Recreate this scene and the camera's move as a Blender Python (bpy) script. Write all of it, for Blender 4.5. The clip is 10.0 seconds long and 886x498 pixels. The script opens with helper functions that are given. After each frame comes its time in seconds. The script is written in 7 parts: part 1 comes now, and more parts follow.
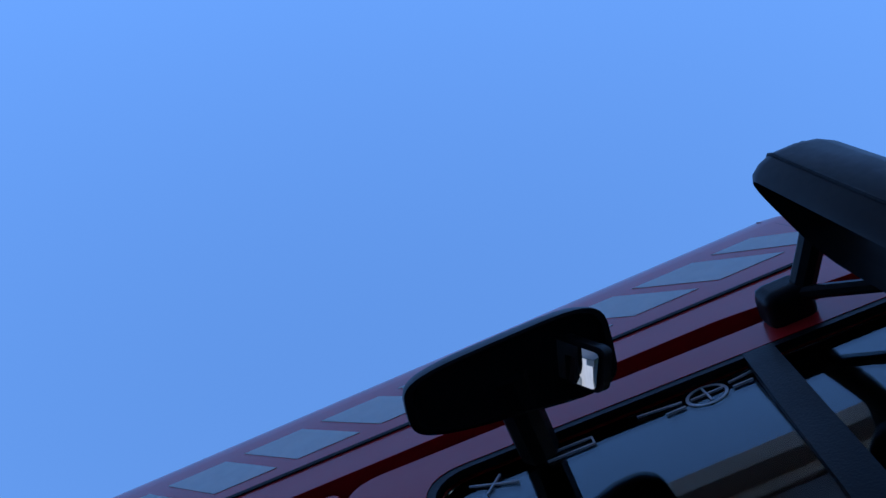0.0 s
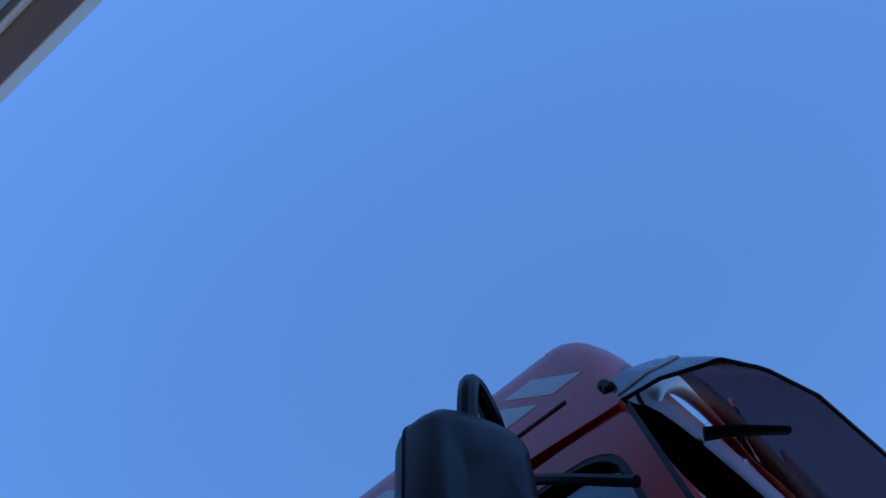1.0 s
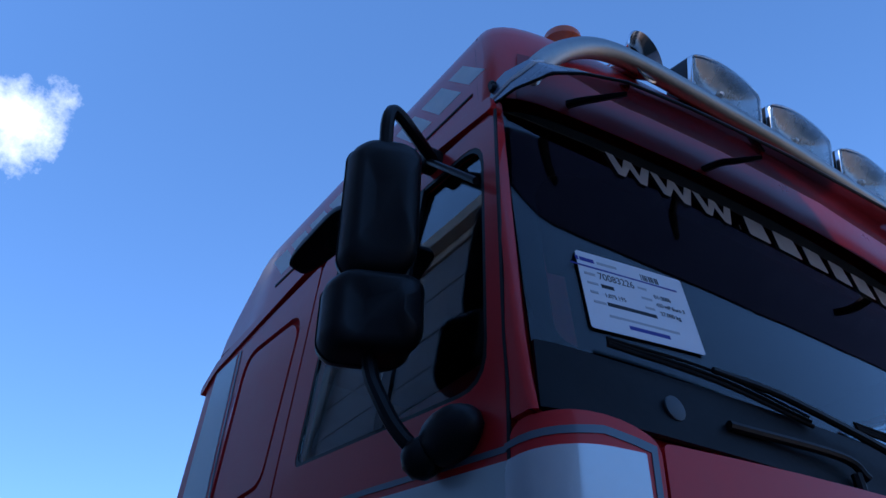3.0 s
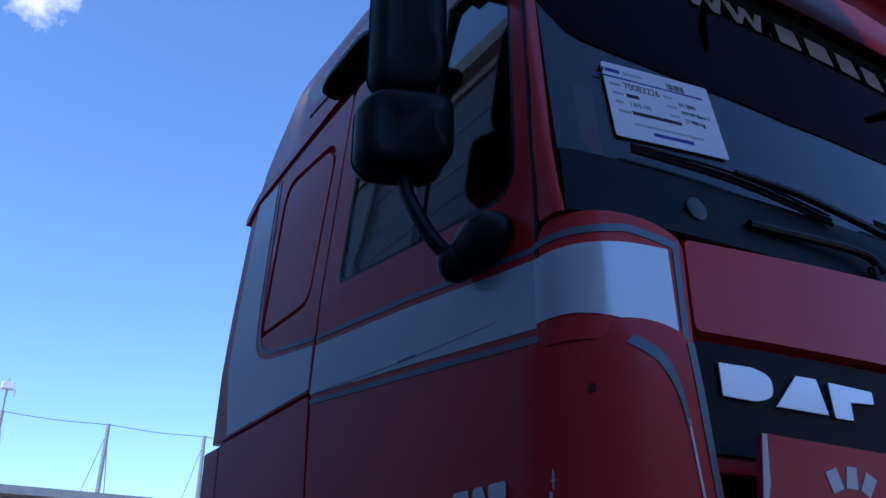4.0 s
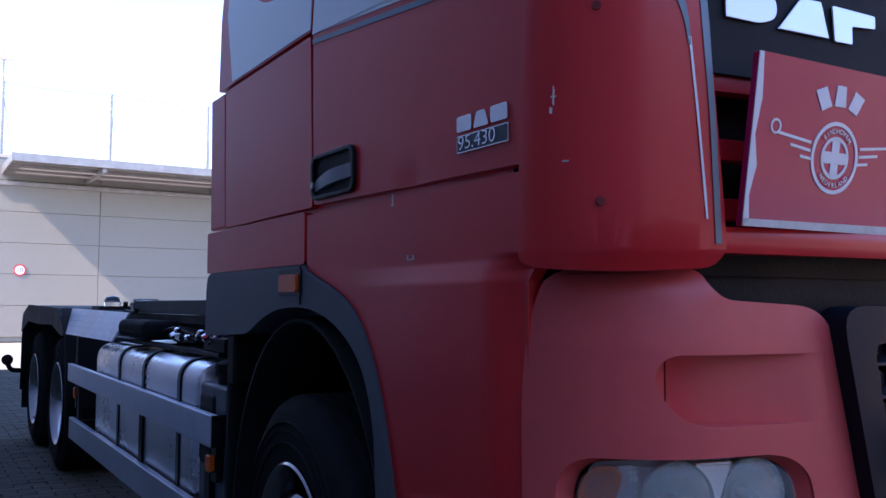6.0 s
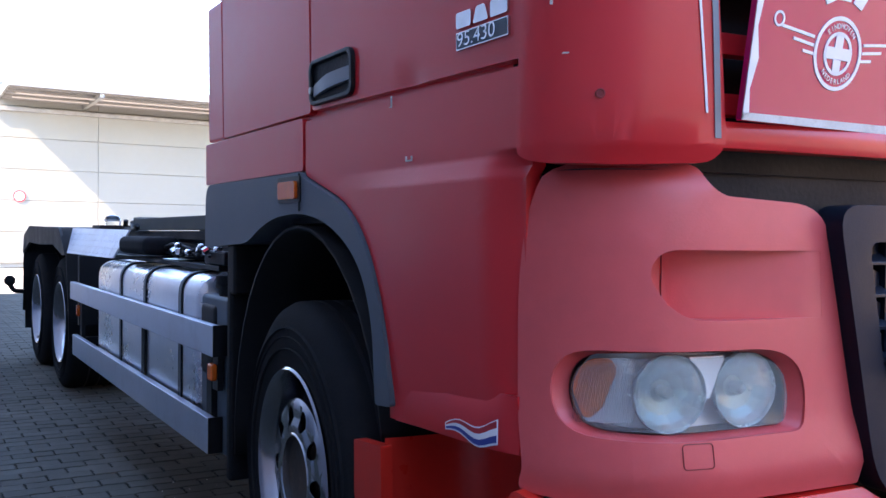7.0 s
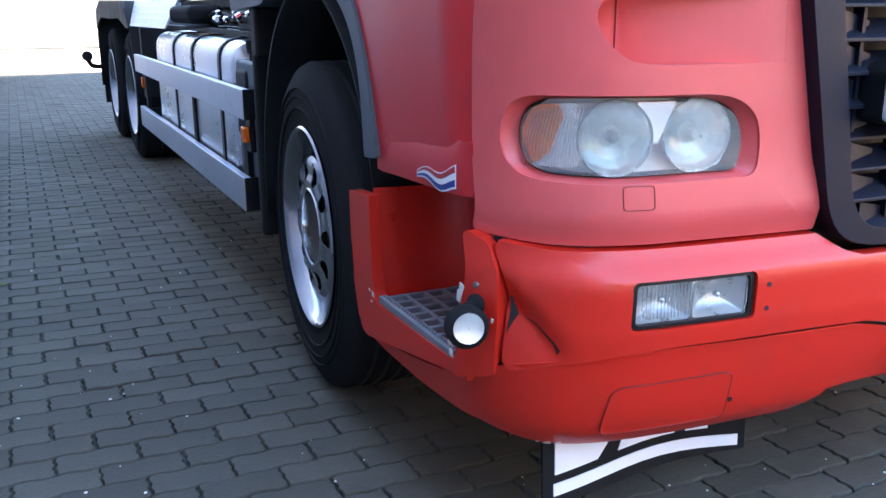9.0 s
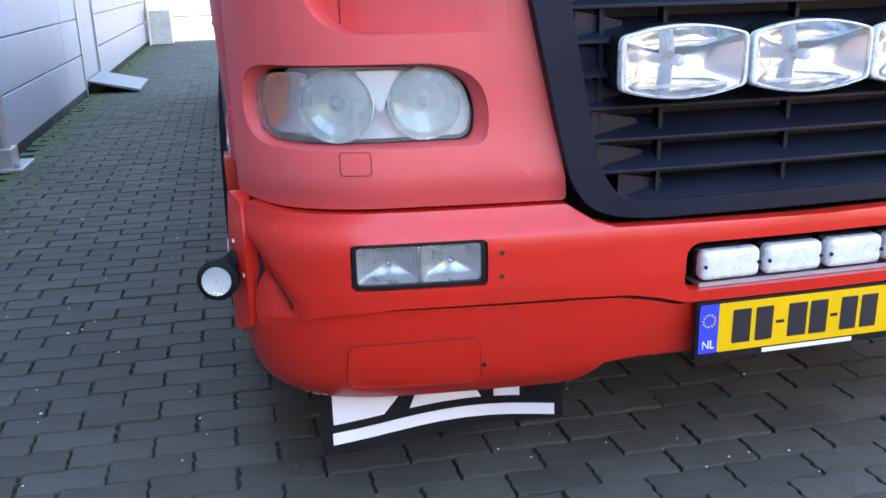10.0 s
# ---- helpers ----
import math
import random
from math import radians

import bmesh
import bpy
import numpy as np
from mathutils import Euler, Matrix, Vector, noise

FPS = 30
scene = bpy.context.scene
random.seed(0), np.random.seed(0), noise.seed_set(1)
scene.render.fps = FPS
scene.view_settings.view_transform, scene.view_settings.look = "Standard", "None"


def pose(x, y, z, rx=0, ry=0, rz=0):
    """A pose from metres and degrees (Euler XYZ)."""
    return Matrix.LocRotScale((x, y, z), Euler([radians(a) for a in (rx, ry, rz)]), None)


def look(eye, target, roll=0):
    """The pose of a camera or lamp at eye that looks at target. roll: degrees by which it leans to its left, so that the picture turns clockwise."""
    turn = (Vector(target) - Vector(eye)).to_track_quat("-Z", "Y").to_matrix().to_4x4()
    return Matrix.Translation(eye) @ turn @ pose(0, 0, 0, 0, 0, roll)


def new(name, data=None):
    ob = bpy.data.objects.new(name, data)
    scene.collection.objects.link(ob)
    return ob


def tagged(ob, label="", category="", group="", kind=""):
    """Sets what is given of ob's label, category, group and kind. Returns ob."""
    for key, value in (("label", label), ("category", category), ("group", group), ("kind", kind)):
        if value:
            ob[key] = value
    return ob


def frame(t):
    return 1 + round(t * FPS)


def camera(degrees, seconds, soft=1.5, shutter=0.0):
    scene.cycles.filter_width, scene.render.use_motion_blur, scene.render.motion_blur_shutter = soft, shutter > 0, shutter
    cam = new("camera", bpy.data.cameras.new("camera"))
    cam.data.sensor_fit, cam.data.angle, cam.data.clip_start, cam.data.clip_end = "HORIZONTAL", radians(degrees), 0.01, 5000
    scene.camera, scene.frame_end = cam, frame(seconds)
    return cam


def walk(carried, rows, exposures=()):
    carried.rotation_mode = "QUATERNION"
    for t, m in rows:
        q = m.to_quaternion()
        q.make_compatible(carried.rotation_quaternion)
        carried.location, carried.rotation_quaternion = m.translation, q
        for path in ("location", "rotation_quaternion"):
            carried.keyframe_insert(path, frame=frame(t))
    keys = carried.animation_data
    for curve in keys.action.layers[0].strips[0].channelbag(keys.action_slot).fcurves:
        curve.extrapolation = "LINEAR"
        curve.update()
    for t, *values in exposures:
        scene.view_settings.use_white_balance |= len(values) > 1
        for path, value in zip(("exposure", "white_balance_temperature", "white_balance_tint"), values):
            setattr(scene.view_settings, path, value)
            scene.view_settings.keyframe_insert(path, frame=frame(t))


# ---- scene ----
# ---------------------------------------------------------------- camera
cam = camera(53.6, 10.0)
PATH = [
    (0, (-1.685, 0.877, 1.871), (-1.075, 0.941, 3.775), -17.6),
    (0.3, (-1.767, 0.660, 1.786), (-1.183, 0.828, 3.691), -13.8),
    (0.5, (-1.792, 0.516, 1.741), (-1.251, 0.741, 3.653), -10.2),
    (0.7, (-1.813, 0.353, 1.700), (-1.293, 0.632, 3.611), -7.5),
    (1, (-1.862, 0.085, 1.668), (-1.287, 0.490, 3.540), -6.1),
    (1.2, (-1.893, -0.090, 1.640), (-1.308, 0.419, 3.484), -3.3),
    (1.5, (-1.935, -0.359, 1.593), (-1.319, 0.349, 3.360), -0.9),
    (2, (-1.968, -0.602, 1.544), (-1.259, 0.361, 3.147), 1.4),
    (2.5, (-2.010, -0.784, 1.448), (-1.156, 0.382, 2.831), 1.1),
    (3, (-2.036, -0.884, 1.389), (-1.127, 0.469, 2.547), 1.3),
    (3.2, (-2.046, -0.893, 1.363), (-1.140, 0.516, 2.456), 1.0),
    (4.3, (-2.048, -0.934, 1.291), (-1.081, 0.650, 2.039), 0.5),
    (4.5, (-2.054, -0.937, 1.277), (-1.075, 0.667, 1.963), 0.5),
    (5, (-2.060, -0.933, 1.253), (-1.050, 0.716, 1.764), 0.3),
    (5.5, (-2.059, -0.933, 1.232), (-1.028, 0.751, 1.550), 0.4),
    (6, (-2.057, -0.930, 1.215), (-1.016, 0.772, 1.344), 0.3),
    (6.2, (-2.055, -0.930, 1.209), (-1.012, 0.775, 1.284), 0.2),
    (7.3, (-2.053, -0.938, 1.140), (-1.009, 0.765, 1.056), 0.6),
    (7.5, (-2.051, -0.943, 1.136), (-1.008, 0.758, 0.996), 0.2),
    (8, (-2.050, -0.956, 1.108), (-1.018, 0.737, 0.849), 0.3),
    (8.5, (-2.026, -0.988, 1.102), (-1.037, 0.705, 0.709), 0.1),
    (9, (-1.870, -1.110, 1.103), (-1.038, 0.632, 0.579), -0.2),
    (9.5, (-1.544, -1.267, 1.101), (-0.927, 0.539, 0.501), -1.0),
    (10, (-1.112, -1.468, 1.111), (-0.685, 0.393, 0.514), -1.5),
]

walk(cam, [(t, look(e, g, r)) for t, e, g, r in PATH],
     exposures=[(0, 1.62, 6100, 13), (0.5, 1.4, 6050, 13), (1.0, 1.32, 6000, 13), (3.2, 1.30, 6050, 14), (4.5, 1.25, 6150, 27), (5.2, 1.60, 6450, 33), (5.6, 1.90, 6700, 36), (6.2, 3.15, 8100, 27), (7.3, 4.25, 9300, 22), (8.0, 4.76, 9700, 18), (8.6, 4.96, 10200, 17), (10.0, 4.72, 11300, 18)])

# ---------------------------------------------------------------- light
SUN_TO = Vector((1.0, 0.3, -1.0)).normalized()
world = bpy.data.worlds.new("sky")
scene.world = world
world.use_nodes = True
wn = world.node_tree
wbg = wn.nodes["Background"]
sky = wn.nodes.new("ShaderNodeTexSky")
sky.sky_type, sky.sun_disc = "NISHITA", False
sky.sun_elevation, sky.sun_rotation = math.asin(-SUN_TO.z), math.atan2(-SUN_TO.x, -SUN_TO.y)
sky.altitude, sky.air_density, sky.dust_density, sky.ozone_density = 0, 0.7, 0.0, 2.5
wbg.inputs["Strength"].default_value = 0.15
# a small broken cloud, low over the far roof
wtc = wn.nodes.new("ShaderNodeTexCoord")
wdot = wn.nodes.new("ShaderNodeVectorMath"); wdot.operation = "DISTANCE"
wdot.inputs[1].default_value = Vector((0.0, 0.79, 0.612)).normalized()
wn.links.new(wtc.outputs["Generated"], wdot.inputs[0])
wmask = wn.nodes.new("ShaderNodeMapRange")
wmask.inputs["From Min"].default_value, wmask.inputs["From Max"].default_value = 0.115, 0.0
wn.links.new(wdot.outputs["Value"], wmask.inputs["Value"])
wnoise = wn.nodes.new("ShaderNodeTexNoise")
wnoise.inputs["Scale"].default_value, wnoise.inputs["Detail"].default_value, wnoise.inputs["Roughness"].default_value = 13.0, 9.0, 0.62
wn.links.new(wtc.outputs["Generated"], wnoise.inputs["Vector"])
wadd = wn.nodes.new("ShaderNodeMath"); wadd.operation = "MULTIPLY_ADD"
wadd.inputs[1].default_value = 0.75
wn.links.new(wmask.outputs[0], wadd.inputs[0]); wn.links.new(wnoise.outputs[0], wadd.inputs[2])
wramp = wn.nodes.new("ShaderNodeMapRange")
wramp.inputs["From Min"].default_value, wramp.inputs["From Max"].default_value = 0.91, 1.27
wn.links.new(wadd.outputs[0], wramp.inputs["Value"])
wmix = wn.nodes.new("ShaderNodeMix"); wmix.data_type = "RGBA"
wmix.inputs["B"].default_value = (5.5, 5.7, 6.0, 1)
wn.links.new(wramp.outputs[0], wmix.inputs["Factor"])
whs = wn.nodes.new("ShaderNodeHueSaturation")
whs.inputs["Saturation"].default_value = 1.14
wn.links.new(sky.outputs[0], whs.inputs["Color"]); wn.links.new(whs.outputs[0], wmix.inputs["A"])
wn.links.new(wmix.outputs["Result"], wbg.inputs["Color"])

sun = new("sun", bpy.data.lights.new("sun", "SUN"))
sun.data.energy, sun.data.angle, sun.data.color = 1.45, radians(0.55), (1.0, 0.94, 0.85)
sun.matrix_world = look((0, 0, 0), SUN_TO)


# ---------------------------------------------------------------- materials
def mat(name, color, rough=0.5, metal=0.0, coat=0.0, var=0.12, scale=6.0, bump=0.0, bscale=80.0, dirt=0.0, dirtcol=(0.12, 0.1, 0.085),
        rvar=0.1, trans=0.0, ior=1.45, alpha=1.0, emit=0.0, spec=0.5, pieces=False):
    m = bpy.data.materials.new(name)
    m.use_nodes = True
    nt = m.node_tree
    b = nt.nodes["Principled BSDF"]
    b.inputs["Metallic"].default_value, b.inputs["Coat Weight"].default_value = metal, coat
    b.inputs["Coat Roughness"].default_value = 0.12
    b.inputs["Transmission Weight"].default_value, b.inputs["IOR"].default_value, b.inputs["Alpha"].default_value = trans, ior, alpha
    b.inputs["Specular IOR Level"].default_value = spec
    tc = nt.nodes.new("ShaderNodeTexCoord")
    vec = tc.outputs["Object"]
    n1 = nt.nodes.new("ShaderNodeTexNoise")
    n1.inputs["Scale"].default_value, n1.inputs["Detail"].default_value = scale, 6.0
    nt.links.new(vec, n1.inputs["Vector"])
    n2 = nt.nodes.new("ShaderNodeTexNoise")
    n2.inputs["Scale"].default_value, n2.inputs["Detail"].default_value = scale * 14, 4.0
    nt.links.new(vec, n2.inputs["Vector"])
    addn = nt.nodes.new("ShaderNodeMath"); addn.operation = "MULTIPLY_ADD"; addn.inputs[1].default_value = 0.4
    nt.links.new(n2.outputs[0], addn.inputs[0]); nt.links.new(n1.outputs[0], addn.inputs[2])
    mr = nt.nodes.new("ShaderNodeMapRange")
    mr.inputs["From Min"].default_value, mr.inputs["From Max"].default_value = 0.4, 1.0
    mr.inputs["To Min"].default_value, mr.inputs["To Max"].default_value = 1 - var, 1 + var
    nt.links.new(addn.outputs[0], mr.inputs["Value"])
    val = mr.outputs[0]
    if pieces:
        oi = nt.nodes.new("ShaderNodeObjectInfo")
        geo = nt.nodes.new("ShaderNodeNewGeometry")
        ad = nt.nodes.new("ShaderNodeMath"); ad.operation = "ADD"
        nt.links.new(oi.outputs["Random"], ad.inputs[0]); nt.links.new(geo.outputs["Random Per Island"], ad.inputs[1])
        fr = nt.nodes.new("ShaderNodeMath"); fr.operation = "FRACT"; nt.links.new(ad.outputs[0], fr.inputs[0])
        mr2 = nt.nodes.new("ShaderNodeMapRange")
        mr2.inputs["To Min"].default_value, mr2.inputs["To Max"].default_value = 0.84, 1.14
        nt.links.new(fr.outputs[0], mr2.inputs["Value"])
        mu = nt.nodes.new("ShaderNodeMath"); mu.operation = "MULTIPLY"
        nt.links.new(val, mu.inputs[0]); nt.links.new(mr2.outputs[0], mu.inputs[1]); val = mu.outputs[0]
    cm = nt.nodes.new("ShaderNodeVectorMath"); cm.operation = "SCALE"
    cm.inputs[0].default_value = color
    nt.links.new(val, cm.inputs["Scale"])
    col = cm.outputs[0]
    if dirt > 0:
        n3 = nt.nodes.new("ShaderNodeTexNoise")
        n3.inputs["Scale"].default_value, n3.inputs["Detail"].default_value, n3.inputs["Roughness"].default_value = scale * 2.3, 8.0, 0.7
        nt.links.new(vec, n3.inputs["Vector"])
        r3 = nt.nodes.new("ShaderNodeMapRange")
        r3.inputs["From Min"].default_value, r3.inputs["From Max"].default_value, r3.inputs["To Max"].default_value = 0.52, 0.78, dirt
        nt.links.new(n3.outputs[0], r3.inputs["Value"])
        mx = nt.nodes.new("ShaderNodeMix"); mx.data_type = "RGBA"
        mx.inputs["B"].default_value = (*dirtcol, 1)
        nt.links.new(r3.outputs[0], mx.inputs["Factor"]); nt.links.new(col, mx.inputs["A"])
        col = mx.outputs["Result"]
    nt.links.new(col, b.inputs["Base Color"])
    rr = nt.nodes.new("ShaderNodeMapRange")
    rr.inputs["From Min"].default_value, rr.inputs["From Max"].default_value = 0.4, 1.0
    rr.inputs["To Min"].default_value, rr.inputs["To Max"].default_value = max(0.0, rough - rvar), min(1.0, rough + rvar)
    nt.links.new(addn.outputs[0], rr.inputs["Value"]); nt.links.new(rr.outputs[0], b.inputs["Roughness"])
    if bump > 0:
        nb = nt.nodes.new("ShaderNodeTexNoise")
        nb.inputs["Scale"].default_value, nb.inputs["Detail"].default_value = bscale, 5.0
        nt.links.new(vec, nb.inputs["Vector"])
        bu = nt.nodes.new("ShaderNodeBump")
        bu.inputs["Strength"].default_value, bu.inputs["Distance"].default_value = bump, 0.004
        nt.links.new(nb.outputs[0], bu.inputs["Height"]); nt.links.new(bu.outputs[0], b.inputs["Normal"])
    if emit > 0:
        b.inputs["Emission Color"].default_value, b.inputs["Emission Strength"].default_value = (*color, 1), emit
    return m


RED = mat("cab_red_paint", (0.68, 0.022, 0.026), 0.33, coat=0.25, spec=0.40, var=0.05, scale=1.6, rvar=0.05, bump=0.03, bscale=6)
REDF = mat("front_red_paint", (0.70, 0.020, 0.024), 0.34, coat=0.20, spec=0.42, var=0.07, scale=1.8, dirt=0.08, rvar=0.06)
REDP = mat("faded_red_plastic", (0.73, 0.088, 0.086), 0.42, coat=0.12, spec=0.5, var=0.10, scale=2.2, bump=0.05, bscale=260, dirt=0.10, dirtcol=(0.35, 0.12, 0.11), rvar=0.07)
REDB = mat("bumper_red_paint", (0.70, 0.024, 0.014), 0.34, coat=0.22, spec=0.42, var=0.09, scale=2.5, dirt=0.16, dirtcol=(0.2, 0.05, 0.04), rvar=0.09, bump=0.05, bscale=8)
SEAM = mat("dark_red_seam", (0.20, 0.012, 0.012), 0.6, var=0.2, scale=20)
FOLD_SHADE = mat("scuffed_fold_shade", (0.09, 0.010, 0.008), 0.7, var=0.5, scale=60)
LAMPS = mat("lamp_silvering", (0.86, 0.89, 0.88), 0.38, 0.15, var=0.08, scale=18, rvar=0.08)
BLACK = mat("black_plastic", (0.007, 0.0075, 0.009), 0.42, spec=0.3, var=0.25, scale=5, bump=0.12, bscale=300, dirt=0.12, dirtcol=(0.06, 0.055, 0.05))
MIRB = mat("mirror_black_plastic", (0.006, 0.0066, 0.008), 0.42, spec=0.28, var=0.15, scale=7, bump=0.05, bscale=700)
GREY = mat("dark_grey_plastic", (0.070, 0.092, 0.108), 0.5, spec=0.35, var=0.15, scale=4, bump=0.1, bscale=350, dirt=0.18, dirtcol=(0.10, 0.095, 0.09))
TREAD = mat("step_tread_grey", (0.17, 0.18, 0.20), 0.5, 0.2, var=0.2, scale=14, bump=0.1, bscale=300, dirt=0.3)
SHADED_RED = mat("shaded_header_red", (0.30, 0.010, 0.014), 0.34, coat=0.1, var=0.15, scale=4)
MATT = mat("matt_black_panel", (0.008, 0.009, 0.011), 0.55, spec=0.2, var=0.1, scale=5)
MARK = mat("polished_white_mark", (0.82, 0.84, 0.88), 0.22, 0.5, var=0.03, scale=6)
GRILLE = mat("grille_plastic", (0.0062, 0.0092, 0.0180), 0.5, spec=0.22, var=0.18, scale=6, bump=0.1, bscale=350, dirt=0.05, dirtcol=(0.028, 0.032, 0.038))
RUBBER = mat("tyre_rubber", (0.012, 0.012, 0.013), 0.85, spec=0.12, var=0.3, scale=7, bump=0.3, bscale=140, dirt=0.3, dirtcol=(0.028, 0.026, 0.024))
DARK = mat("chassis_black", (0.006, 0.006, 0.007), 0.6, spec=0.25, var=0.3, scale=6, bump=0.25, bscale=90, dirt=0.3, dirtcol=(0.022, 0.02, 0.018))
LINER = mat("cab_lining", (0.050, 0.056, 0.064), 0.85, spec=0.2, var=0.2, scale=9)
CHROME = mat("polished_steel", (0.62, 0.63, 0.65), 0.14, 1.0, var=0.08, scale=5, rvar=0.07)
STEEL = mat("brushed_steel_tube", (0.33, 0.33, 0.32), 0.38, 1.0, var=0.15, scale=6, rvar=0.1)
RIM = mat("rim_steel", (0.37, 0.38, 0.41), 0.17, 1.0, var=0.10, scale=5, rvar=0.06, dirt=0.05, dirtcol=(0.05, 0.042, 0.036))
GRIP = mat("worn_grey_grip", (0.17, 0.185, 0.20), 0.38, var=0.12, scale=8, bump=0.05, bscale=300)
ALU = mat("anodised_rail", (0.46, 0.51, 0.58), 0.36, 0.7, var=0.12, scale=3, rvar=0.08, dirt=0.25, dirtcol=(0.12, 0.12, 0.12))
TANK = mat("tank_aluminium", (0.64, 0.66, 0.70), 0.30, 0.92, var=0.14, scale=2.4, rvar=0.07, bump=0.03, bscale=14)
CHECKER = mat("checker_plate", (0.66, 0.70, 0.76), 0.4, 0.5, var=0.18, scale=5, rvar=0.1, dirt=0.35, dirtcol=(0.16, 0.16, 0.16))
GLASS = mat("tinted_glass", (0.40, 0.46, 0.48), 0.0, trans=1.0, ior=1.40, var=0.0, rvar=0.0)
CLOUD = mat("milky_glass", (0.86, 0.93, 0.90), 0.14, trans=0.80, ior=1.3, var=0.10, scale=16, rvar=0.08)
LENS = mat("lamp_lens", (0.93, 0.95, 0.96), 0.06, trans=1.0, ior=1.2, var=0.0, rvar=0.04)
HAZED = mat("hazed_lens", (0.93, 0.95, 0.95), 0.05, trans=0.95, ior=1.25, var=0.08, scale=14, rvar=0.06)
BOWL = mat("silvered_bowl", (0.84, 0.89, 0.87), 0.24, 0.55, var=0.12, scale=22, rvar=0.08)
AMBER = mat("amber_lens", (0.82, 0.115, 0.014), 0.2, trans=0.12, var=0.1, scale=20, rvar=0.05)
AMBERC = mat("amber_reflector", (0.98, 0.17, 0.004), 0.35, 0.0, var=0.25, scale=20)
FOGREF = mat("dull_fog_reflector", (0.52, 0.54, 0.54), 0.30, 0.6, var=0.2, scale=18, rvar=0.1)
# roof lamp silvering, darkened in colour so that it mirrors less bright sky
DIMREF = mat("dim_reflector", (0.26, 0.27, 0.28), 0.28, 0.9, var=0.25, scale=14, rvar=0.1)
REFL = mat("reflector_chrome", (0.86, 0.87, 0.88), 0.10, 1.0, var=0.05, scale=20, rvar=0.05)
FROST = mat("frosted_lens", (0.78, 0.80, 0.82), 0.28, trans=0.25, var=0.08, scale=25, rvar=0.08)
WHITE = mat("white_vinyl", (0.74, 0.75, 0.77), 0.4, var=0.05, scale=9)
SILVER = mat("silver_stripe_vinyl", (0.54, 0.64, 0.65), 0.30, 0.25, coat=0.3, var=0.03, scale=2, rvar=0.03)
SILVERL = mat("bright_silver_vinyl", (0.66, 0.71, 0.73), 0.24, 0.4, coat=0.3, var=0.06, scale=3, rvar=0.05)
BLUEGREY = mat("blue_grey_pinstripe", (0.13, 0.18, 0.22), 0.35, 0.2, coat=0.3, var=0.1, scale=4)
TAPE = mat("reflective_tape", (0.80, 0.84, 0.82), 0.42, 0.0, var=0.08, scale=30, dirt=0.05)
PAPER = mat("paper_card", (0.78, 0.80, 0.84), 0.55, var=0.03, scale=10)
INK = mat("black_ink", (0.012, 0.012, 0.016), 0.6, var=0.1)
INKG = mat("grey_ink", (0.45, 0.47, 0.50), 0.6, var=0.1)
NAVY = mat("blue_ink", (0.03, 0.03, 0.30), 0.5, var=0.1)
PLAQUE = mat("plaque_crimson", (0.48, 0.006, 0.080), 0.10, coat=0.15, spec=0.35, var=0.06, scale=3, rvar=0.05)
WORN = mat("worn_white_edge", (0.62, 0.60, 0.56), 0.6, var=0.2, scale=20, dirt=0.4, dirtcol=(0.08, 0.06, 0.05))
YELLOW = mat("plate_yellow", (0.80, 0.43, 0.01), 0.35, var=0.05, scale=12, dirt=0.08)
PBLUE = mat("plate_blue", (0.01, 0.05, 0.55), 0.35, var=0.05)
FLAGR = mat("flag_red", (0.55, 0.03, 0.04), 0.4, var=0.05)
FLAGB = mat("flag_blue", (0.02, 0.05, 0.25), 0.4, var=0.05)
MIRROR = mat("mirror_glass", (0.9, 0.9, 0.9), 0.01, 1.0, var=0.0, rvar=0.0)
SMOKE = mat("smoked_acrylic", (0.15, 0.09, 0.10), 0.03, trans=1.0, ior=1.3, var=0.0, rvar=0.0)
VISOR = mat("grey_visor_end", (0.13, 0.15, 0.21), 0.28, coat=0.3, var=0.08, scale=6)
PAVER = mat("concrete_paver", (0.070, 0.067, 0.056), 0.9, spec=0.25, var=0.30, scale=5, bump=0.6, bscale=120, dirt=0.5, dirtcol=(0.040, 0.042, 0.034), pieces=True)
GLOSSB = mat("black_printed_glass", (0.004, 0.004, 0.005), 0.2, var=0.1, rvar=0.02, spec=0.1)
JOINT = mat("joint_sand", (0.030, 0.031, 0.025), 0.95, var=0.4, scale=3, bump=0.6, bscale=90, dirt=0.5, dirtcol=(0.035, 0.045, 0.018))
YARD = mat("yard_concrete", (0.40, 0.375, 0.33), 0.9, var=0.15, scale=0.6, bump=0.3, bscale=30)
MOSS = mat("moss", (0.055, 0.075, 0.018), 0.95, var=0.5, scale=14, bump=0.8, bscale=120)
WALLP = mat("wall_panel_grey", (0.23, 0.245, 0.28), 0.5, 0.2, var=0.08, scale=0.8, dirt=0.2, rvar=0.08)
FASCIA = mat("beige_fascia", (0.42, 0.39, 0.36), 0.55, var=0.08, scale=1.2, dirt=0.2)
FACADE = mat("far_wall_panel", (0.22, 0.218, 0.195), 0.65, var=0.06, scale=0.35, dirt=0.12, dirtcol=(0.3, 0.29, 0.26))
GALV = mat("galvanised_steel", (0.30, 0.30, 0.29), 0.5, 0.5, var=0.2, scale=4, dirt=0.35)
BRICKF = mat("warm_far_wall", (0.51, 0.36, 0.27), 0.8, var=0.2, scale=0.4)


# ---------------------------------------------------------------- mesh helpers
WM = {}


def base(name, at, label, category, kind="", group=""):
    ob = new(name)
    ob.empty_display_size = 0.2
    ob.matrix_basis = at
    WM[ob.name] = at.copy()
    return tagged(ob, label, category, group, kind)


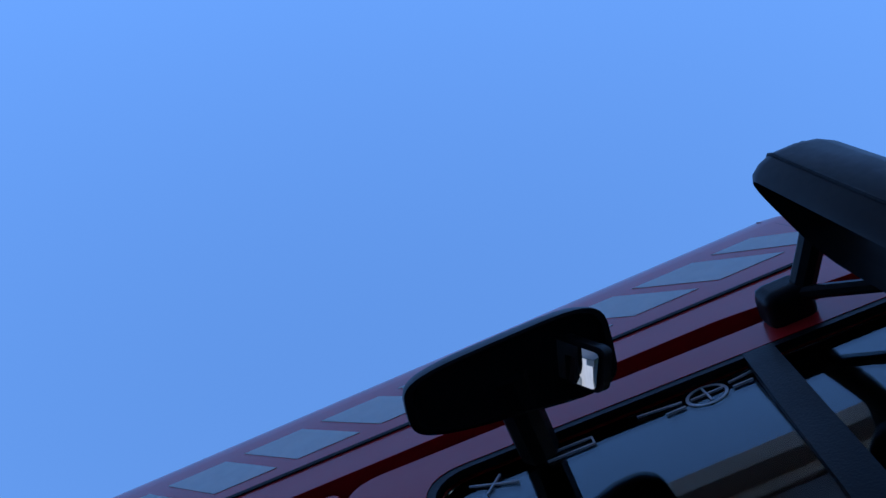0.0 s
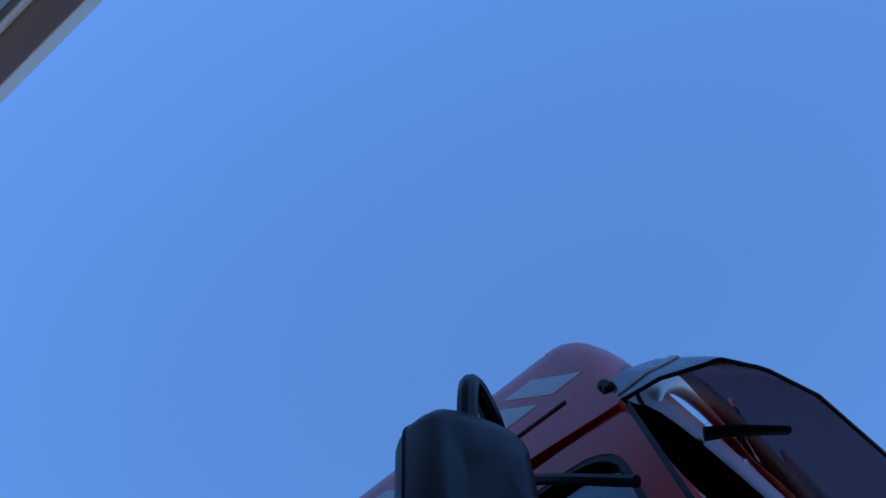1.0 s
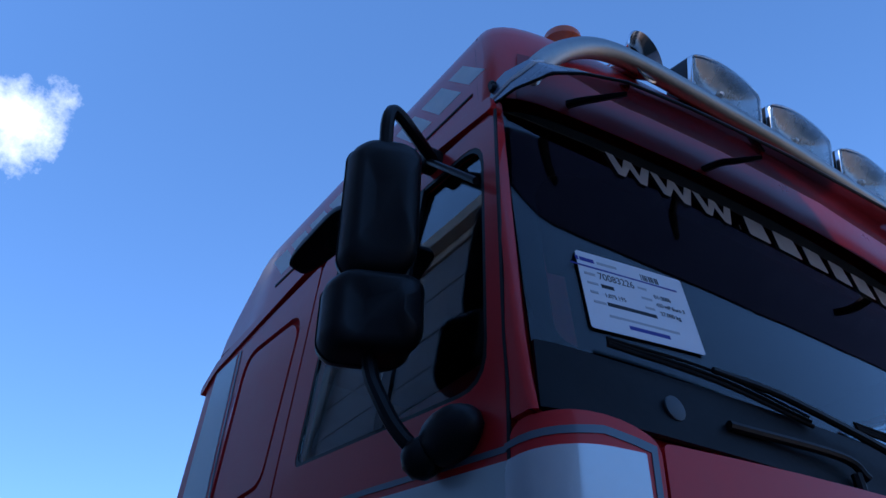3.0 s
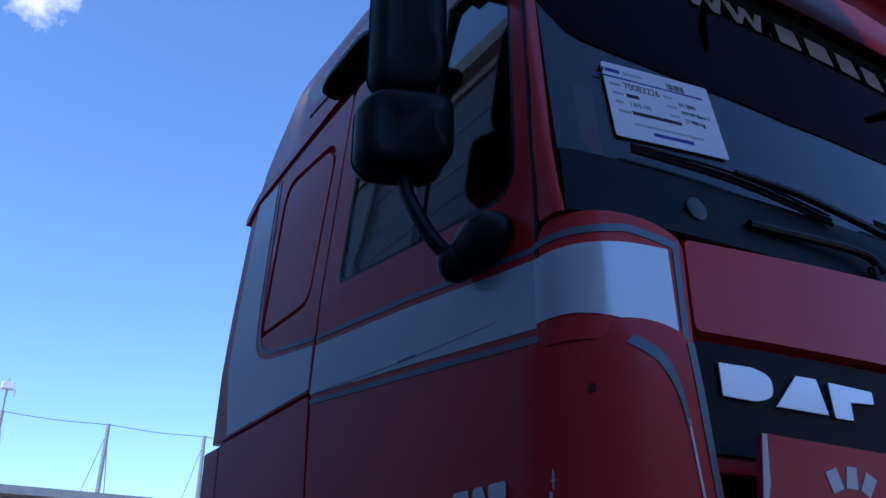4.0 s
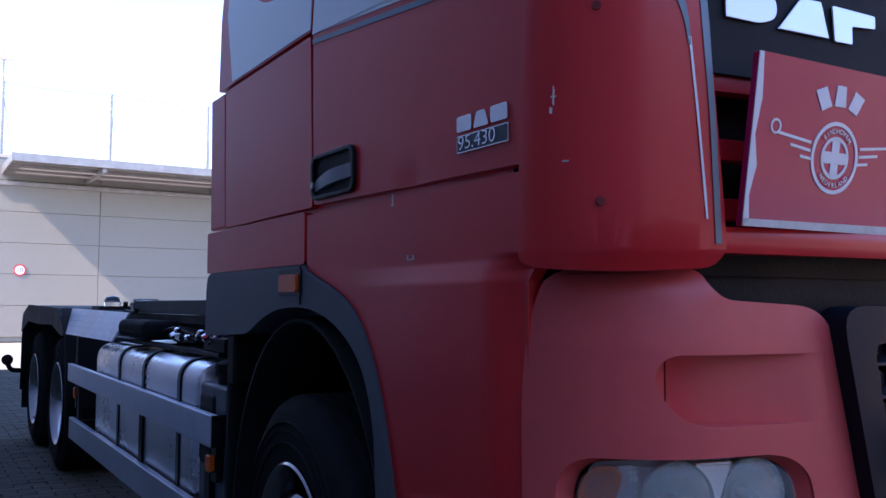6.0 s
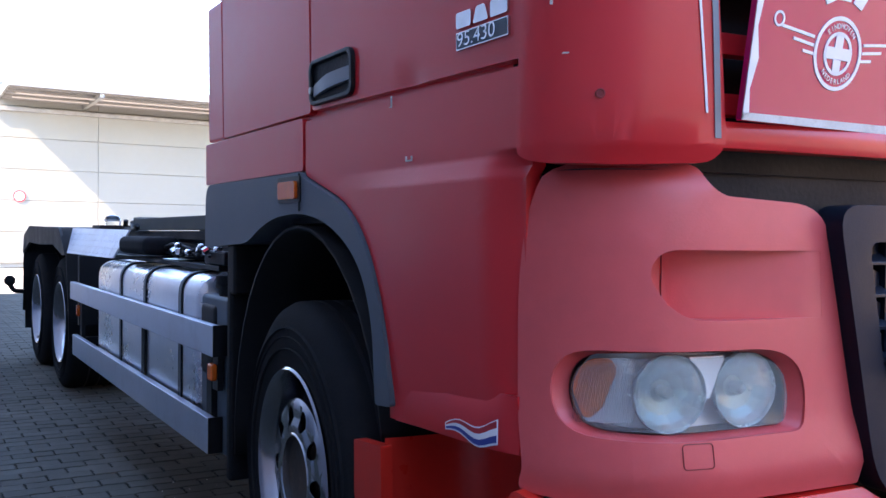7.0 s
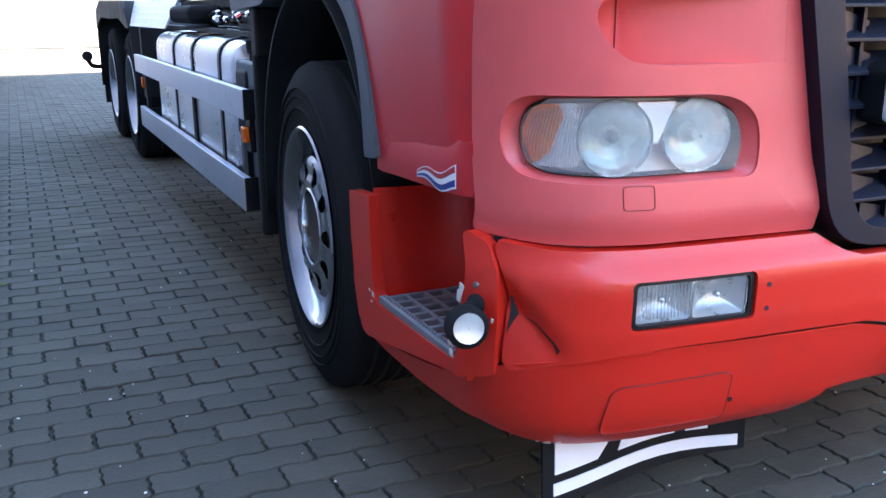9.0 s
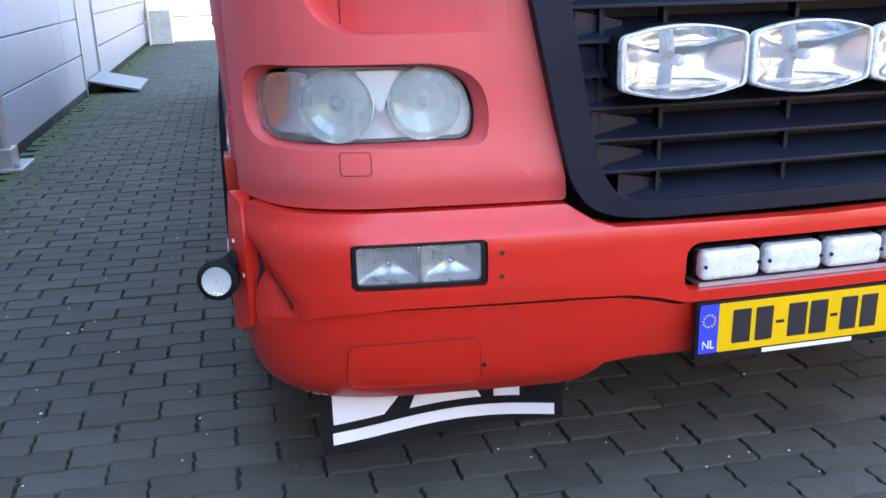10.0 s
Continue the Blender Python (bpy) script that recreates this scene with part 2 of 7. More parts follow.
def part(name, bm, material, parent=None, label="", at=None, smooth=35, bevel=0.0, segs=2):
    """Links a bmesh, or a mesh that is already made, as one object; at is its pose in the world."""
    if isinstance(bm, bpy.types.Mesh):
        me = bm
    else:
        me = bpy.data.meshes.new(name)
        bmesh.ops.recalc_face_normals(bm, faces=bm.faces[:])
        bm.to_mesh(me)
        bm.free()
        for p in me.polygons:
            p.use_smooth = True
        me.set_sharp_from_angle(angle=radians(smooth))
    if material and not me.materials:
        me.materials.append(material)
    ob = new(name, me)
    at = at or Matrix()
    if parent:
        ob.parent = parent
        ob.matrix_parent_inverse = WM[parent.name].inverted()
    ob.matrix_basis = at
    WM[ob.name] = at.copy()
    if bevel > 0:
        mo = ob.modifiers.new("edge", "BEVEL")
        mo.width, mo.segments, mo.limit_method, mo.angle_limit, mo.harden_normals = bevel, segs, "ANGLE", radians(45), True
    if label:
        ob["label"] = label
    return ob


def box(bm, a, b):
    vs = [bm.verts.new((x, y, z)) for x in (a[0], b[0]) for y in (a[1], b[1]) for z in (a[2], b[2])]
    for f in ((0, 1, 3, 2), (4, 6, 7, 5), (0, 4, 5, 1), (2, 3, 7, 6), (0, 2, 6, 4), (1, 5, 7, 3)):
        bm.faces.new([vs[i] for i in f])
    return bm


def boxes(*ab):
    bm = bmesh.new()
    for a, b in ab:
        box(bm, a, b)
    return bm


def smooth_path(pts, per=6):
    pts = [Vector(p) for p in pts]
    q = [pts[0] * 2 - pts[1]] + pts + [pts[-1] * 2 - pts[-2]]
    out = []
    for i in range(1, len(q) - 2):
        for k in range(per):
            t = k / per
            a, b, c, d = q[i - 1], q[i], q[i + 1], q[i + 2]
            out.append(0.5 * (2 * b + (c - a) * t + (2 * a - 5 * b + 4 * c - d) * t * t + (3 * b - a - 3 * c + d) * t ** 3))
    return out + [pts[-1]]


def tube(pts, r, n=10, bm=None, per=6, flat=1.0):
    """A round bar along a smooth path, closed at its ends."""
    bm = bm or bmesh.new()
    path = smooth_path(pts, per) if per > 1 else [Vector(p) for p in pts]
    rings, side = [], None
    for i, p in enumerate(path):
        d = (path[min(i + 1, len(path) - 1)] - path[max(i - 1, 0)]).normalized()
        if side is None:
            side = d.orthogonal().normalized()
        side = (side - d * side.dot(d)).normalized()
        up = d.cross(side)
        rr = r(i / (len(path) - 1)) if callable(r) else r
        rings.append([bm.verts.new(p + (side * math.cos(a) + up * math.sin(a) * flat) * rr) for a in (2 * math.pi * k / n for k in range(n))])
    for a, b in zip(rings, rings[1:]):
        for k in range(n):
            bm.faces.new((a[k], a[(k + 1) % n], b[(k + 1) % n], b[k]))
    bm.faces.new(rings[0][::-1])
    bm.faces.new(rings[-1])
    return bm


def lathe(profile, n=32, bm=None, m=None, cap=True):
    """Rings of (radius, height) about the z axis of m."""
    bm, m = bm or bmesh.new(), m or Matrix()
    rings = [[bm.verts.new(m @ Vector((r * math.cos(2 * math.pi * k / n), r * math.sin(2 * math.pi * k / n), h))) for k in range(n)] for r, h in profile]
    for a, b in zip(rings, rings[1:]):
        for k in range(n):
            bm.faces.new((a[k], a[(k + 1) % n], b[(k + 1) % n], b[k]))
    if cap:
        bm.faces.new(rings[0][::-1])
        bm.faces.new(rings[-1])
    return bm


def rrect(u0, v0, u1, v1, r, n=5):
    out = []
    for cu, cv, a0 in ((u1 - r, v1 - r, 0), (u0 + r, v1 - r, 90), (u0 + r, v0 + r, 180), (u1 - r, v0 + r, 270)):
        for k in range(n + 1):
            a = radians(a0 + 90 * k / n)
            out.append((cu + r * math.cos(a), cv + r * math.sin(a)))
    return out


def rounded(pts, r, n=5):
    """A polygon with its corners rounded; r is one radius or one for each corner."""
    out = []
    for i, p in enumerate(pts):
        p, a, b = Vector(p), Vector(pts[i - 1]), Vector(pts[(i + 1) % len(pts)])
        ri = r[i] if isinstance(r, (list, tuple)) else r
        if ri <= 0:
            out.append(tuple(p))
            continue
        da, db = (a - p), (b - p)
        ra, rb = min(ri, da.length * 0.49), min(ri, db.length * 0.49)
        s, e = p + da.normalized() * ra, p + db.normalized() * rb
        for k in range(n + 1):
            t = k / n
            out.append(tuple(s * (1 - t) ** 2 + p * 2 * t * (1 - t) + e * t * t))
    return out


def steps(a, b, n):
    return [a + (b - a) * k / n for k in range(n + 1)]


def sheet(outline, mp, thick, du=(), dv=(), holes=(), bm=None):
    """A plate with an outline in (u, v), bent by mp(u, v, depth) and thick metres deep."""
    flat = bmesh.new()
    for loop in (outline, *holes):
        vs = [flat.verts.new((u, v, 0)) for u, v in loop]
        for i in range(len(vs)):
            flat.edges.new((vs[i - 1], vs[i]))
    bmesh.ops.triangle_fill(flat, edges=flat.edges[:], use_beauty=True)
    for k, cuts in ((0, du), (1, dv)):
        no = Vector((1, 0, 0)) if k == 0 else Vector((0, 1, 0))
        for c in cuts:
            bmesh.ops.bisect_plane(flat, geom=flat.verts[:] + flat.edges[:] + flat.faces[:], dist=1e-5, plane_co=no * c, plane_no=no)
    flat.verts.index_update()
    bm = bm or bmesh.new()
    top = [bm.verts.new(mp(v.co.x, v.co.y, 0.0)) for v in flat.verts]
    bot = [bm.verts.new(mp(v.co.x, v.co.y, thick)) for v in flat.verts]
    for f in flat.faces:
        i = [v.index for v in f.verts]
        bm.faces.new([top[k] for k in i])
        bm.faces.new([bot[k] for k in reversed(i)])
    for e in flat.edges:
        if len(e.link_faces) == 1:
            a, b = e.verts[0].index, e.verts[1].index
            bm.faces.new((top[a], top[b], bot[b], bot[a]))
    flat.free()
    return bm


def lerp(z, table):
    if z <= table[0][0]:
        return table[0][1]
    for (a, va), (b, vb) in zip(table, table[1:]):
        if z <= b:
            return va + (vb - va) * (z - a) / (b - a)
    return table[-1][1]


class Plan:
    """A bowed front that turns round a corner into the side: w runs from the middle of the front to the side and back along it."""
    def __init__(self, y0, k, sx, rx, yb, lc, ease=0.0):
        self.y0, self.k, self.sx, self.rx, self.yb, self.lc, self.ease = y0, k, sx, rx, yb, lc, ease

    def __call__(self, w, z, d=0.0):
        sg, a = (1 if w >= 0 else -1), abs(w)
        sx, k, y0 = lerp(z, self.sx), self.k, lerp(z, self.y0)
        xa = self.sx[0][1] - self.rx
        xs = sx - self.rx
        if a <= xa:
            x = a / xa * xs
            p, tg = Vector((x, y0 + k * x * x)), Vector((1, 2 * k * x))
        elif a <= xa + self.lc:
            t = (a - xa) / self.lc
            A = Vector((xs, y0 + k * xs * xs))
            C = Vector((sx - self.ease, A.y + 2 * k * xs * self.rx))
            B = Vector((sx, y0 + self.yb))
            p, tg = A * (1 - t) ** 2 + C * 2 * t * (1 - t) + B * t * t, (C - A) * (1 - t) + (B - C) * t
        else:
            p, tg = Vector((sx, y0 + self.yb + a - xa - self.lc)), Vector((0, 1))
        nrm = Vector((-tg.y, tg.x)).normalized()
        p = p + nrm * d
        return Vector((-sg * p.x, p.y, z))


def words(text, size, m, material, parent, name="lettering", extrude=0.0008, align="LEFT", narrow=1.0):
    cu = bpy.data.curves.new(name, "FONT")
    cu.body, cu.size, cu.extrude, cu.align_x = text, size, extrude, align
    tmp = bpy.data.objects.new("tmp", cu)
    me = bpy.data.meshes.new_from_object(tmp)
    bpy.data.objects.remove(tmp)
    bpy.data.curves.remove(cu)
    me.transform(Matrix.Diagonal((narrow, 1, 1, 1)))
    return part(name, me, material, parent, at=m)


# ---------------------------------------------------------------- ground and buildings
def ground_sheet(name, x0, y0, x1, y1, z, material, label, category):
    bm = bmesh.new()
    bm.faces.new([bm.verts.new(p) for p in ((x0, y0, z), (x1, y0, z), (x1, y1, z), (x0, y1, z))])
    return tagged(part(name, bm, material), label, category, kind="structure")


ground_sheet("ground", -400, -400, 400, 400, -0.03, YARD, "pale concrete yard that reaches the horizon", "ground")
pavement = ground_sheet("pavement", -2.62, -8, 6, 17.0, -0.012, JOINT, "dark grey concrete block paving in shade", "pavement")

WX = -2.62
west = base("wall_west", pose(WX, 4, 0), "grey ribbed metal-clad wall of a hall beside the truck", "wall", "structure")
part("core", boxes(((WX - 0.25, -12, 0), (WX - 0.03, 16.3, 5.3))), WALLP, west)
for i in range(14):
    for y0, y1 in ((-12, -5.6), (-5.59, 0.9), (0.91, 7.4), (7.41, 8.35), (9.55, 16.3)):
        z0 = 0.06 + i * 0.36
        part("wall_panel", boxes(((WX - 0.03, y0, z0), (WX, y1, z0 + 0.350))), WALLP, west, bevel=0.006)
part("hall_door", boxes(((WX - 0.03, 8.36, 0.06), (WX - 0.012, 9.54, 2.3))), WALLP, west, "plain grey steel door")
part("door_frame", boxes(((WX - 0.02, 8.33, 0.0), (WX + 0.012, 8.40, 2.36)), ((WX - 0.02, 9.50, 0.0), (WX + 0.012, 9.57, 2.36)),
                         ((WX - 0.02, 8.40, 2.30), (WX + 0.012, 9.50, 2.36))), GALV, west, "galvanised frame")
part("fascia", boxes(((WX - 0.30, -12, 5.22), (WX + 0.16, 16.4, 5.50)), ((WX - 0.30, -12, 5.10), (WX + 0.03, 16.35, 5.22))), FASCIA, west, "beige roof edge trim", bevel=0.01)
part("plinth", boxes(((WX - 0.03, -12, -0.03), (WX + 0.006, 16.3, 0.06))), DARK, west)
part("downpipe", tube([(WX + 0.05, 4.55, 0.12), (WX + 0.05, 4.55, 5.1)], 0.035, 12, per=1), GALV, west, "galvanised pipe")
part("foot_bracket", boxes(((WX, 4.36, 0.0), (WX + 0.17, 4.74, 0.02)), ((WX, 4.45, 0.02), (WX + 0.10, 4.65, 0.13))), GALV, west, bevel=0.006)
part("bolt", lathe([(0.018, 0.02), (0.018, 0.045)], 8, m=pose(WX + 0.13, 4.42, 0)), GALV, west)

ramp = base("door_ramp", pose(-2.4, 8.85, 0), "worn aluminium threshold ramp at the hall door", "ramp")
rb = bmesh.new()
vs = [rb.verts.new(p) for p in ((WX + 0.01, 8.42, 0.15), (WX + 0.01, 9.48, 0.15), (-2.10, 9.48, 0.035), (-2.10, 8.42, 0.035),
                                (WX + 0.01, 8.42, 0.13), (WX + 0.01, 9.48, 0.13), (-2.10, 9.48, 0.005), (-2.10, 8.42, 0.005))]
for f in ((0, 1, 2, 3), (7, 6, 5, 4), (0, 3, 7, 4), (1, 5, 6, 2), (0, 4, 5, 1), (3, 2, 6, 7)):
    rb.faces.new([vs[i] for i in f])
part("plate", rb, mat("worn_plate", (0.16, 0.165, 0.17), 0.6, 0.3, var=0.25, scale=8, dirt=0.4), ramp, bevel=0.004)
part("support", boxes(((WX + 0.02, 8.5, 0.0), (WX + 0.1, 9.4, 0.128))), DARK, ramp)

blk = base("concrete_block", pose(-2.3, 16.3, 0), "weathered pale concrete block at the corner of the hall", "block")
part("body", boxes(((-2.58, 16.0, 0.0), (-2.16, 16.55, 0.62))), mat("mossy_concrete", (0.38, 0.37, 0.33), 0.9, var=0.2, scale=4, dirt=0.6, dirtcol=(0.12, 0.13, 0.06)), blk, bevel=0.02)
part("post", tube([(-2.56, 15.9, 0), (-2.56, 15.9, 2.4)], 0.03, 10, per=1), GALV, blk)

# moss along the foot of the wall
rnd = random.Random(5)
mb = bmesh.new()
for k in range(2600):
    y = rnd.uniform(2.0, 16)
    x = WX + abs(rnd.gauss(0, 0.17)) + 0.02
    if rnd.random() < 0.72:
        y = round(y / 0.1005) * 0.1005 + 0.05
    r = rnd.uniform(0.006, 0.026)
    pts = [mb.verts.new((x + r * rnd.uniform(.6, 1.2) * math.cos(a), y + 1.6 * r * rnd.uniform(.6, 1.2) * math.sin(a), 0.002)) for a in (i * math.pi / 3 for i in range(6))]
    tip = mb.verts.new((x, y, rnd.uniform(0.004, 0.010)))
    for i in range(6):
        mb.faces.new((pts[i - 1], pts[i], tip))
tagged(part("moss", mb, MOSS), "green moss in the joints at the foot of the wall", "moss", kind="stuff")

FY = 30.0
hall = base("far_hall", pose(3, FY, 0), "cream panel-clad depot hall with a steel canopy", "building")
part("wall", boxes(((-22, FY + 0.06, 0), (32, FY + 9, 5.86))), FACADE, hall)
for i in range(6):
    for j in range(9):
        x0 = -14.2 + j * 4.4
        part("wall_panel", boxes(((x0, FY, 0.15 + i * 1.0), (x0 + 4.385, FY + 0.06, min(1.14 + i * 1.0, 5.85)))), FACADE, hall, bevel=0.01)
part("roof", boxes(((-22.1, FY - 0.02, 5.86), (32.1, FY + 9.1, 5.96))), FASCIA, hall)
CZ = 5.15
canopy = part("canopy", boxes(((0.45, FY - 3.1, CZ + 0.33), (24, FY - 0.0, CZ + 0.40))), GALV, hall, "corrugated steel canopy")
part("front_beam", boxes(((0.45, FY - 3.16, CZ + 0.17), (24, FY - 3.1, CZ + 0.42))), GALV, canopy, bevel=0.01)
part("end_beam", boxes(((0.40, FY - 3.16, CZ + 0.17), (0.45, FY, CZ + 0.42))), GALV, canopy)
for k in range(5):
    y = FY - 2.7 + k * 0.62
    part("purlin", boxes(((0.5, y, CZ + 0.18), (24, y + 0.07, CZ + 0.33))), GALV, canopy)
cb = bmesh.new()
for k in range(110):
    x = 0.5 + k * 0.2
    box(cb, (x, FY - 3.08, CZ + 0.255), (x + 0.09, FY - 0.02, CZ + 0.333))
part("corrugation", cb, GALV, canopy)
for k in range(6):
    x = 2.9 + k * 4.2
    part("cantilever", boxes(((x, FY - 3.05, CZ + 0.05), (x + 0.12, FY, CZ + 0.18))), GALV, canopy)
for dy, dz in ((-2.2, 0.10), (-1.15, 0.12)):
    part("conduit", tube([(0.7, FY + dy, CZ + dz), (12, FY + dy, CZ + dz - 0.01), (24, FY + dy, CZ + dz)], 0.035, 8, per=1), FASCIA, canopy, "pale conduit under the canopy")
part("gutter", boxes(((0.2, FY - 0.16, CZ - 0.18), (24, FY - 0.005, CZ - 0.06))), GALV, hall)
for k in range(7):
    x = 0.39 + k * 3.36
    post = part("fence_post", tube([(x, FY + 0.6, 5.95), (x, FY + 0.6, 8.45)], lambda t: 0.085 - 0.02 * t, 10, per=1), GALV, hall)
    part("stay", tube([(x + 0.02, FY + 0.6, 8.1), (x + 0.45, FY + 1.7, 5.95)], 0.018, 6, per=1), GALV, post)
    part("stay", tube([(x - 0.02, FY + 0.6, 8.1), (x - 0.55, FY + 0.9, 5.95)], 0.014, 6, per=1), GALV, post)
part("top_wire", tube([(0.39 + k * 1.68, FY + 0.6, 8.42 - (0.06 if k % 2 else 0)) for k in range(13)], 0.013, 6, per=3), GALV, hall)
ant = part("antenna", tube([(0.39, FY + 0.6, 8.4), (0.39, FY + 0.6, 9.5)], 0.03, 8, per=1), GALV, hall, "white camera mast on the roof")
part("camera_head", boxes(((0.20, FY + 0.45, 9.15), (0.58, FY + 0.75, 9.4)), ((0.12, FY + 0.5, 8.95), (0.18, FY + 0.7, 9.2)), ((0.6, FY + 0.5, 8.95), (0.66, FY + 0.7, 9.2))), WHITE, ant, bevel=0.03)

sgn = base("speed_sign", pose(1.02, FY - 0.02, 2.28), "round white speed limit sign with a red ring", "sign")
SM = pose(1.02, FY - 0.02, 2.28, 90)
part("disc", lathe([(0.19, -0.015), (0.19, 0.01)], 32, m=SM), WHITE, sgn)
part("ring", lathe([(0.19, 0.011), (0.19, 0.016), (0.145, 0.016), (0.145, 0.011)], 32, m=SM, cap=False), FLAGR, sgn)
words("10", 0.20, SM @ pose(0, -0.066, 0.012), INK, sgn, "number", align="CENTER")

# unseen warm walls behind the camera and to the east, added for reflections and bounce
tagged(part("wall_south", boxes(((-60, -21, -0.03), (60, -20, 8.0))), BRICKF), "plain brown wall out of view, added to tone the reflections in the truck front", "wall", kind="structure")
tagged(part("wall_east", boxes(((17, -20, -0.03), (18, 16, 5.5))), BRICKF), "plain brown wall out of view, added to bounce sunlight into the yard", "wall", kind="structure")

# ---------------------------------------------------------------- truck
truck = base("truck", pose(0, 3.5, 0), "red six-wheel hooklift truck with sleeper cab, parked on block paving", "truck")

SIDE = [(0.2, 1.12), (0.7, 1.128), (1.3, 1.135), (1.95, 1.152), (2.2, 1.148), (2.85, 1.105), (3.05, 1.09), (3.2, 1.077), (3.25, 1.066), (3.30, 1.036), (3.36, 0.97), (3.41, 0.90), (3.45, 0.78), (3.47, 0.55), (3.48, 0.1)]
FRONT = [(1.2, 0.03), (1.95, 0.03), (2.05, 0.075), (2.9, 0.245), (2.92, 0.25), (2.925, 0.205), (3.15, 0.215), (3.25, 0.25), (3.31, 0.29), (3.36, 0.35), (3.41, 0.45), (3.45, 0.6), (3.47, 0.9), (3.48, 1.3)]
REAR = [(1.2, 2.12), (1.94, 2.12), (1.95, 2.055), (2.85, 2.055), (3.0, 1.99), (3.26, 1.72), (3.36, 1.62), (3.45, 1.4), (3.48, 1.35)]


def side(m=1, off=0.0):
    return lambda y, z, d: Vector((-m * (lerp(z, SIDE) + off - d), y, z))


def ring(z, ins=0.0, r=0.18):
    """The cab's outline at a height, half of it, from the middle of the front to the middle of the rear."""
    sx, y0, y1 = lerp(z, SIDE) - ins, lerp(z, FRONT) + ins, lerp(z, REAR) - ins
    xs = max(sx - r, sx * 0.4)
    k = 0.07
    out = [(xs * i / 8, y0 + k * (xs * i / 8) ** 2) for i in range(8)]
    A, C, B = Vector((xs, y0 + k * xs * xs)), Vector((sx, y0 + k * xs * xs + 0.02)), Vector((sx, min(y0 + 0.15, y1 - 0.06)))
    out += [tuple(A * (1 - t) ** 2 + C * 2 * t * (1 - t) + B * t * t) for t in (i / 7 for i in range(8))]
    ys = [0.36, 0.6, 0.85, 1.08, 1.2, 1.4, 1.6]
    out += [(sx, min(max(y, B.y), y1 - 0.05)) for y in ys]
    out += [(sx, y1 - 0.05), (sx - 0.015, y1 - 0.015), (sx - 0.05, y1), (sx * 0.5, y1), (0.0, y1)]
    return out


def cab_shell(zs, ins, keep=lambda x, y, z: True):
    bm = bmesh.new()
    rows = []
    for z in zs:
        h = ring(z, ins)
        rows.append([bm.verts.new((-x, y, z)) for x, y in h] + [bm.verts.new((x, y, z)) for x, y in h[-2:0:-1]])
    n = len(rows[0])
    for a, b in zip(rows, rows[1:]):
        for k in range(n):
            vs = (a[k], a[(k + 1) % n], b[(k + 1) % n], b[k])
            c = sum((v.co for v in vs), Vector()) / 4
            if keep(*c):
                bm.faces.new(vs)
    return bm, rows


def open_cab(x, y, z):
    if z < 1.7 and y < 0.40:
        return False
    if 2.2 < z < 2.82 and abs(x) > 1.0 and 0.28 < y < 1.09:
        return False
    if 2.08 < z < 2.88 and y < 0.4 and abs(x) < 1.0:
        return False
    return True


bm, rows = cab_shell([1.25, 1.6, 1.94, 1.96, 2.05, 2.19, 2.21, 2.4, 2.6, 2.8, 2.83, 2.88], 0.022, open_cab)
part("cab_body", bm, RED, truck)
bm, rows = cab_shell([1.27, 1.6, 1.94, 1.96, 2.05, 2.19, 2.21, 2.4, 2.6, 2.8, 2.83, 2.95], 0.05, open_cab)
bm.faces.new(rows[0]); bm.faces.new(rows[-1][::-1])
part("cab_lining", bm, LINER, truck, "dark cab lining")
dash = boxes(((-1.05, 0.24, 1.75), (1.05, 0.62, 2.12)), ((-1.02, 0.16, 2.02), (1.02, 0.34, 2.10)))
part("dashboard", dash, LINER, truck, bevel=0.03)
# moulded roof
bm, rows = cab_shell([2.93, 2.99, 3.05, 3.12, 3.2, 3.23, 3.26, 3.285, 3.31, 3.335, 3.36, 3.385, 3.41, 3.43, 3.45, 3.462, 3.47, 3.476, 3.48], 0.0)
bm.faces.new(rows[-1][::-1])
part("roof", bm, RED, truck, "red moulded sleeper roof", smooth=50)
# header sheet over the roof front; the visor's shade is put into its dark red
bm, rows = cab_shell([2.928, 2.96, 3.0, 3.05, 3.10], -0.004, lambda x, y, z: y < 0.34 and abs(x) < 1.03)
bmesh.ops.delete(bm, geom=[v for v in bm.verts if not v.link_faces], context="VERTS")
part("roof_header", bm, SHADED_RED, truck, "glossy header over the windscreen, red darkened for the visor's shade", smooth=50)

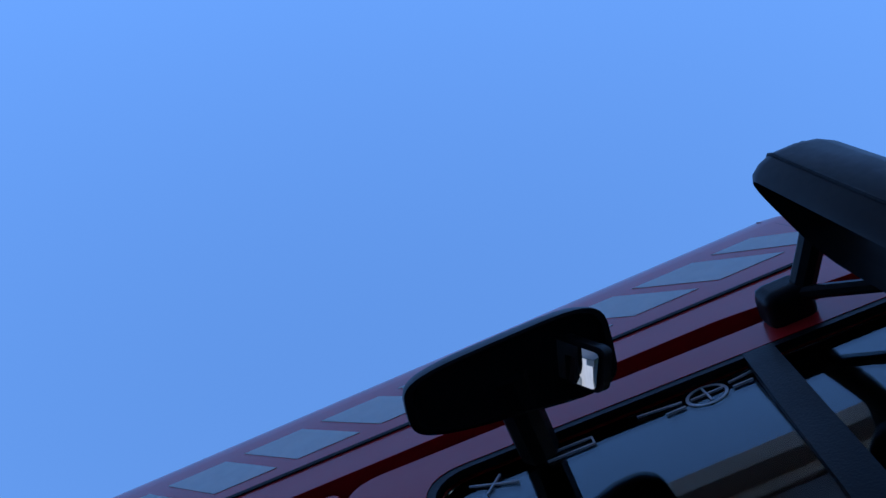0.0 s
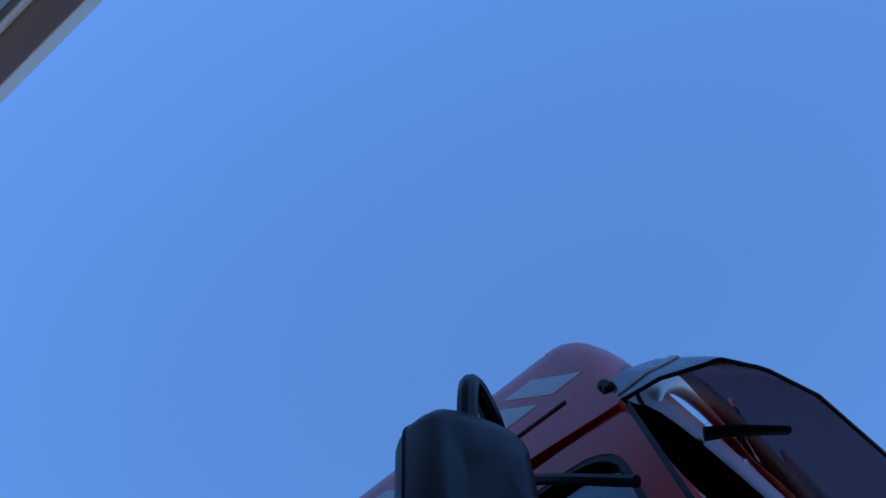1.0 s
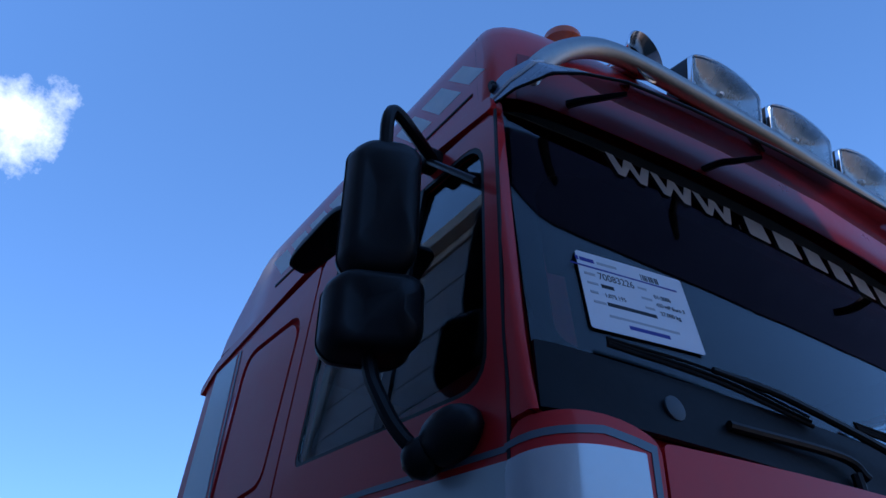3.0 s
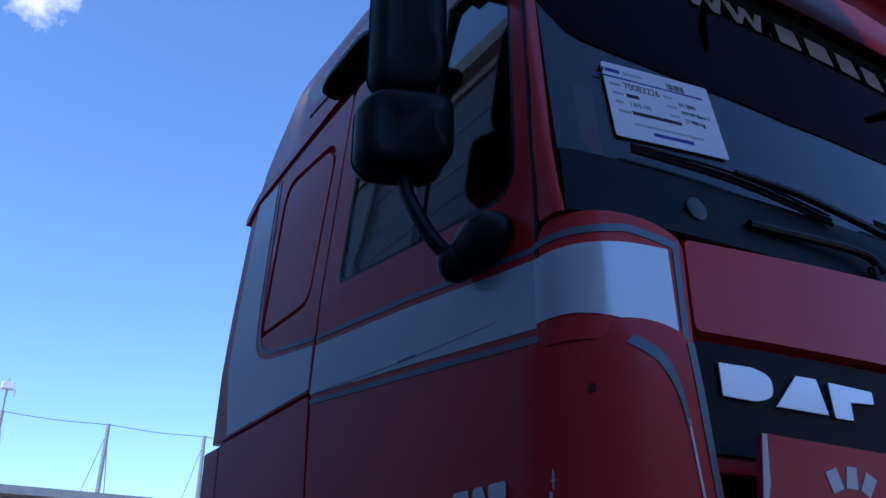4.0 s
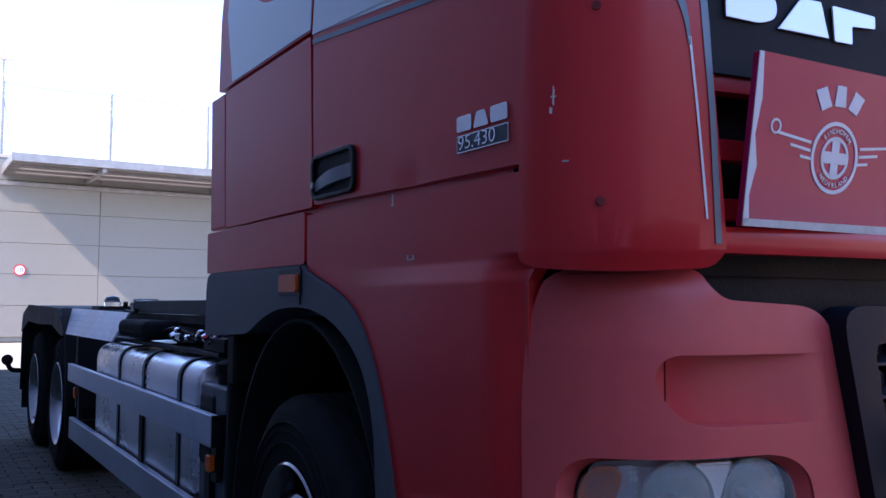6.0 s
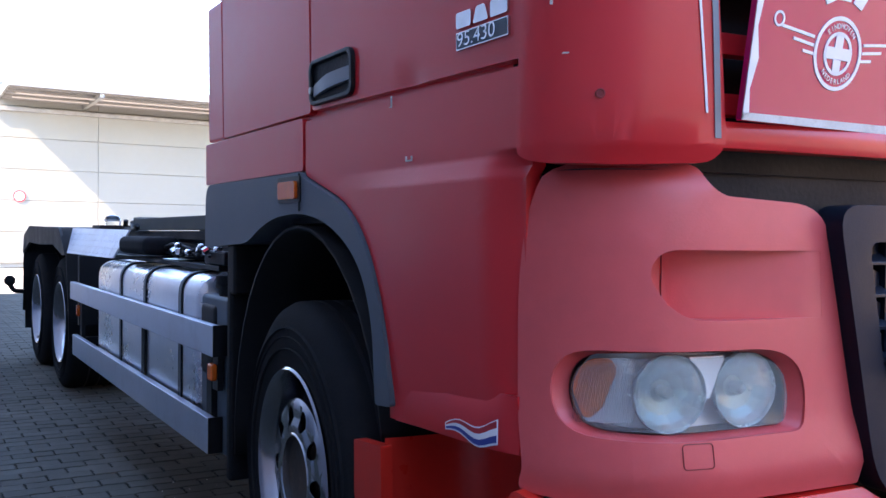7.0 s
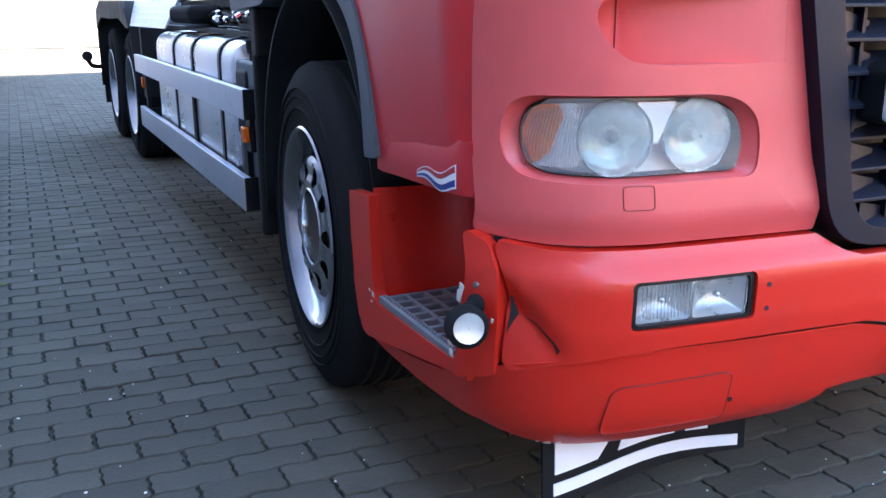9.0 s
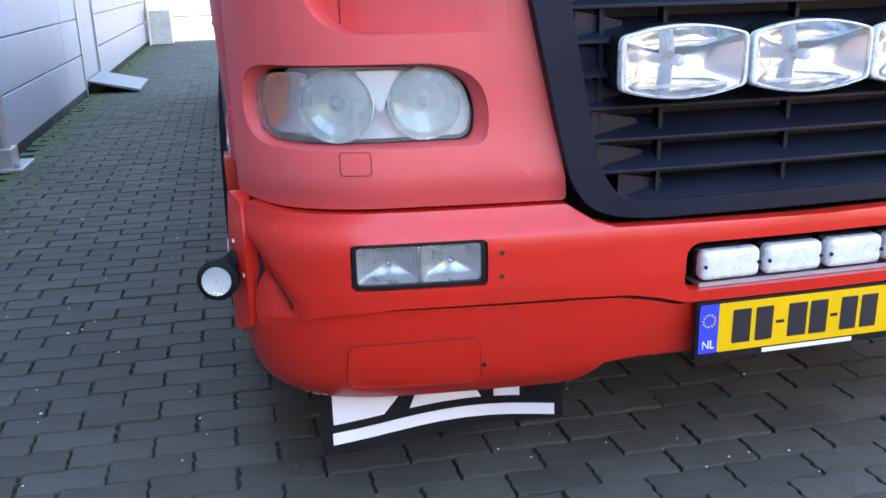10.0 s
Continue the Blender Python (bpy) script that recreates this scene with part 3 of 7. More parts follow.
ZV = [1.5, 1.7, 1.95, 2.1, 2.2, 2.3, 2.5, 2.7, 2.85]
for m in (1, -1):
    # door with its window
    win = rounded([(0.338, 2.805), (1.045, 2.838), (1.098, 2.215), (0.62, 2.158), (0.272, 2.118)], [0.09, 0.05, 0.03, 0.3, 0.10])
    dout = rounded([(0.222, 1.465), (0.222, 2.10), (0.302, 2.865), (1.155, 2.90), (1.222, 2.0), (1.232, 1.48)], [0.02, 0.2, 0.04, 0.05, 0.3, 0.02])
    dent = lambda y, z, d, m=m: side(m, -0.007 * math.exp(-((y - 0.70) / 0.05) ** 2 - ((z - 1.475) / 0.035) ** 2) - 0.004 * math.exp(-((y - 0.92) / 0.10) ** 2 - ((z - 1.47) / 0.02) ** 2))(y, z, d)
    door = part("door", sheet(dout, dent, 0.03, du=steps(0.58, 0.82, 11), dv=ZV + steps(1.467, 1.58, 7), holes=[win]), RED, truck, bevel=0.006)
    part("door_gap", sheet([(0.214, 1.47), (0.214, 2.10), (0.293, 2.865), (0.302, 2.865), (0.2225, 2.10), (0.2225, 1.47)], side(m, 0.0012), 0.004, dv=ZV), INK, door, "dark shut line")
    seal_out = rounded([(0.338, 2.805), (1.045, 2.838), (1.098, 2.215), (0.62, 2.158), (0.272, 2.118)], [0.09, 0.05, 0.03, 0.3, 0.10])
    cx, cz = 0.68, 2.48
    seal_in = [(cx + (y - cx) * 0.970, cz + (z - cz) * 0.968) for y, z in seal_out]
    part("window_seal", sheet(seal_out, side(m, -0.001), 0.012, dv=ZV, holes=[seal_in]), BLACK, door, "black rubber seal")
    part("window", sheet(seal_in, lambda y, z, d, m=m: side(m, -0.0045 - 0.13 * max(0, z - 2.5) ** 2)(y, z, d), 0.006, dv=ZV + [2.6, 2.65, 2.75, 2.8]), GLASS, door)
    part("window_divider", sheet([(0.655, 2.17), (0.695, 2.175), (0.628, 2.815), (0.590, 2.813)], side(m, 0.001), 0.012, dv=ZV), BLACK, door, "black window post")
    hs = rrect(0.966, 1.489, 1.225, 1.606, 0.028)
    handle = part("handle_bezel", sheet(hs, side(m, 0.012), 0.016, holes=[rrect(0.980, 1.500, 1.211, 1.595, 0.020)]), BLACK, door, "black recessed handle bezel", bevel=0.003)
    part("handle_cup", sheet(rrect(0.980, 1.500, 1.211, 1.595, 0.020), side(m, 0.001), 0.004), DARK, handle)
    part("handle_grip", sheet(rounded([(0.983, 1.528), (0.983, 1.562), (1.10, 1.556), (1.209, 1.540), (1.209, 1.512), (1.10, 1.520)], [0.008, 0.008, 0, 0.008, 0.008, 0]), lambda y, z, d, m=m: side(m, 0.004 + 0.012 * math.sin(math.pi * min(1, max(0, (y - 0.975) / 0.24))))(y, z, d), 0.012, du=steps(1.0, 1.2, 8)), GRIP, handle, "dark grey grip", bevel=0.004)
    part("lock_barrel", lathe([(0.009, -0.002), (0.009, 0.003), (0.005, 0.004)], 14, m=pose(-m * 1.158, 1.196, 1.527, 0, -90 * m)), STEEL, handle, "steel lock barrel")
    # sleeper side with its pressed panel
    so = rounded([(1.236, 1.95), (1.165, 2.90), (2.02, 2.87), (2.05, 2.4), (2.05, 1.95)], [0.01, 0.03, 0.03, 0.0, 0.01])
    po = rounded([(1.30, 2.225), (1.24, 2.72), (1.29, 2.775), (1.63, 2.80), (1.675, 2.75), (1.70, 2.23)], [0.06, 0.04, 0.04, 0.06, 0.05, 0.03])
    pc = (1.47, 2.5)
    pi = [(pc[0] + (y - pc[0]) * 0.90, pc[1] + (z - pc[1]) * 0.93) for y, z in po]
    sl = part("sleeper_side", sheet(so, side(m), 0.02, dv=ZV, holes=[po]), RED, truck, bevel=0.005)
    part("pressed_panel", sheet(pi, side(m, -0.002), 0.014, dv=ZV), RED, sl, bevel=0.008)
    part("panel_recess", sheet(po, side(m, -0.016), 0.004, dv=ZV), RED, sl)
    # lockers under the sleeper and the rear edge
    part("locker", sheet(rounded([(1.24, 1.475), (1.24, 1.938), (1.975, 1.938), (1.985, 1.475)], 0.012), side(m), 0.02, dv=[1.6, 1.8]), RED, truck, bevel=0.005)
    part("cab_rear_edge", sheet([(1.992, 1.475), (1.985, 1.938), (2.135, 1.938), (2.155, 1.475)], side(m), 0.03, dv=[1.6, 1.8]), RED, truck, bevel=0.006)
    part("sill_panel", sheet(rounded([(1.285, 1.325), (1.28, 1.466), (2.17, 1.466), (2.18, 1.325)], 0.012), side(m, 0.006), 0.05), RED, truck, bevel=0.008)
    # gutter over the door
    part("gutter", sheet(rounded([(0.30, 2.868), (0.62, 2.915), (1.3, 2.925), (1.96, 2.862), (2.07, 2.80), (2.08, 2.835), (1.97, 2.905), (1.3, 2.962), (0.6, 2.955), (0.31, 2.92)], 0.02), side(m, 0.008), 0.035, du=steps(.4, 1.9, 8)), RED, truck, "red roof gutter with a shadow gap", bevel=0.006)
    part("roof_groove", sheet([(0.40, 2.998), (0.40, 3.006), (1.55, 3.030), (1.55, 3.020)], side(m, 0.0025), 0.004, du=steps(.5, 1.5, 5)), DARK, truck)
    jn = [Vector((-m * (lerp(z, SIDE) - 0.001), 0.372 + 0.16 * (z - 2.96), z)) for z in steps(2.96, 3.25, 5)]
    part("roof_joint", tube(jn, 0.0012, 6, per=1), SEAM, truck)
    # reflective slanted tapes along the roof
    for k in range(9):
        w = 0.068 if k == 0 else 0.104
        yr = 0.53 + 0.1375 * k
        top, bot = (yr - w, yr), (yr - w - 0.108, yr - 0.108)
        if yr > 1.72:
            break
        part("reflective_tape", sheet([(bot[0], 3.06), (top[0], 3.172), (top[1], 3.172), (bot[1], 3.06)], side(m, 0.0008), 0.0025, dv=[3.1, 3.14]), TAPE, truck, "grey reflective tape")
    # A pillar
    PIL = Plan(FRONT, 0.055, SIDE, 0.12, 0.10, 0.16)
    xa = SIDE[0][1] - 0.12
    part("pillar", sheet([(m * (xa + 0.110), 2.03), (m * (xa + 0.073), 2.92), (m * (xa + 0.125), 2.92), (m * (xa + 0.148), 2.45), (m * (xa + 0.203), 2.03)], PIL, 0.03, du=[m * (xa + i * 0.02) for i in range(3, 11)], dv=ZV[3:]), RED, truck, bevel=0.004)

# front corner panels with their silver field
TOPC = Plan([(1.2, 0.018), (2.1, 0.018)], 0.075, [(1.2, 1.152), (2.1, 1.152)], 0.17, 0.20, 0.26)
XA = 1.152 - 0.17
CU = [XA * i / 6 for i in range(1, 7)] + [XA + 0.26 * i / 8 for i in range(1, 9)]
for m in (1, -1):
    cu = [m * u for u in CU]
    body = part("corner_panel", sheet(rounded([(m * 0.925, 1.79), (m * 0.925, 2.00), (m * 1.03, 2.038), (m * 1.23, 2.02), (m * 1.252, 1.96), (m * 1.252, 1.79)], [0.01, 0.03, 0.1, 0.05, 0.02, 0.01]), TOPC, 0.03, du=cu), REDF, truck, bevel=0.006)
    off = lambda u, z, d: TOPC(u, z, d - 0.002)
    part("silver_field", sheet(rounded([(m * 0.955, 1.815), (m * 0.960, 1.972), (m * 1.05, 1.972), (m * 1.252, 1.956), (m * 1.252, 1.835), (m * 1.12, 1.838)], [0.004, 0.004, 0.03, 0, 0, 0.05]), off, 0.002, du=cu), SILVERL, body, "bright silver vinyl field")
    part("pinstripe", sheet([(m * 0.934, 1.79), (m * 0.936, 1.99), (m * 1.03, 2.008), (m * 1.252, 1.988), (m * 1.252, 1.975), (m * 1.03, 1.993), (m * 0.949, 1.976), (m * 0.947, 1.79)], off, 0.002, du=cu), BLUEGREY, body, "blue-grey pinstripe")

# bulging air deflectors under them
DEF = Plan([(1.2, 0.050), (1.275, 0.040), (1.31, 0.022), (1.5, 0.014), (1.74, 0.009), (1.79, 0.010), (1.815, 0.013), (1.85, 0.020)], 0.06, [(1.2, 1.166), (1.85, 1.160)], 0.228, 0.25, 0.33, 0.02)
XD = 1.166 - 0.228
for m in (1, -1):
    cu = [m * (XD + 0.33 * i / 20) for i in range(-2, 22)]
    o = rounded([(m * (XD - 0.052), 1.282), (m * (XD + 0.016), 1.806), (m * 1.02, 1.832), (m * 1.18, 1.820), (m * 1.283, 1.778), (m * 1.283, 1.30), (m * 1.23, 1.278), (m * 1.05, 1.272)], [0.045, 0.03, 0.05, 0.05, 0.05, 0.04, 0.05, 0.05])
    de = part("air_deflector", sheet(o, DEF, 0.035, du=cu, dv=[1.287, 1.30, 1.31, 1.4, 1.55, 1.7, 1.74, 1.76, 1.775, 1.79, 1.805, 1.82]), RED, truck, "red corner air deflector with stone chips", bevel=0.014, segs=3)
    off = lambda u, z, d: DEF(u, z, d - 0.002)
    part("edge_stripe", sheet([(m * (XD - 0.035), 1.32), (m * (XD + 0.010), 1.79), (m * (XD + 0.022), 1.79), (m * (XD - 0.022), 1.32)], off, 0.0012, du=cu, dv=[1.5]), BLUEGREY, de, "blue-grey edge stripe")
    cs = [(0.030, 1.645), (0.034, 1.69), (0.046, 1.735), (0.068, 1.772), (0.110, 1.797)]
    part("curved_stripe", sheet([(m * (XD + a), z) for a, z in smooth_path(cs, 4)] + [(m * (XD + a + 0.005 + 0.010 * min(1, (z - 1.655) * 8)), z - 0.014 * min(1, (z - 1.655) * 8)) for a, z in smooth_path(cs, 4)[::-1]], off, 0.0012, du=cu, dv=[1.7, 1.75]), BLUEGREY, de)
    # the deflector edge's highlight, painted as a thin white line
    part("highlight_line", sheet([(m * (XD - 0.004), 1.36), (m * (XD + 0.030), 1.66), (m * (XD + 0.034), 1.66), (m * (XD + 0.000), 1.36)], off, 0.0012, du=cu), WHITE, de)
    for z in (1.707, 1.385):
        sp = DEF(m * (XD + 0.175 + (0.015 if z > 1.5 else 0.0)), z, -0.002)
        nrm = (sp - DEF(m * (XD + 0.195), z, 0.05)).normalized()
        part("bolt", lathe([(0.008, -0.004), (0.008, 0.0010), (0.006, 0.0015), (0.005, 0.0006), (0.001, 0.0006)], 12, m=Matrix.Translation(sp) @ nrm.to_track_quat("Z", "Y").to_matrix().to_4x4()), SEAM, de)

# front panels
FR = Plan([(1.2, 0.007), (2.1, 0.007)], 0.087, [(1.2, 1.15), (2.1, 1.15)], 0.16, 0.2, 0.25)
FU = steps(-0.9, 0.9, 12)
part("hood_panel", sheet(rounded([(-0.918, 1.825), (-0.920, 2.0), (-0.3, 2.012), (0.3, 2.012), (0.920, 2.0), (0.918, 1.825)], 0.015), FR, 0.03, du=FU, dv=[1.9]), REDF, truck, "bright red front hood panel", bevel=0.012)
badge_panel = part("badge_panel", sheet(rounded([(-0.90, 1.615), (-0.93, 1.812), (0.93, 1.812), (0.90, 1.615)], 0.01), lambda u, z, d: FR(u, z, d + 0.012), 0.02, du=FU), MATT, truck, "matt black front band", bevel=0.006)
for k in range(5):
    part("slat", sheet(rrect(-0.10, 1.632 + k * 0.034, 0.43, 1.646 + k * 0.034, 0.004), lambda u, z, d: FR(u, z, d - 0.004), 0.02, du=FU), BLACK, badge_panel, bevel=0.003)
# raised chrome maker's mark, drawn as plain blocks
mk = lambda u, z, d: FR(u, z, d + 0.006)
for o in (rounded([(0.872, 1.715), (0.873, 1.775), (0.80, 1.775), (0.758, 1.764), (0.758, 1.724), (0.80, 1.712)], [0, 0, .01, .03, .03, .01]),
          [(0.757, 1.708), (0.700, 1.773), (0.650, 1.773), (0.632, 1.706)], rounded([(0.618, 1.704), (0.622, 1.770), (0.509, 1.766), (0.509, 1.742), (0.572, 1.738), (0.572, 1.704)], 0.004)):
    part("maker_mark", sheet([(u, z) for u, z in o], mk, 0.004, du=FU), MARK, badge_panel, "silver-white block of a raised mark", bevel=0.002)

# painted slats behind the plaque, the red sill bar
for z in (1.365, 1.468, 1.587):
    part("front_slat", sheet(rrect(-0.90, z, 0.90, z + 0.036, 0.010), lambda u, zz, d: FR(u, zz, d + 0.022), 0.03, du=FU), REDF, truck, bevel=0.006)
part("front_backing", sheet(rrect(-0.95, 1.16, 0.95, 1.66, 0.01), lambda u, z, d: FR(u, z, d + 0.075), 0.02, du=FU), DARK, truck)
part("sill_bar", sheet(rrect(-0.905, 1.306, 0.905, 1.350, 0.018), lambda u, z, d: FR(u, z, d - 0.004 + 8 * (z - 1.33) ** 2), 0.04, du=FU, dv=steps(1.312, 1.345, 4)), REDF, truck, "rounded red bar under the front", bevel=0.012)

plq = tagged(part("plaque", sheet(rrect(0.45, 1.35, 0.882, 1.635, 0.003), lambda u, z, d: Vector((-u, 0.045 - 0.15 * (z - 1.35) - 0.03 * (0.88 - u) + d, z)), 0.012), PLAQUE, bevel=0.002), "glossy crimson plaque with white winged roundel, hung on the truck front", "plaque")
PQ = lambda u, z, d: Vector((-u, 0.045 - 0.15 * (z - 1.35) - 0.03 * (0.88 - u) + d - 0.0016, z))
part("worn_edge", sheet([(0.868, 1.36), (0.882, 1.352), (0.882, 1.634), (0.872, 1.634), (0.866, 1.56), (0.874, 1.5), (0.863, 1.45), (0.874, 1.4)], PQ, 0.002), WHITE, plq, "flaking white edge")
part("bottom_strip", sheet([(0.45, 1.350), (0.882, 1.350), (0.882, 1.362), (0.45, 1.366)], PQ, 0.002), WORN, plq)


def annulus(cx, cz, r0, r1, a0=0, a1=360, n=40):
    full = a1 - a0 >= 360
    o = [(cx + r1 * math.cos(radians(a0 + (a1 - a0) * i / n)), cz + r1 * math.sin(radians(a0 + (a1 - a0) * i / n))) for i in range(n + (0 if full else 1))]
    h = [(cx + r0 * math.cos(radians(a0 + (a1 - a0) * i / n)), cz + r0 * math.sin(radians(a0 + (a1 - a0) * i / n))) for i in range(n + (0 if full else 1))]
    return (o, [h]) if full else (o + h[::-1], [])


RC = (0.668, 1.478)
for r0, r1 in ((0.056, 0.063), (0.031, 0.037)):
    o, h = annulus(*RC, r0, r1)
    part("roundel_ring", sheet(o, PQ, 0.002, holes=h), WHITE, plq)
for a, b in ((0.033, 0.010), (0.010, 0.033)):
    part("roundel_cross", sheet(rrect(RC[0] - a, RC[1] - b, RC[0] + a, RC[1] + b, 0.002), lambda u, z, d, e=a: PQ(u, z, d - (0.0004 if e > 0.02 else 0)), 0.002), WHITE, plq)
for a0, a1 in ((40, 140), (220, 320)):
    for i, ch in enumerate("EINDHOVEN" if a0 < 90 else "NEDERLAND"):
        g = radians(a1 - (a1 - a0) * (i + 0.5) / 9) if a0 < 90 else radians(a0 + (a1 - a0) * (i + 0.5) / 9)
        q = 0.0425 if a0 < 90 else 0.0515
        ctr = PQ(RC[0] - q * math.cos(g), RC[1] + q * math.sin(g), -0.0012)
        words(ch, 0.0125, Matrix.Translation(ctr) @ pose(0, 0, 0, 90 + 8.5) @ pose(0, 0, 0, 0, 0, math.degrees(g) + (-90 if a0 < 90 else 90)), WHITE, plq, "roundel_letter", align="CENTER", extrude=0.0004)
for o in ([(0.715, 1.555), (0.735, 1.588), (0.708, 1.598), (0.69, 1.566)], [(0.683, 1.567), (0.68, 1.603), (0.656, 1.603), (0.653, 1.567)], [(0.646, 1.566), (0.63, 1.598), (0.603, 1.587), (0.622, 1.556)]):
    part("roundel_letter", sheet(o, PQ, 0.002), WHITE, plq)
for sg in (1, -1):
    for k, (a, b) in enumerate(((0.066, 0.150), (0.066, 0.118), (0.063, 0.092))):
        z = RC[1] + 0.022 - k * 0.014
        part("wing_bar", sheet([(RC[0] + sg * a, z - 0.003 - 0.0 * a), (RC[0] + sg * b, z + 0.006 - 0.003 * k), (RC[0] + sg * b, z + 0.011 - 0.003 * k), (RC[0] + sg * a, z + 0.002)], PQ, 0.002), WHITE, plq)
    o, h = annulus(RC[0] + sg * 0.158, RC[1] + 0.04, 0.009, 0.013, n=16)
    part("wing_curl", sheet(o, PQ, 0.002, holes=h), WHITE, plq)

# ---------------------------------------------------------------- windscreen, visor, roof lamps
WS = Plan([(2.0, 0.078), (2.9, 0.249)], 0.055, [(2.0, 1.146), (2.2, 1.143), (2.9, 1.098)], 0.12, 0.10, 0.16)
WXA = 1.146 - 0.12
WU = steps(-WXA, WXA, 14) + [s * (WXA + 0.02 * i) for s in (1, -1) for i in (1, 2, 3, 4)]
WV = [2.2, 2.4, 2.6, 2.8]
E_ = WXA + 0.082
wo = [(-E_, 2.04), (-E_ + 0.004, 2.90), (E_ - 0.004, 2.90), (E_, 2.04)]
screen = part("windscreen", sheet(wo, lambda u, z, d: WS(u, z, d + 0.004), 0.006, du=WU, dv=WV), GLASS, truck)
wi = rounded([(-WXA - 0.026, 2.20), (-WXA - 0.020, 2.69), (-WXA + 0.14, 2.77), (WXA - 0.14, 2.77), (WXA + 0.020, 2.69), (WXA + 0.026, 2.20)], [0.05, 0.10, 0.10, 0.10, 0.10, 0.05])
part("screen_border", sheet(wo, lambda u, z, d: WS(u, z, d + 0.0105), 0.0025, du=WU, dv=WV, holes=[wi]), GLOSSB, screen, "black printed border")
part("cowl", sheet([(-E_ - 0.016, 2.035), (-E_, 2.185), (E_, 2.185), (E_ + 0.016, 2.035)], lambda u, z, d: WS(u, z, d - 0.008 - 0.05 * (2.185 - z)), 0.012, du=WU), MATT, truck, "black cowl under the windscreen", bevel=0.004)
part("cowl_cap", lathe([(0.026, 0), (0.026, 0.004), (0.02, 0.006)], 16, m=Matrix.Translation(WS(0.83, 2.105, -0.0135)) @ pose(0, 0, 0, 84)), GREY, truck, "round grey cap")

# lettering on the top of the screen becomes bars
u0 = 0.800
for ch in (0.156, 0.156, 0.156, -0.04, 0.125, 0.14, 0.125, 0.12, 0.125, 0.13, 0.13, 0.13, 0.12):
    w = abs(ch)
    h = 0.074 if ch > 0 else 0.018
    up = lambda u, z, d: WS(u, z, d - 0.001)
    if ch == 0.156:
        e, k, z0, z1 = u0 - w + 0.004, 0.026, 2.822, 2.896
        q = (u0 - e) / 4
        zig = [(u0, z1), (u0 - k, z1), (u0 - q - k * .3, z0 + 0.03), (u0 - 2 * q + k * .5, z1), (u0 - 2 * q - k * .5, z1), (u0 - 3 * q + k * .3, z0 + 0.03), (e + k, z1), (e, z1), (u0 - 3 * q - k * .4, z0), (u0 - 3 * q + k * .5, z0), (u0 - 2 * q, z1 - 0.03), (u0 - q - k * .5, z0), (u0 - q + k * .4, z0)]
        part("screen_lettering", sheet(zig, up, 0.0012), TAPE, screen, "pale grey lettering")
    else:
        part("screen_lettering", sheet(rounded([(u0 - 0.006, 2.822), (u0 - w + 0.030, 2.822), (u0 - w + 0.034, 2.822 + h), (u0 - 0.010, 2.822 + h)], 0.006), up, 0.0012), TAPE, screen, "pale grey bar of lettering")
    u0 -= w

# price card behind the glass
def card(u, z, d):
    return WS(u, z, d + 0.0115)


cd = tagged(part("data_card", sheet([(0.976 - 0.306 * p + 0.004 * q, 2.259 + 0.212 * q + 0.026 * p) for p, q in rrect(0, 0, 1, 1, 0.03)], lambda u, z, d: card(u, z, d - 0.013), 0.001, du=steps(.7, .97, 5)), PAPER), "white printed vehicle data card on the windscreen", "card")
CO, CUX = WS(0.976, 2.259, -0.0021), (WS(0.69, 2.284, -0.0021) - WS(0.976, 2.259, -0.0021)).normalized()
CVY = (WS(0.980, 2.46, -0.0021) - CO)
CVY = (CVY - CUX * CVY.dot(CUX)).normalized()
CN = CUX.cross(CVY).normalized()
CM = Matrix((( CUX.x, CVY.x, CN.x, CO.x), (CUX.y, CVY.y, CN.y, CO.y), (CUX.z, CVY.z, CN.z, CO.z), (0, 0, 0, 1)))


def ink(x0, y0, x1, y1, material, name="print_bar"):
    part(name, boxes(((x0, y0, -0.0002), (x1, y1, 0.0006))), material, cd, at=CM)


ink(0.0, 0.170, 0.297, 0.174, NAVY, "rule")
ink(0.018, 0.186, 0.026, 0.197, NAVY); ink(0.030, 0.186, 0.068, 0.196, NAVY); ink(0.076, 0.187, 0.13, 0.194, INKG)
for i in range(9):
    ink(0.197 + i * 0.0058, 0.171 + 0.006, 0.197 + i * 0.0058 + (0.0036 if i % 3 else 0.002), 0.194, INK, "bar_code")
for t_, s_, x_, y_ in (("70083226", 0.027, 0.066, 0.143), ("01-2005", 0.016, 0.215, 0.130), ("1.075.195", 0.016, 0.066, 0.094), ("430 HP Euro 3", 0.015, 0.212, 0.107), ("27.000 kg", 0.016, 0.215, 0.083)):
    words(t_, s_, CM @ pose(x_, y_, 0.0006), INK, cd, "print", extrude=0.0002, narrow=0.92)
for x0, y0, x1, m_ in ((0.03, 0.148, 0.058, INKG), (0.175, 0.147, 0.20, INKG), (0.03, 0.122, 0.058, INKG), (0.175, 0.119, 0.205, INKG), (0.03, 0.097, 0.05, INKG), (0.175, 0.092, 0.202, INKG), (0.03, 0.071, 0.062, INKG), (0.06, 0.040, 0.25, INKG)):
    ink(x0, y0, x1, y0 + 0.006, m_)
ink(0.066, 0.119, 0.10, 0.129, INK); ink(0.066, 0.070, 0.20, 0.080, INK); ink(0.105, 0.019, 0.215, 0.029, NAVY)

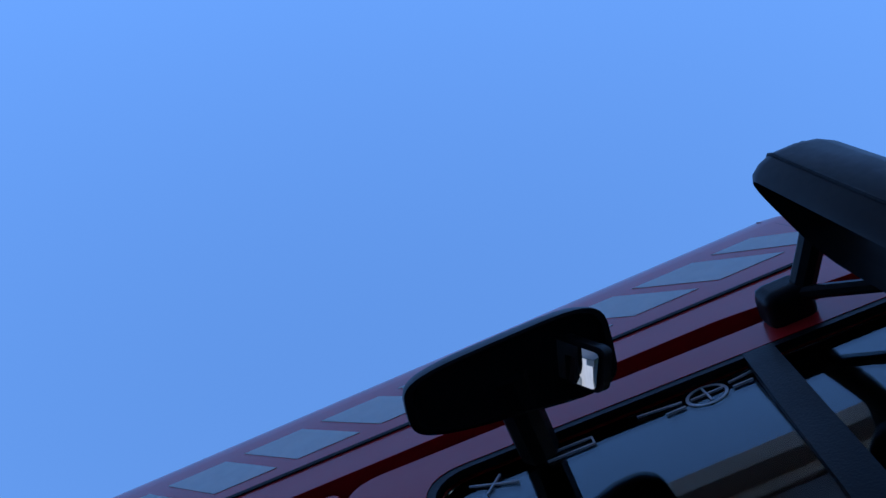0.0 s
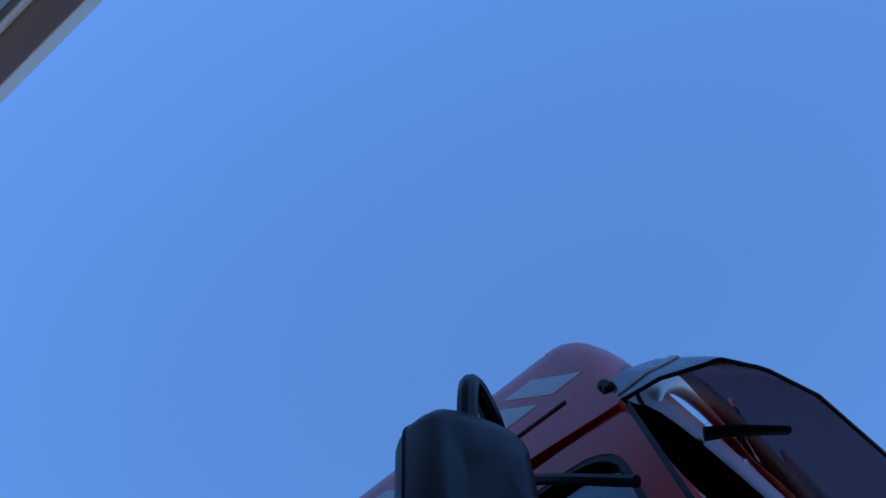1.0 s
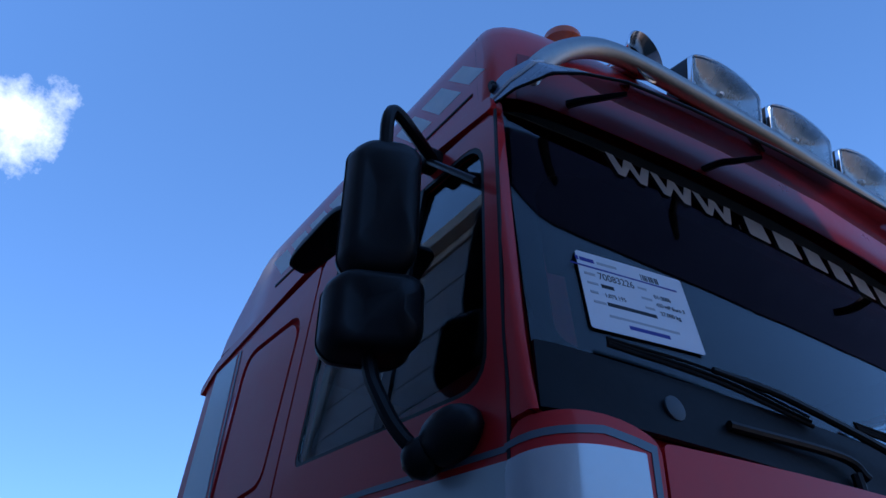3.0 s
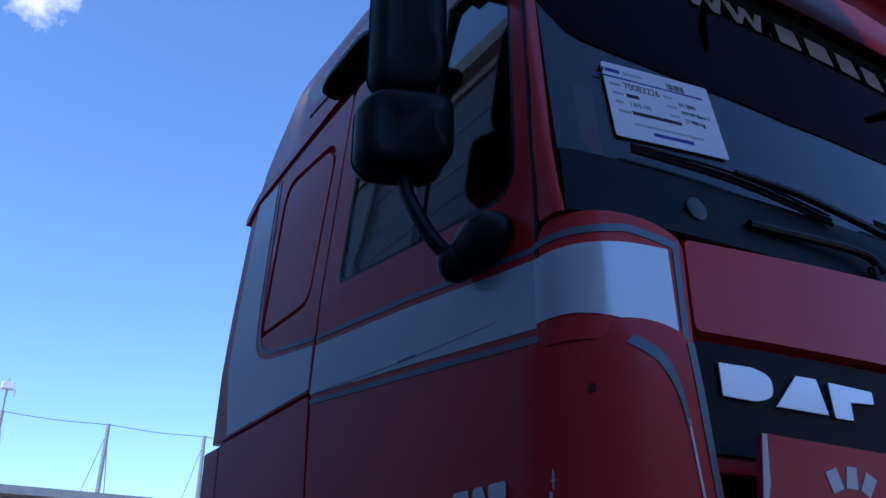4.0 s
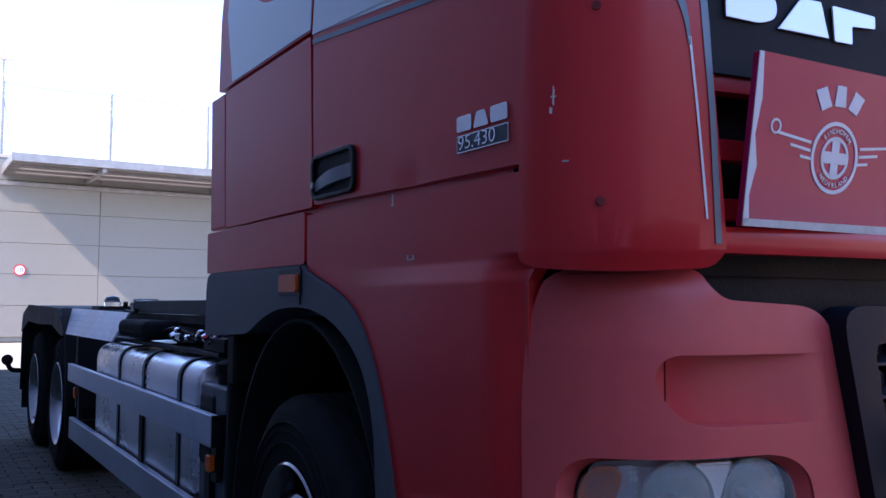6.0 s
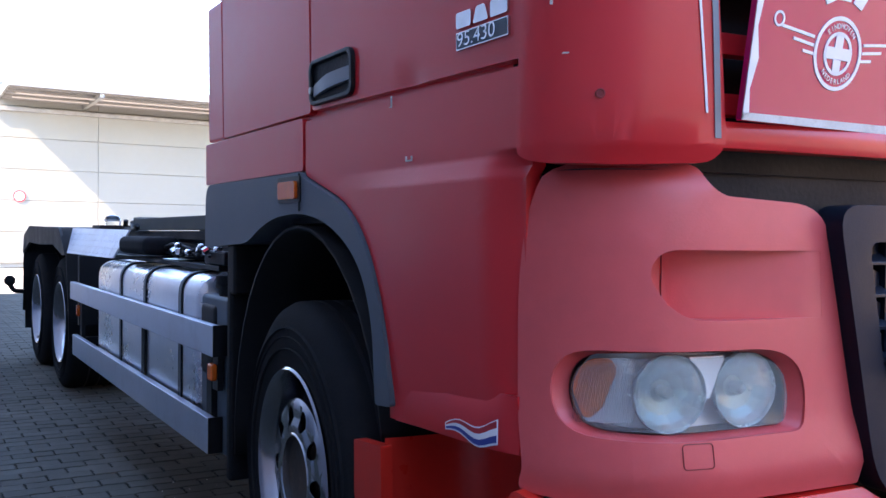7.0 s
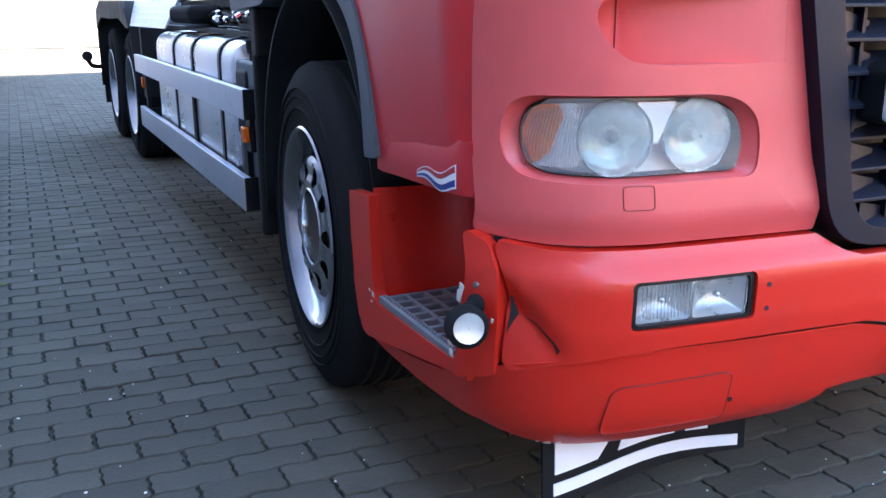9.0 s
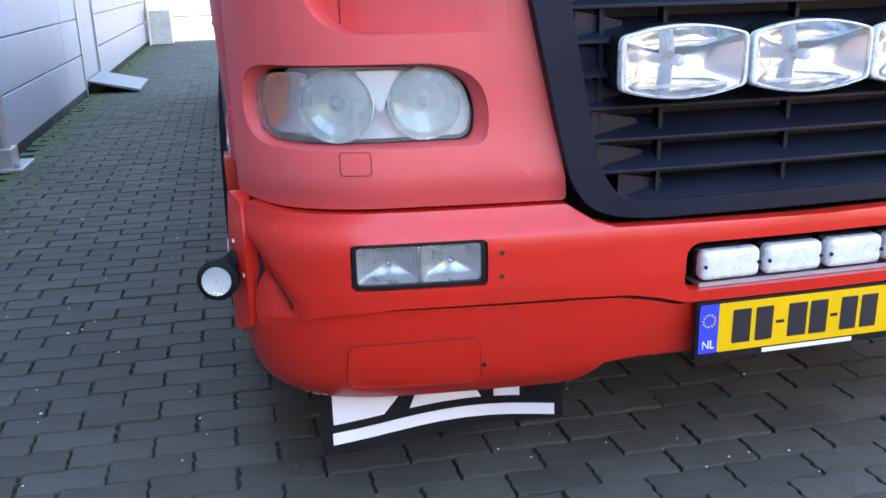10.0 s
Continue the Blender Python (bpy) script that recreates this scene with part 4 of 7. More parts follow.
# wipers
def wiper(x0, x1, xp):
    w = part("wiper_arm", tube([WS(xp, 2.06, -0.045), WS(xp + 0.02 * (1 if x1 > xp else -1), 2.12, -0.055), WS(x0 * 0.45 + xp * 0.55, 2.205, -0.04), WS(x0 * 0.7 + xp * 0.3, 2.225, -0.03)], lambda t: 0.013 - 0.006 * t, 8), BLACK, truck, "black wiper arm")
    for k in range(3):
        part("wiper_blade", tube([WS(x0, 2.212 + 0.008 * k, -0.018), WS((x0 + x1) / 2, 2.202 + 0.013 * k, -0.022), WS(x1, 2.172 + 0.012 * k, -0.018)], 0.005 - 0.0008 * k, 6, per=8), RUBBER, w)
    part("wiper_pivot", lathe([(0.03, -0.02), (0.03, 0.02), (0.02, 0.03)], 14, m=Matrix.Translation(WS(xp, 2.06, -0.03)) @ pose(0, 0, 0, 90)), BLACK, w)


wiper(0.96, 0.42, 0.10)
wiper(0.25, -0.35, -0.55)
part("screen_hinge", tube([WS(0.70, 2.10, -0.02), WS(0.40, 2.10, -0.035), WS(0.34, 2.06, -0.04)], 0.010, 8), BLACK, truck)
part("screen_hinge", tube([WS(0.36, 2.07, -0.03), WS(0.355, 1.995, -0.02)], 0.012, 8), BLACK, truck)

# smoked visor with its end caps and brackets
def vplan(a, q):
    """q runs from the lower edge (0) to the upper edge (1)."""
    pts = [(1.098, 0.352), (1.092, 0.235), (1.062, 0.142), (1.0, 0.098), (0.9, 0.060), (0.7, 0.032), (0.4, 0.006), (0.0, -0.008)]
    n = len(pts) - 1
    f = min(max(a, 0), 0.9999) * n
    i, t = int(f), f - int(f)
    x, y = pts[i][0] + (pts[i + 1][0] - pts[i][0]) * t, pts[i][1] + (pts[i + 1][1] - pts[i][1]) * t
    zl = 2.905 - 0.024 * min(1, a * 4)
    zu = 2.982 + 0.043 * min(1, a * 2.2)
    return Vector((x - 0.015 * q, y + (0.015 + 0.165 * min(1, a * 1.5)) * max(q, 0) ** 1.15, zl + (zu - zl) * q))


def visor_map(w, q, d):
    sg, a = (1 if w >= 0 else -1), 1 - abs(w)
    p = vplan(a, q)
    e = (vplan(min(a + 0.01, 0.9999), q) - vplan(a - 0.01, q))
    up = vplan(a, min(q + 0.05, 1)) - vplan(a, max(q - 0.05, 0))
    nr = e.cross(up)
    nr = nr.normalized() if nr.length > 1e-9 else Vector((0, -1, 0))
    if nr.y > 0 and nr.x < 0.9:
        nr = -nr
    p = p - nr * d
    return Vector((-sg * p.x, p.y, p.z))


vu = steps(-0.72, 0.72, 40)
part("visor", sheet([(-0.64, 0.0), (-0.64, 1.0), (0.64, 1.0), (0.64, 0.0)], visor_map, 0.004, du=steps(-0.63, 0.63, 40), dv=[0.33, 0.66]), SMOKE, truck, "smoked reddish acrylic sun visor")
part("visor_rim", tube([visor_map(w, 0.0, 0.002) for w in steps(-0.99, 0.99, 60)], 0.004, 6, per=1), BLACK, truck, "black visor edge")
for m in (1, -1):
    o = rounded([(m * 0.64, 0.02), (m * 0.64, 1.0), (m * 0.90, 1.02), (m * 0.985, 0.93), (m * 0.995, 0.1), (m * 0.93, -0.02)], [0, 0, .02, .03, .03, .02])
    vc = part("visor_end", sheet(o, lambda w, q, d: visor_map(w, q, d - 0.002), 0.007, du=[m * u for u in steps(.65, .99, 18)], dv=[0.3, 0.6]), VISOR, truck, "grey visor end cap with pale line art", bevel=0.002)
    for k in range(3):
        ln = [visor_map(m * (0.985 - 0.33 * t), 0.08 + 0.50 * t ** 0.8 + 0.26 * t * t * (1 + 0.12 * k) + 0.05 * k * math.sin(3.1 * t), -0.003) for t in steps(0, 1, 10)]
        part("line_art", tube(ln, 0.0028, 5, per=1), WHITE, vc, "white line")
    for q in (0.68, 0.90):
        p = visor_map(m * 0.935, q, 0)
        part("knob", lathe([(0.011, -0.01), (0.012, 0.009), (0.008, 0.014)], 14, m=Matrix.Translation(p) @ pose(0, 0, 0, 0, -90 * m, 0)), BLACK, vc, "black knob")
    for a in (0.42, 0.16):
        p0 = visor_map(m * a, 0.55, 0.012)
        br = part("visor_bracket", tube([p0 + Vector((m * 0.06, -0.01, 0)), p0 + Vector((m * 0.02, 0.03, -0.004)), p0 + Vector((-m * 0.01, 0.07, 0.0)), Vector((p0.x - m * 0.03, 0.25, p0.z + 0.004))], lambda t: 0.012 + 0.008 * t, 8, flat=0.6), BLACK, truck, "black visor bracket")


# stainless light bar with lamps
bp = [(-1.0, 0.31, 2.99), (-0.985, 0.27, 3.06), (-0.90, 0.245, 3.155), (-0.78, 0.235, 3.225), (-0.62, 0.23, 3.252), (-0.3, 0.225, 3.262), (0, 0.222, 3.265)]
bar = part("light_bar", tube(bp + [(-x, y, z) for x, y, z in bp[-2::-1]], 0.030, 14), STEEL, truck, "stainless tube over the windscreen")


def oblong_lamp(parent, c, w, h, depth=0.10, flat=False, ring=CHROME, m=None, name="spot_lamp", label="rectangular clear driving lamp in chrome"):
    """A driving lamp with arched top and bottom, a chrome rim, a reflector and a lens, facing -y."""
    m = m or Matrix.Translation(c)

    def outline(k):
        pts = []
        for i in range(13):
            a = -1 + i / 6
            pts.append((a * w / 2 * k, h / 2 * k * (1 - (0.42 if flat else 0.30) * a * a)))
        return rounded(pts + [(x, -h / 2 * k if flat else -z) for x, z in pts[::-1]], [0.012 if i in (0, 12, 13, 25) else 0 for i in range(26)], 3)
    L = lambda u, z, d: Vector((u, d, z))
    lamp = part(name, sheet(outline(1.0), L, depth * 0.75 - 0.028, holes=[]), BLACK, parent, label, at=m @ pose(0, 0.052, 0), bevel=0.02)
    part("shell", sheet(outline(1.0), L, 0.036, holes=[outline(0.965)]), BLACK, lamp, "black shell", at=m @ pose(0, 0.018, 0))
    part("rim", sheet(outline(1.0), L, 0.020, holes=[outline(0.945 if flat else 0.915)]), ring, lamp, "bright rim", at=m @ pose(0, -0.002, 0), bevel=0.004)
    bm = bmesh.new()
    rows_ = []
    for k in range(6):
        t = k / 5
        rows_.append([bm.verts.new((x, 0.012 - 0.0 + 0.05 * (1 - t * t) * 0 + 0.045 * (1 - t ** 2), z)) for x, z in ((px * (0.05 + 0.87 * t), pz * (0.05 + 0.87 * t)) for px, pz in outline(1.0))])
    for a, b in zip(rows_, rows_[1:]):
        for i in range(len(a)):
            bm.faces.new((a[i - 1], a[i], b[i], b[i - 1]))
    bm.faces.new(rows_[0])
    part("reflector", bm, DIMREF if flat else REFL, lamp, at=m @ pose(0, -0.007, 0))
    part("bulb_shield", lathe([(0.010, 0), (0.012, 0.012), (0.008, 0.022), (0.002, 0.025)], 16, m=pose(0, 0.0, 0, 90)), FROST, lamp, at=m @ pose(0, 0.040, 0))
    part("filament_bar", boxes(((-w * 0.36, 0.0, -h * 0.34), (w * 0.36, 0.006, -h * 0.30))), FROST, lamp, at=m @ pose(0, 0.008, 0))
    part("lens", sheet(outline(0.97 if flat else 0.92), lambda u, z, d: Vector((u, d - 0.024 * max(0, 1 - (2 * u / w) ** 2) * max(0.1, 1 - (2 * z / h) ** 2), z)), 0.004, du=steps(-w * .45, w * .45, 10), dv=steps(-h * .4, h * .4, 6)), LENS, lamp, at=m @ pose(0, -0.003, 0))
    return lamp


for x in (-0.275, 0.082, 0.44):
    lm = oblong_lamp(truck, None, 0.315, 0.186, flat=True, m=pose(x, 0.205, 3.345, 8))
    part("lamp_foot", boxes(((x - 0.02, 0.205, 3.25), (x + 0.02, 0.25, 3.285))), CHROME, lm, "chrome foot", at=Matrix())
RL = pose(-0.615, 0.22, 3.29, 98, 0, 8)
hn = part("air_horn", lathe([(0.030, -0.16), (0.034, -0.10), (0.048, -0.05), (0.072, -0.012), (0.082, 0.0), (0.078, 0.004), (0.066, -0.014), (0.040, -0.055), (0.02, -0.10)], 32, m=RL, cap=False), CHROME, truck, "chrome air horn")
part("horn_throat", lathe([(0.05, -0.036), (0.028, -0.085), (0.002, -0.09)], 24, m=RL, cap=False), DARK, hn)
bc = part("beacon", lathe([(0.065, 0), (0.065, 0.05), (0.06, 0.085), (0.045, 0.10), (0.01, 0.105)], 28, m=pose(-0.69, 0.47, 3.458)), AMBER, truck, "amber rotating beacon")
for k in range(7):
    part("beacon_rib", lathe([(0.0645, 0.006 + k * 0.007), (0.067, 0.009 + k * 0.007), (0.0645, 0.012 + k * 0.007)], 28, m=pose(-0.69, 0.47, 3.458), cap=False), AMBER, bc)
part("beacon_foot", lathe([(0.07, -0.05), (0.07, 0.004)], 20, m=pose(-0.69, 0.47, 3.458)), BLACK, bc)


# ---------------------------------------------------------------- mirrors
def housing(name, x0, x1, z0, z1, y0, y1, parent, label, bulge=0.06, tilt=0.0, sh=0.3, rad=0.05, m=1):
    """A mirror housing: rounded front shell with a flat glass to the rear."""
    o = rrect(x0, z0, x1, z1, rad, 8)
    cx, cz = (x0 + x1) / 2, (z0 + z1) / 2
    bm = bmesh.new()
    rows_ = []
    for k, (s, y) in enumerate(((0.875, y1 - 0.030), (0.90, y1), (0.955, y1 - 0.005), (0.99, y1 - 0.016), (1.0, y1 - 0.03), (1.0, y0 + bulge), (0.985, y0 + bulge * 0.6), (0.95, y0 + bulge * 0.3), (0.88, y0 + bulge * 0.12), (0.7, y0 + bulge * 0.02), (0.3, y0))):
        rows_.append([bm.verts.new((m * (cx + (x - cx) * s + sh * max(0, y - y0 - 0.06)), y + tilt * (x - cx), cz + (z - cz) * s)) for x, z in o])
    for a, b in zip(rows_, rows_[1:]):
        for i in range(len(a)):
            bm.faces.new((a[i - 1], a[i], b[i], b[i - 1]))
    bm.faces.new(rows_[-1])
    bm.faces.new(rows_[0][::-1])
    h = part(name, bm, MIRB, parent, label, smooth=50)
    gi = [(cx + (x - cx) * 0.86, cz + (z - cz) * 0.88) for x, z in o]
    part("mirror_glass", sheet(gi, lambda u, z, d: Vector((m * (u + sh * (y1 - y0 - 0.06)), y1 - 0.026 + tilt * (u - cx) - d, z)), 0.003), MIRROR, h)
    part("rim_seam", tube([(m * (cx + (x - cx) * 1.002 + sh * max(0, y1 - 0.03 - y0 - 0.06)), y1 - 0.03 + tilt * (x - cx), cz + (z - cz) * 1.002) for x, z in o + o[:1]], 0.0022, 5, per=1), DARK, h)
    return h


for m in (1, -1):
    arm = part("mirror_arm", tube([(-m * 1.268, 0.53, 2.30), (-m * 1.276, 0.505, 2.6), (-m * 1.290, 0.478, 2.78), (-m * 1.296, 0.466, 2.850), (-m * 1.286, 0.464, 2.886), (-m * 1.262, 0.466, 2.884), (-m * 1.212, 0.480, 2.862), (-m * 1.12, 0.53, 2.856)], 0.0165, 10), BLACK, truck, "black tubular mirror arm")
    part("arm_clamp", boxes(((-m * 1.15, 0.51, 2.838), (-m * 1.095, 0.575, 2.89))), BLACK, arm, bevel=0.015)
    part("clamp_leg", tube([(-m * 1.135, 0.54, 2.86), (-m * 1.145, 0.43, 2.75), (-m * 1.145, 0.318, 2.638)], 0.009, 8), BLACK, arm)
    part("lower_arm", tube([(-m * 1.272, 0.525, 2.30), (-m * 1.270, 0.505, 2.20), (-m * 1.258, 0.475, 2.13), (-m * 1.235, 0.455, 2.075), (-m * 1.195, 0.435, 2.025)], 0.0165, 10), BLACK, arm)
    bm = bmesh.new()
    bmesh.ops.create_icosphere(bm, subdivisions=3, radius=1)
    bmesh.ops.transform(bm, matrix=pose(-m * 1.172, 0.36, 2.045) @ Matrix.Diagonal((0.05, 0.085, 0.055, 1)), verts=bm.verts)
    for v in bm.verts:
        if abs(v.co.x) < 1.155:
            v.co.x = -m * 1.155
    part("arm_base", bm, BLACK, arm, "black mirror arm base", smooth=60)
    bm = bmesh.new()
    bmesh.ops.create_icosphere(bm, subdivisions=2, radius=0.042)
    bmesh.ops.transform(bm, matrix=Matrix.Translation((-m * 1.19, 0.43, 2.018)), verts=bm.verts)
    part("arm_knuckle", bm, BLACK, arm, smooth=60)
    housing("mirror", -1.356, -1.212, 2.420, 2.802, 0.448, 0.546, truck, "tall black main mirror", 0.066, -0.42, 0.30, 0.054, m)
    housing("wide_mirror", -1.371, -1.190, 2.238, 2.430, 0.454, 0.580, truck, "black wide-angle mirror under the main one", 0.06, -0.41, 0.285, 0.045, m)
    bm = bmesh.new()
    bmesh.ops.create_icosphere(bm, subdivisions=2, radius=0.035)
    bmesh.ops.transform(bm, matrix=Matrix.Translation((-m * 1.262, 0.53, 2.44)), verts=bm.verts)
    part("mirror_joint", bm, BLACK, truck, smooth=60)
# kerb mirror over the passenger door: a domed shell with the glass facing down
KM = pose(-1.226, 0.893, 2.766, -13, 8, 9)


def bow(k, y, n=0.45):
    c, s_ = math.cos(k), math.sin(k)
    v = math.copysign(abs(s_) ** n, s_)
    return Vector((math.copysign(abs(c) ** n, c) * 0.047 * (1 - 0.22 * v), v * y, 0))


bm = bmesh.new()
rows_ = []
for s_, h_ in ((0.90, 0.006), (0.93, -0.002), (1.0, 0.0), (1.0, 0.008), (0.97, 0.022), (0.88, 0.036), (0.66, 0.046), (0.3, 0.052)):
    rows_.append([bm.verts.new(KM @ (bow(math.tau * i / 40, 0.128) * s_ + Vector((0, 0, h_)))) for i in range(40)])
for a, b in zip(rows_, rows_[1:]):
    for i in range(40):
        bm.faces.new((a[i - 1], a[i], b[i], b[i - 1]))
bm.faces.new(rows_[-1]); bm.faces.new(rows_[0][::-1])
km = part("kerb_mirror", bm, MIRB, truck, "black kerb mirror over the passenger door", smooth=50)
KN = Vector((-0.51, 1.04, -0.915)).normalized()
KC = Vector((-1.212, 0.828, 2.771))
KU = Vector((0.92, 0.38, 0.0)); KU = (KU - KN * KU.dot(KN)).normalized()
KV = KN.cross(KU)
KF = lambda u, v, d: KC + KU * u + KV * v + KN * (-d - 0.9 * (u * u + v * v))
part("glass_carrier", sheet(rrect(-0.027, -0.044, 0.027, 0.044, 0.010, 4), lambda u, v, d: KF(u, v, d + 0.004), 0.014, du=steps(-.018, .018, 4), dv=steps(-.034, .034, 6)), MIRB, km, "black carrier of the glass", bevel=0.004)
part("mirror_glass", sheet(rrect(-0.022, -0.038, 0.022, 0.038, 0.006, 4), KF, 0.002, du=steps(-.018, .018, 4), dv=steps(-.034, .034, 6)), MIRROR, km)
part("kerb_arm", tube([(-1.225, 0.90, 2.785), (-1.17, 0.90, 2.79), (-1.10, 0.90, 2.81)], 0.026, 10), BLACK, km)
# white line decals along the top of the door glass
for m in (1, -1):
    DG = lambda y, z, d, m=m: side(m, -0.003 - 0.13 * max(0, z - 2.5) ** 2)(y, z, d)
    o, h = annulus(0.691, 2.783, 0.022, 0.026, n=24)
    part("glass_decal", sheet(o, DG, 0.001, holes=h), WHITE, truck, "white line roundel on the door glass")
    for a_, b_ in (((0.671, 2.783), (0.711, 2.783)), ((0.691, 2.763), (0.691, 2.803)), ((0.606, 2.798), (0.661, 2.788)), ((0.721, 2.788), (0.776, 2.798)), ((0.636, 2.773), (0.661, 2.773)), ((0.721, 2.773), (0.746, 2.773)), ((0.836, 2.796), (0.906, 2.800)), ((0.836, 2.778), (0.896, 2.780)), ((0.836, 2.778), (0.836, 2.796)), ((0.956, 2.800), (0.976, 2.762)), ((0.936, 2.762), (0.996, 2.800))):
        part("glass_decal", tube([DG(*a_, -0.0005), DG(*b_, -0.0005)], 0.0018, 4, per=1), WHITE, truck, "white line on the door glass")

# ---------------------------------------------------------------- stripes and badges on the side
for m in (1, -1):
    f = side(m, 0.0022)
    cut = dict(du=[0.4, 0.7, 1.0], dv=[1.9, 1.95, 2.0, 2.1])
    part("door_stripe", sheet([(0.224, 1.828), (0.224, 1.957), (0.70, 2.018), (1.212, 2.074), (1.224, 1.938), (0.70, 1.882)], f, 0.002, **cut), SILVER, truck, "broad grey-silver door stripe")
    part("pinstripe", sheet([(0.224, 1.972), (0.224, 1.984), (0.70, 2.047), (1.21, 2.104), (1.212, 2.091), (0.70, 2.034)], f, 0.002, **cut), BLUEGREY, truck)
    part("pinstripe", sheet([(0.224, 1.802), (0.224, 1.815), (0.70, 1.868), (1.224, 1.925), (1.225, 1.912), (0.70, 1.855)], f, 0.002, **cut), BLUEGREY, truck)
    part("sleeper_stripe", sheet(rounded([(1.238, 1.956), (1.232, 2.080), (1.60, 2.135), (1.72, 2.19), (1.745, 2.4), (1.77, 2.85), (1.955, 2.85), (1.975, 2.5), (1.975, 2.2), (1.90, 1.956)], [0, 0, .05, .08, 0, 0, 0, 0, 0, 0]), f, 0.002, dv=ZV), SILVER, truck, "grey-silver stripe that turns up behind the sleeper")
    part("pinstripe", sheet(rounded([(1.231, 2.095), (1.23, 2.107), (1.585, 2.162), (1.685, 2.21), (1.71, 2.4), (1.735, 2.85), (1.747, 2.85), (1.722, 2.4), (1.697, 2.2), (1.59, 2.15)], [0, 0, .05, .08, 0, 0, 0, 0, .08, .05]), f, 0.002, dv=ZV), BLUEGREY, truck)
BS = side(1, 0.006)
bd = part("model_badge", sheet(rrect(0.336, 1.511, 0.508, 1.545, 0.002), BS, 0.006), CHROME, truck, "chrome model number badge", bevel=0.001)
part("badge_field", sheet(rrect(0.339, 1.5135, 0.505, 1.5425, 0.0015), side(1, 0.007), 0.002), GREY, bd)
words("95.430", 0.039, Matrix(((0, 0, -1, -lerp(1.53, SIDE) - 0.0075), (-1, 0, 0, 0.502), (0, 1, 0, 1.5165), (0, 0, 0, 1))), CHROME, bd, "model_number", narrow=1.22)
for a, b, sl in ((0.508, 0.456, 0.0), (0.450, 0.398, 0.012), (0.392, 0.338, 0.0)):
    part("maker_mark", sheet(rounded([(a, 1.552), (a - sl, 1.583), (b + sl, 1.583), (b, 1.552)], 0.006), BS, 0.006), CHROME, truck, "raised chrome block", bevel=0.001)
# stone chips, scratches and the dent
rnd = random.Random(11)
for y, z, w, h in ((0.70, 1.313, 0.026, 0.003), (0.712, 1.318, 0.003, 0.010), (0.688, 1.318, 0.003, 0.009), (0.775, 1.447, 0.002, 0.026), (0.778, 1.436, 0.008, 0.002)):
    part("paint_chip", sheet([(y - w / 2, z - h / 2), (y - w / 2 * .8, z + h / 2), (y + w / 2, z + h * .4), (y + w * .45, z - h / 2)], side(1, 0.008 if z < 1.46 else 0.002), 0.003), WORN, truck, "pale paint chip")
part("scratch", sheet([(0.35, 1.8762), (0.52, 1.8846), (0.70, 1.8950), (0.95, 1.9150), (1.20, 1.9355), (1.20, 1.9372), (0.95, 1.9178), (0.70, 1.8982), (0.52, 1.8876), (0.35, 1.8775)], side(1, 0.0040), 0.0012, du=steps(.4, 1.15, 8)), WHITE, truck, "long pale scratch")
part("scratch", sheet([(0.655, 1.8935), (0.735, 1.8990), (0.735, 1.9012), (0.655, 1.8958)], side(1, 0.0046), 0.0012), INK, truck, "dark scratch")
for w, z, a, b in ((1.206, 1.548, 0.003, 0.034), (1.210, 1.535, 0.005, 0.012), (1.203, 1.562, 0.010, 0.003), (1.175, 1.452, 0.012, 0.003)):
    part("paint_chip", sheet([(w, z), (w + a, z + b * .1), (w + a * .8, z + b), (w - a * .2, z + b * .8)], lambda u, zz, d: DEF(u, zz, d - 0.0015), 0.003), WORN, truck, "pale paint chip")

# ---------------------------------------------------------------- lower front: headlamp panels, bumper, grille
HL = Plan([(0.6, 0.046), (0.70, 0.044), (0.745, 0.026), (0.79, 0.032), (0.84, 0.040), (1.15, 0.040), (1.24, 0.046), (1.28, 0.062), (1.30, 0.085)], 0.075, [(0.6, 1.130), (1.15, 1.130), (1.26, 1.122), (1.30, 1.10)], 0.265, 0.31, 0.36, 0.05)
HXA = 1.125 - 0.26
HU = steps(0.5, HXA, 8) + [HXA + 0.36 * i / 12 for i in range(1, 15)]
HEAD = rounded([(1.128, 0.890), (1.102, 0.953), (0.76, 0.952), (0.706, 0.925), (0.690, 0.875), (0.696, 0.820), (0.97, 0.818), (1.100, 0.826)], [0.05, 0.05, 0.05, 0.05, 0.03, 0.025, 0.05, 0.05])
HC = (0.908, 0.886)
grow = lambda o, c, kx, kz: [(c[0] + (u - c[0]) * kx, c[1] + (v - c[1]) * kz) for u, v in o]
SCOOP = rounded([(0.988, 1.095), (0.965, 1.134), (0.635, 1.133), (0.628, 1.013), (0.915, 1.012), (0.962, 1.045)], [0.02, 0.03, 0.004, 0.004, 0.05, 0.04])
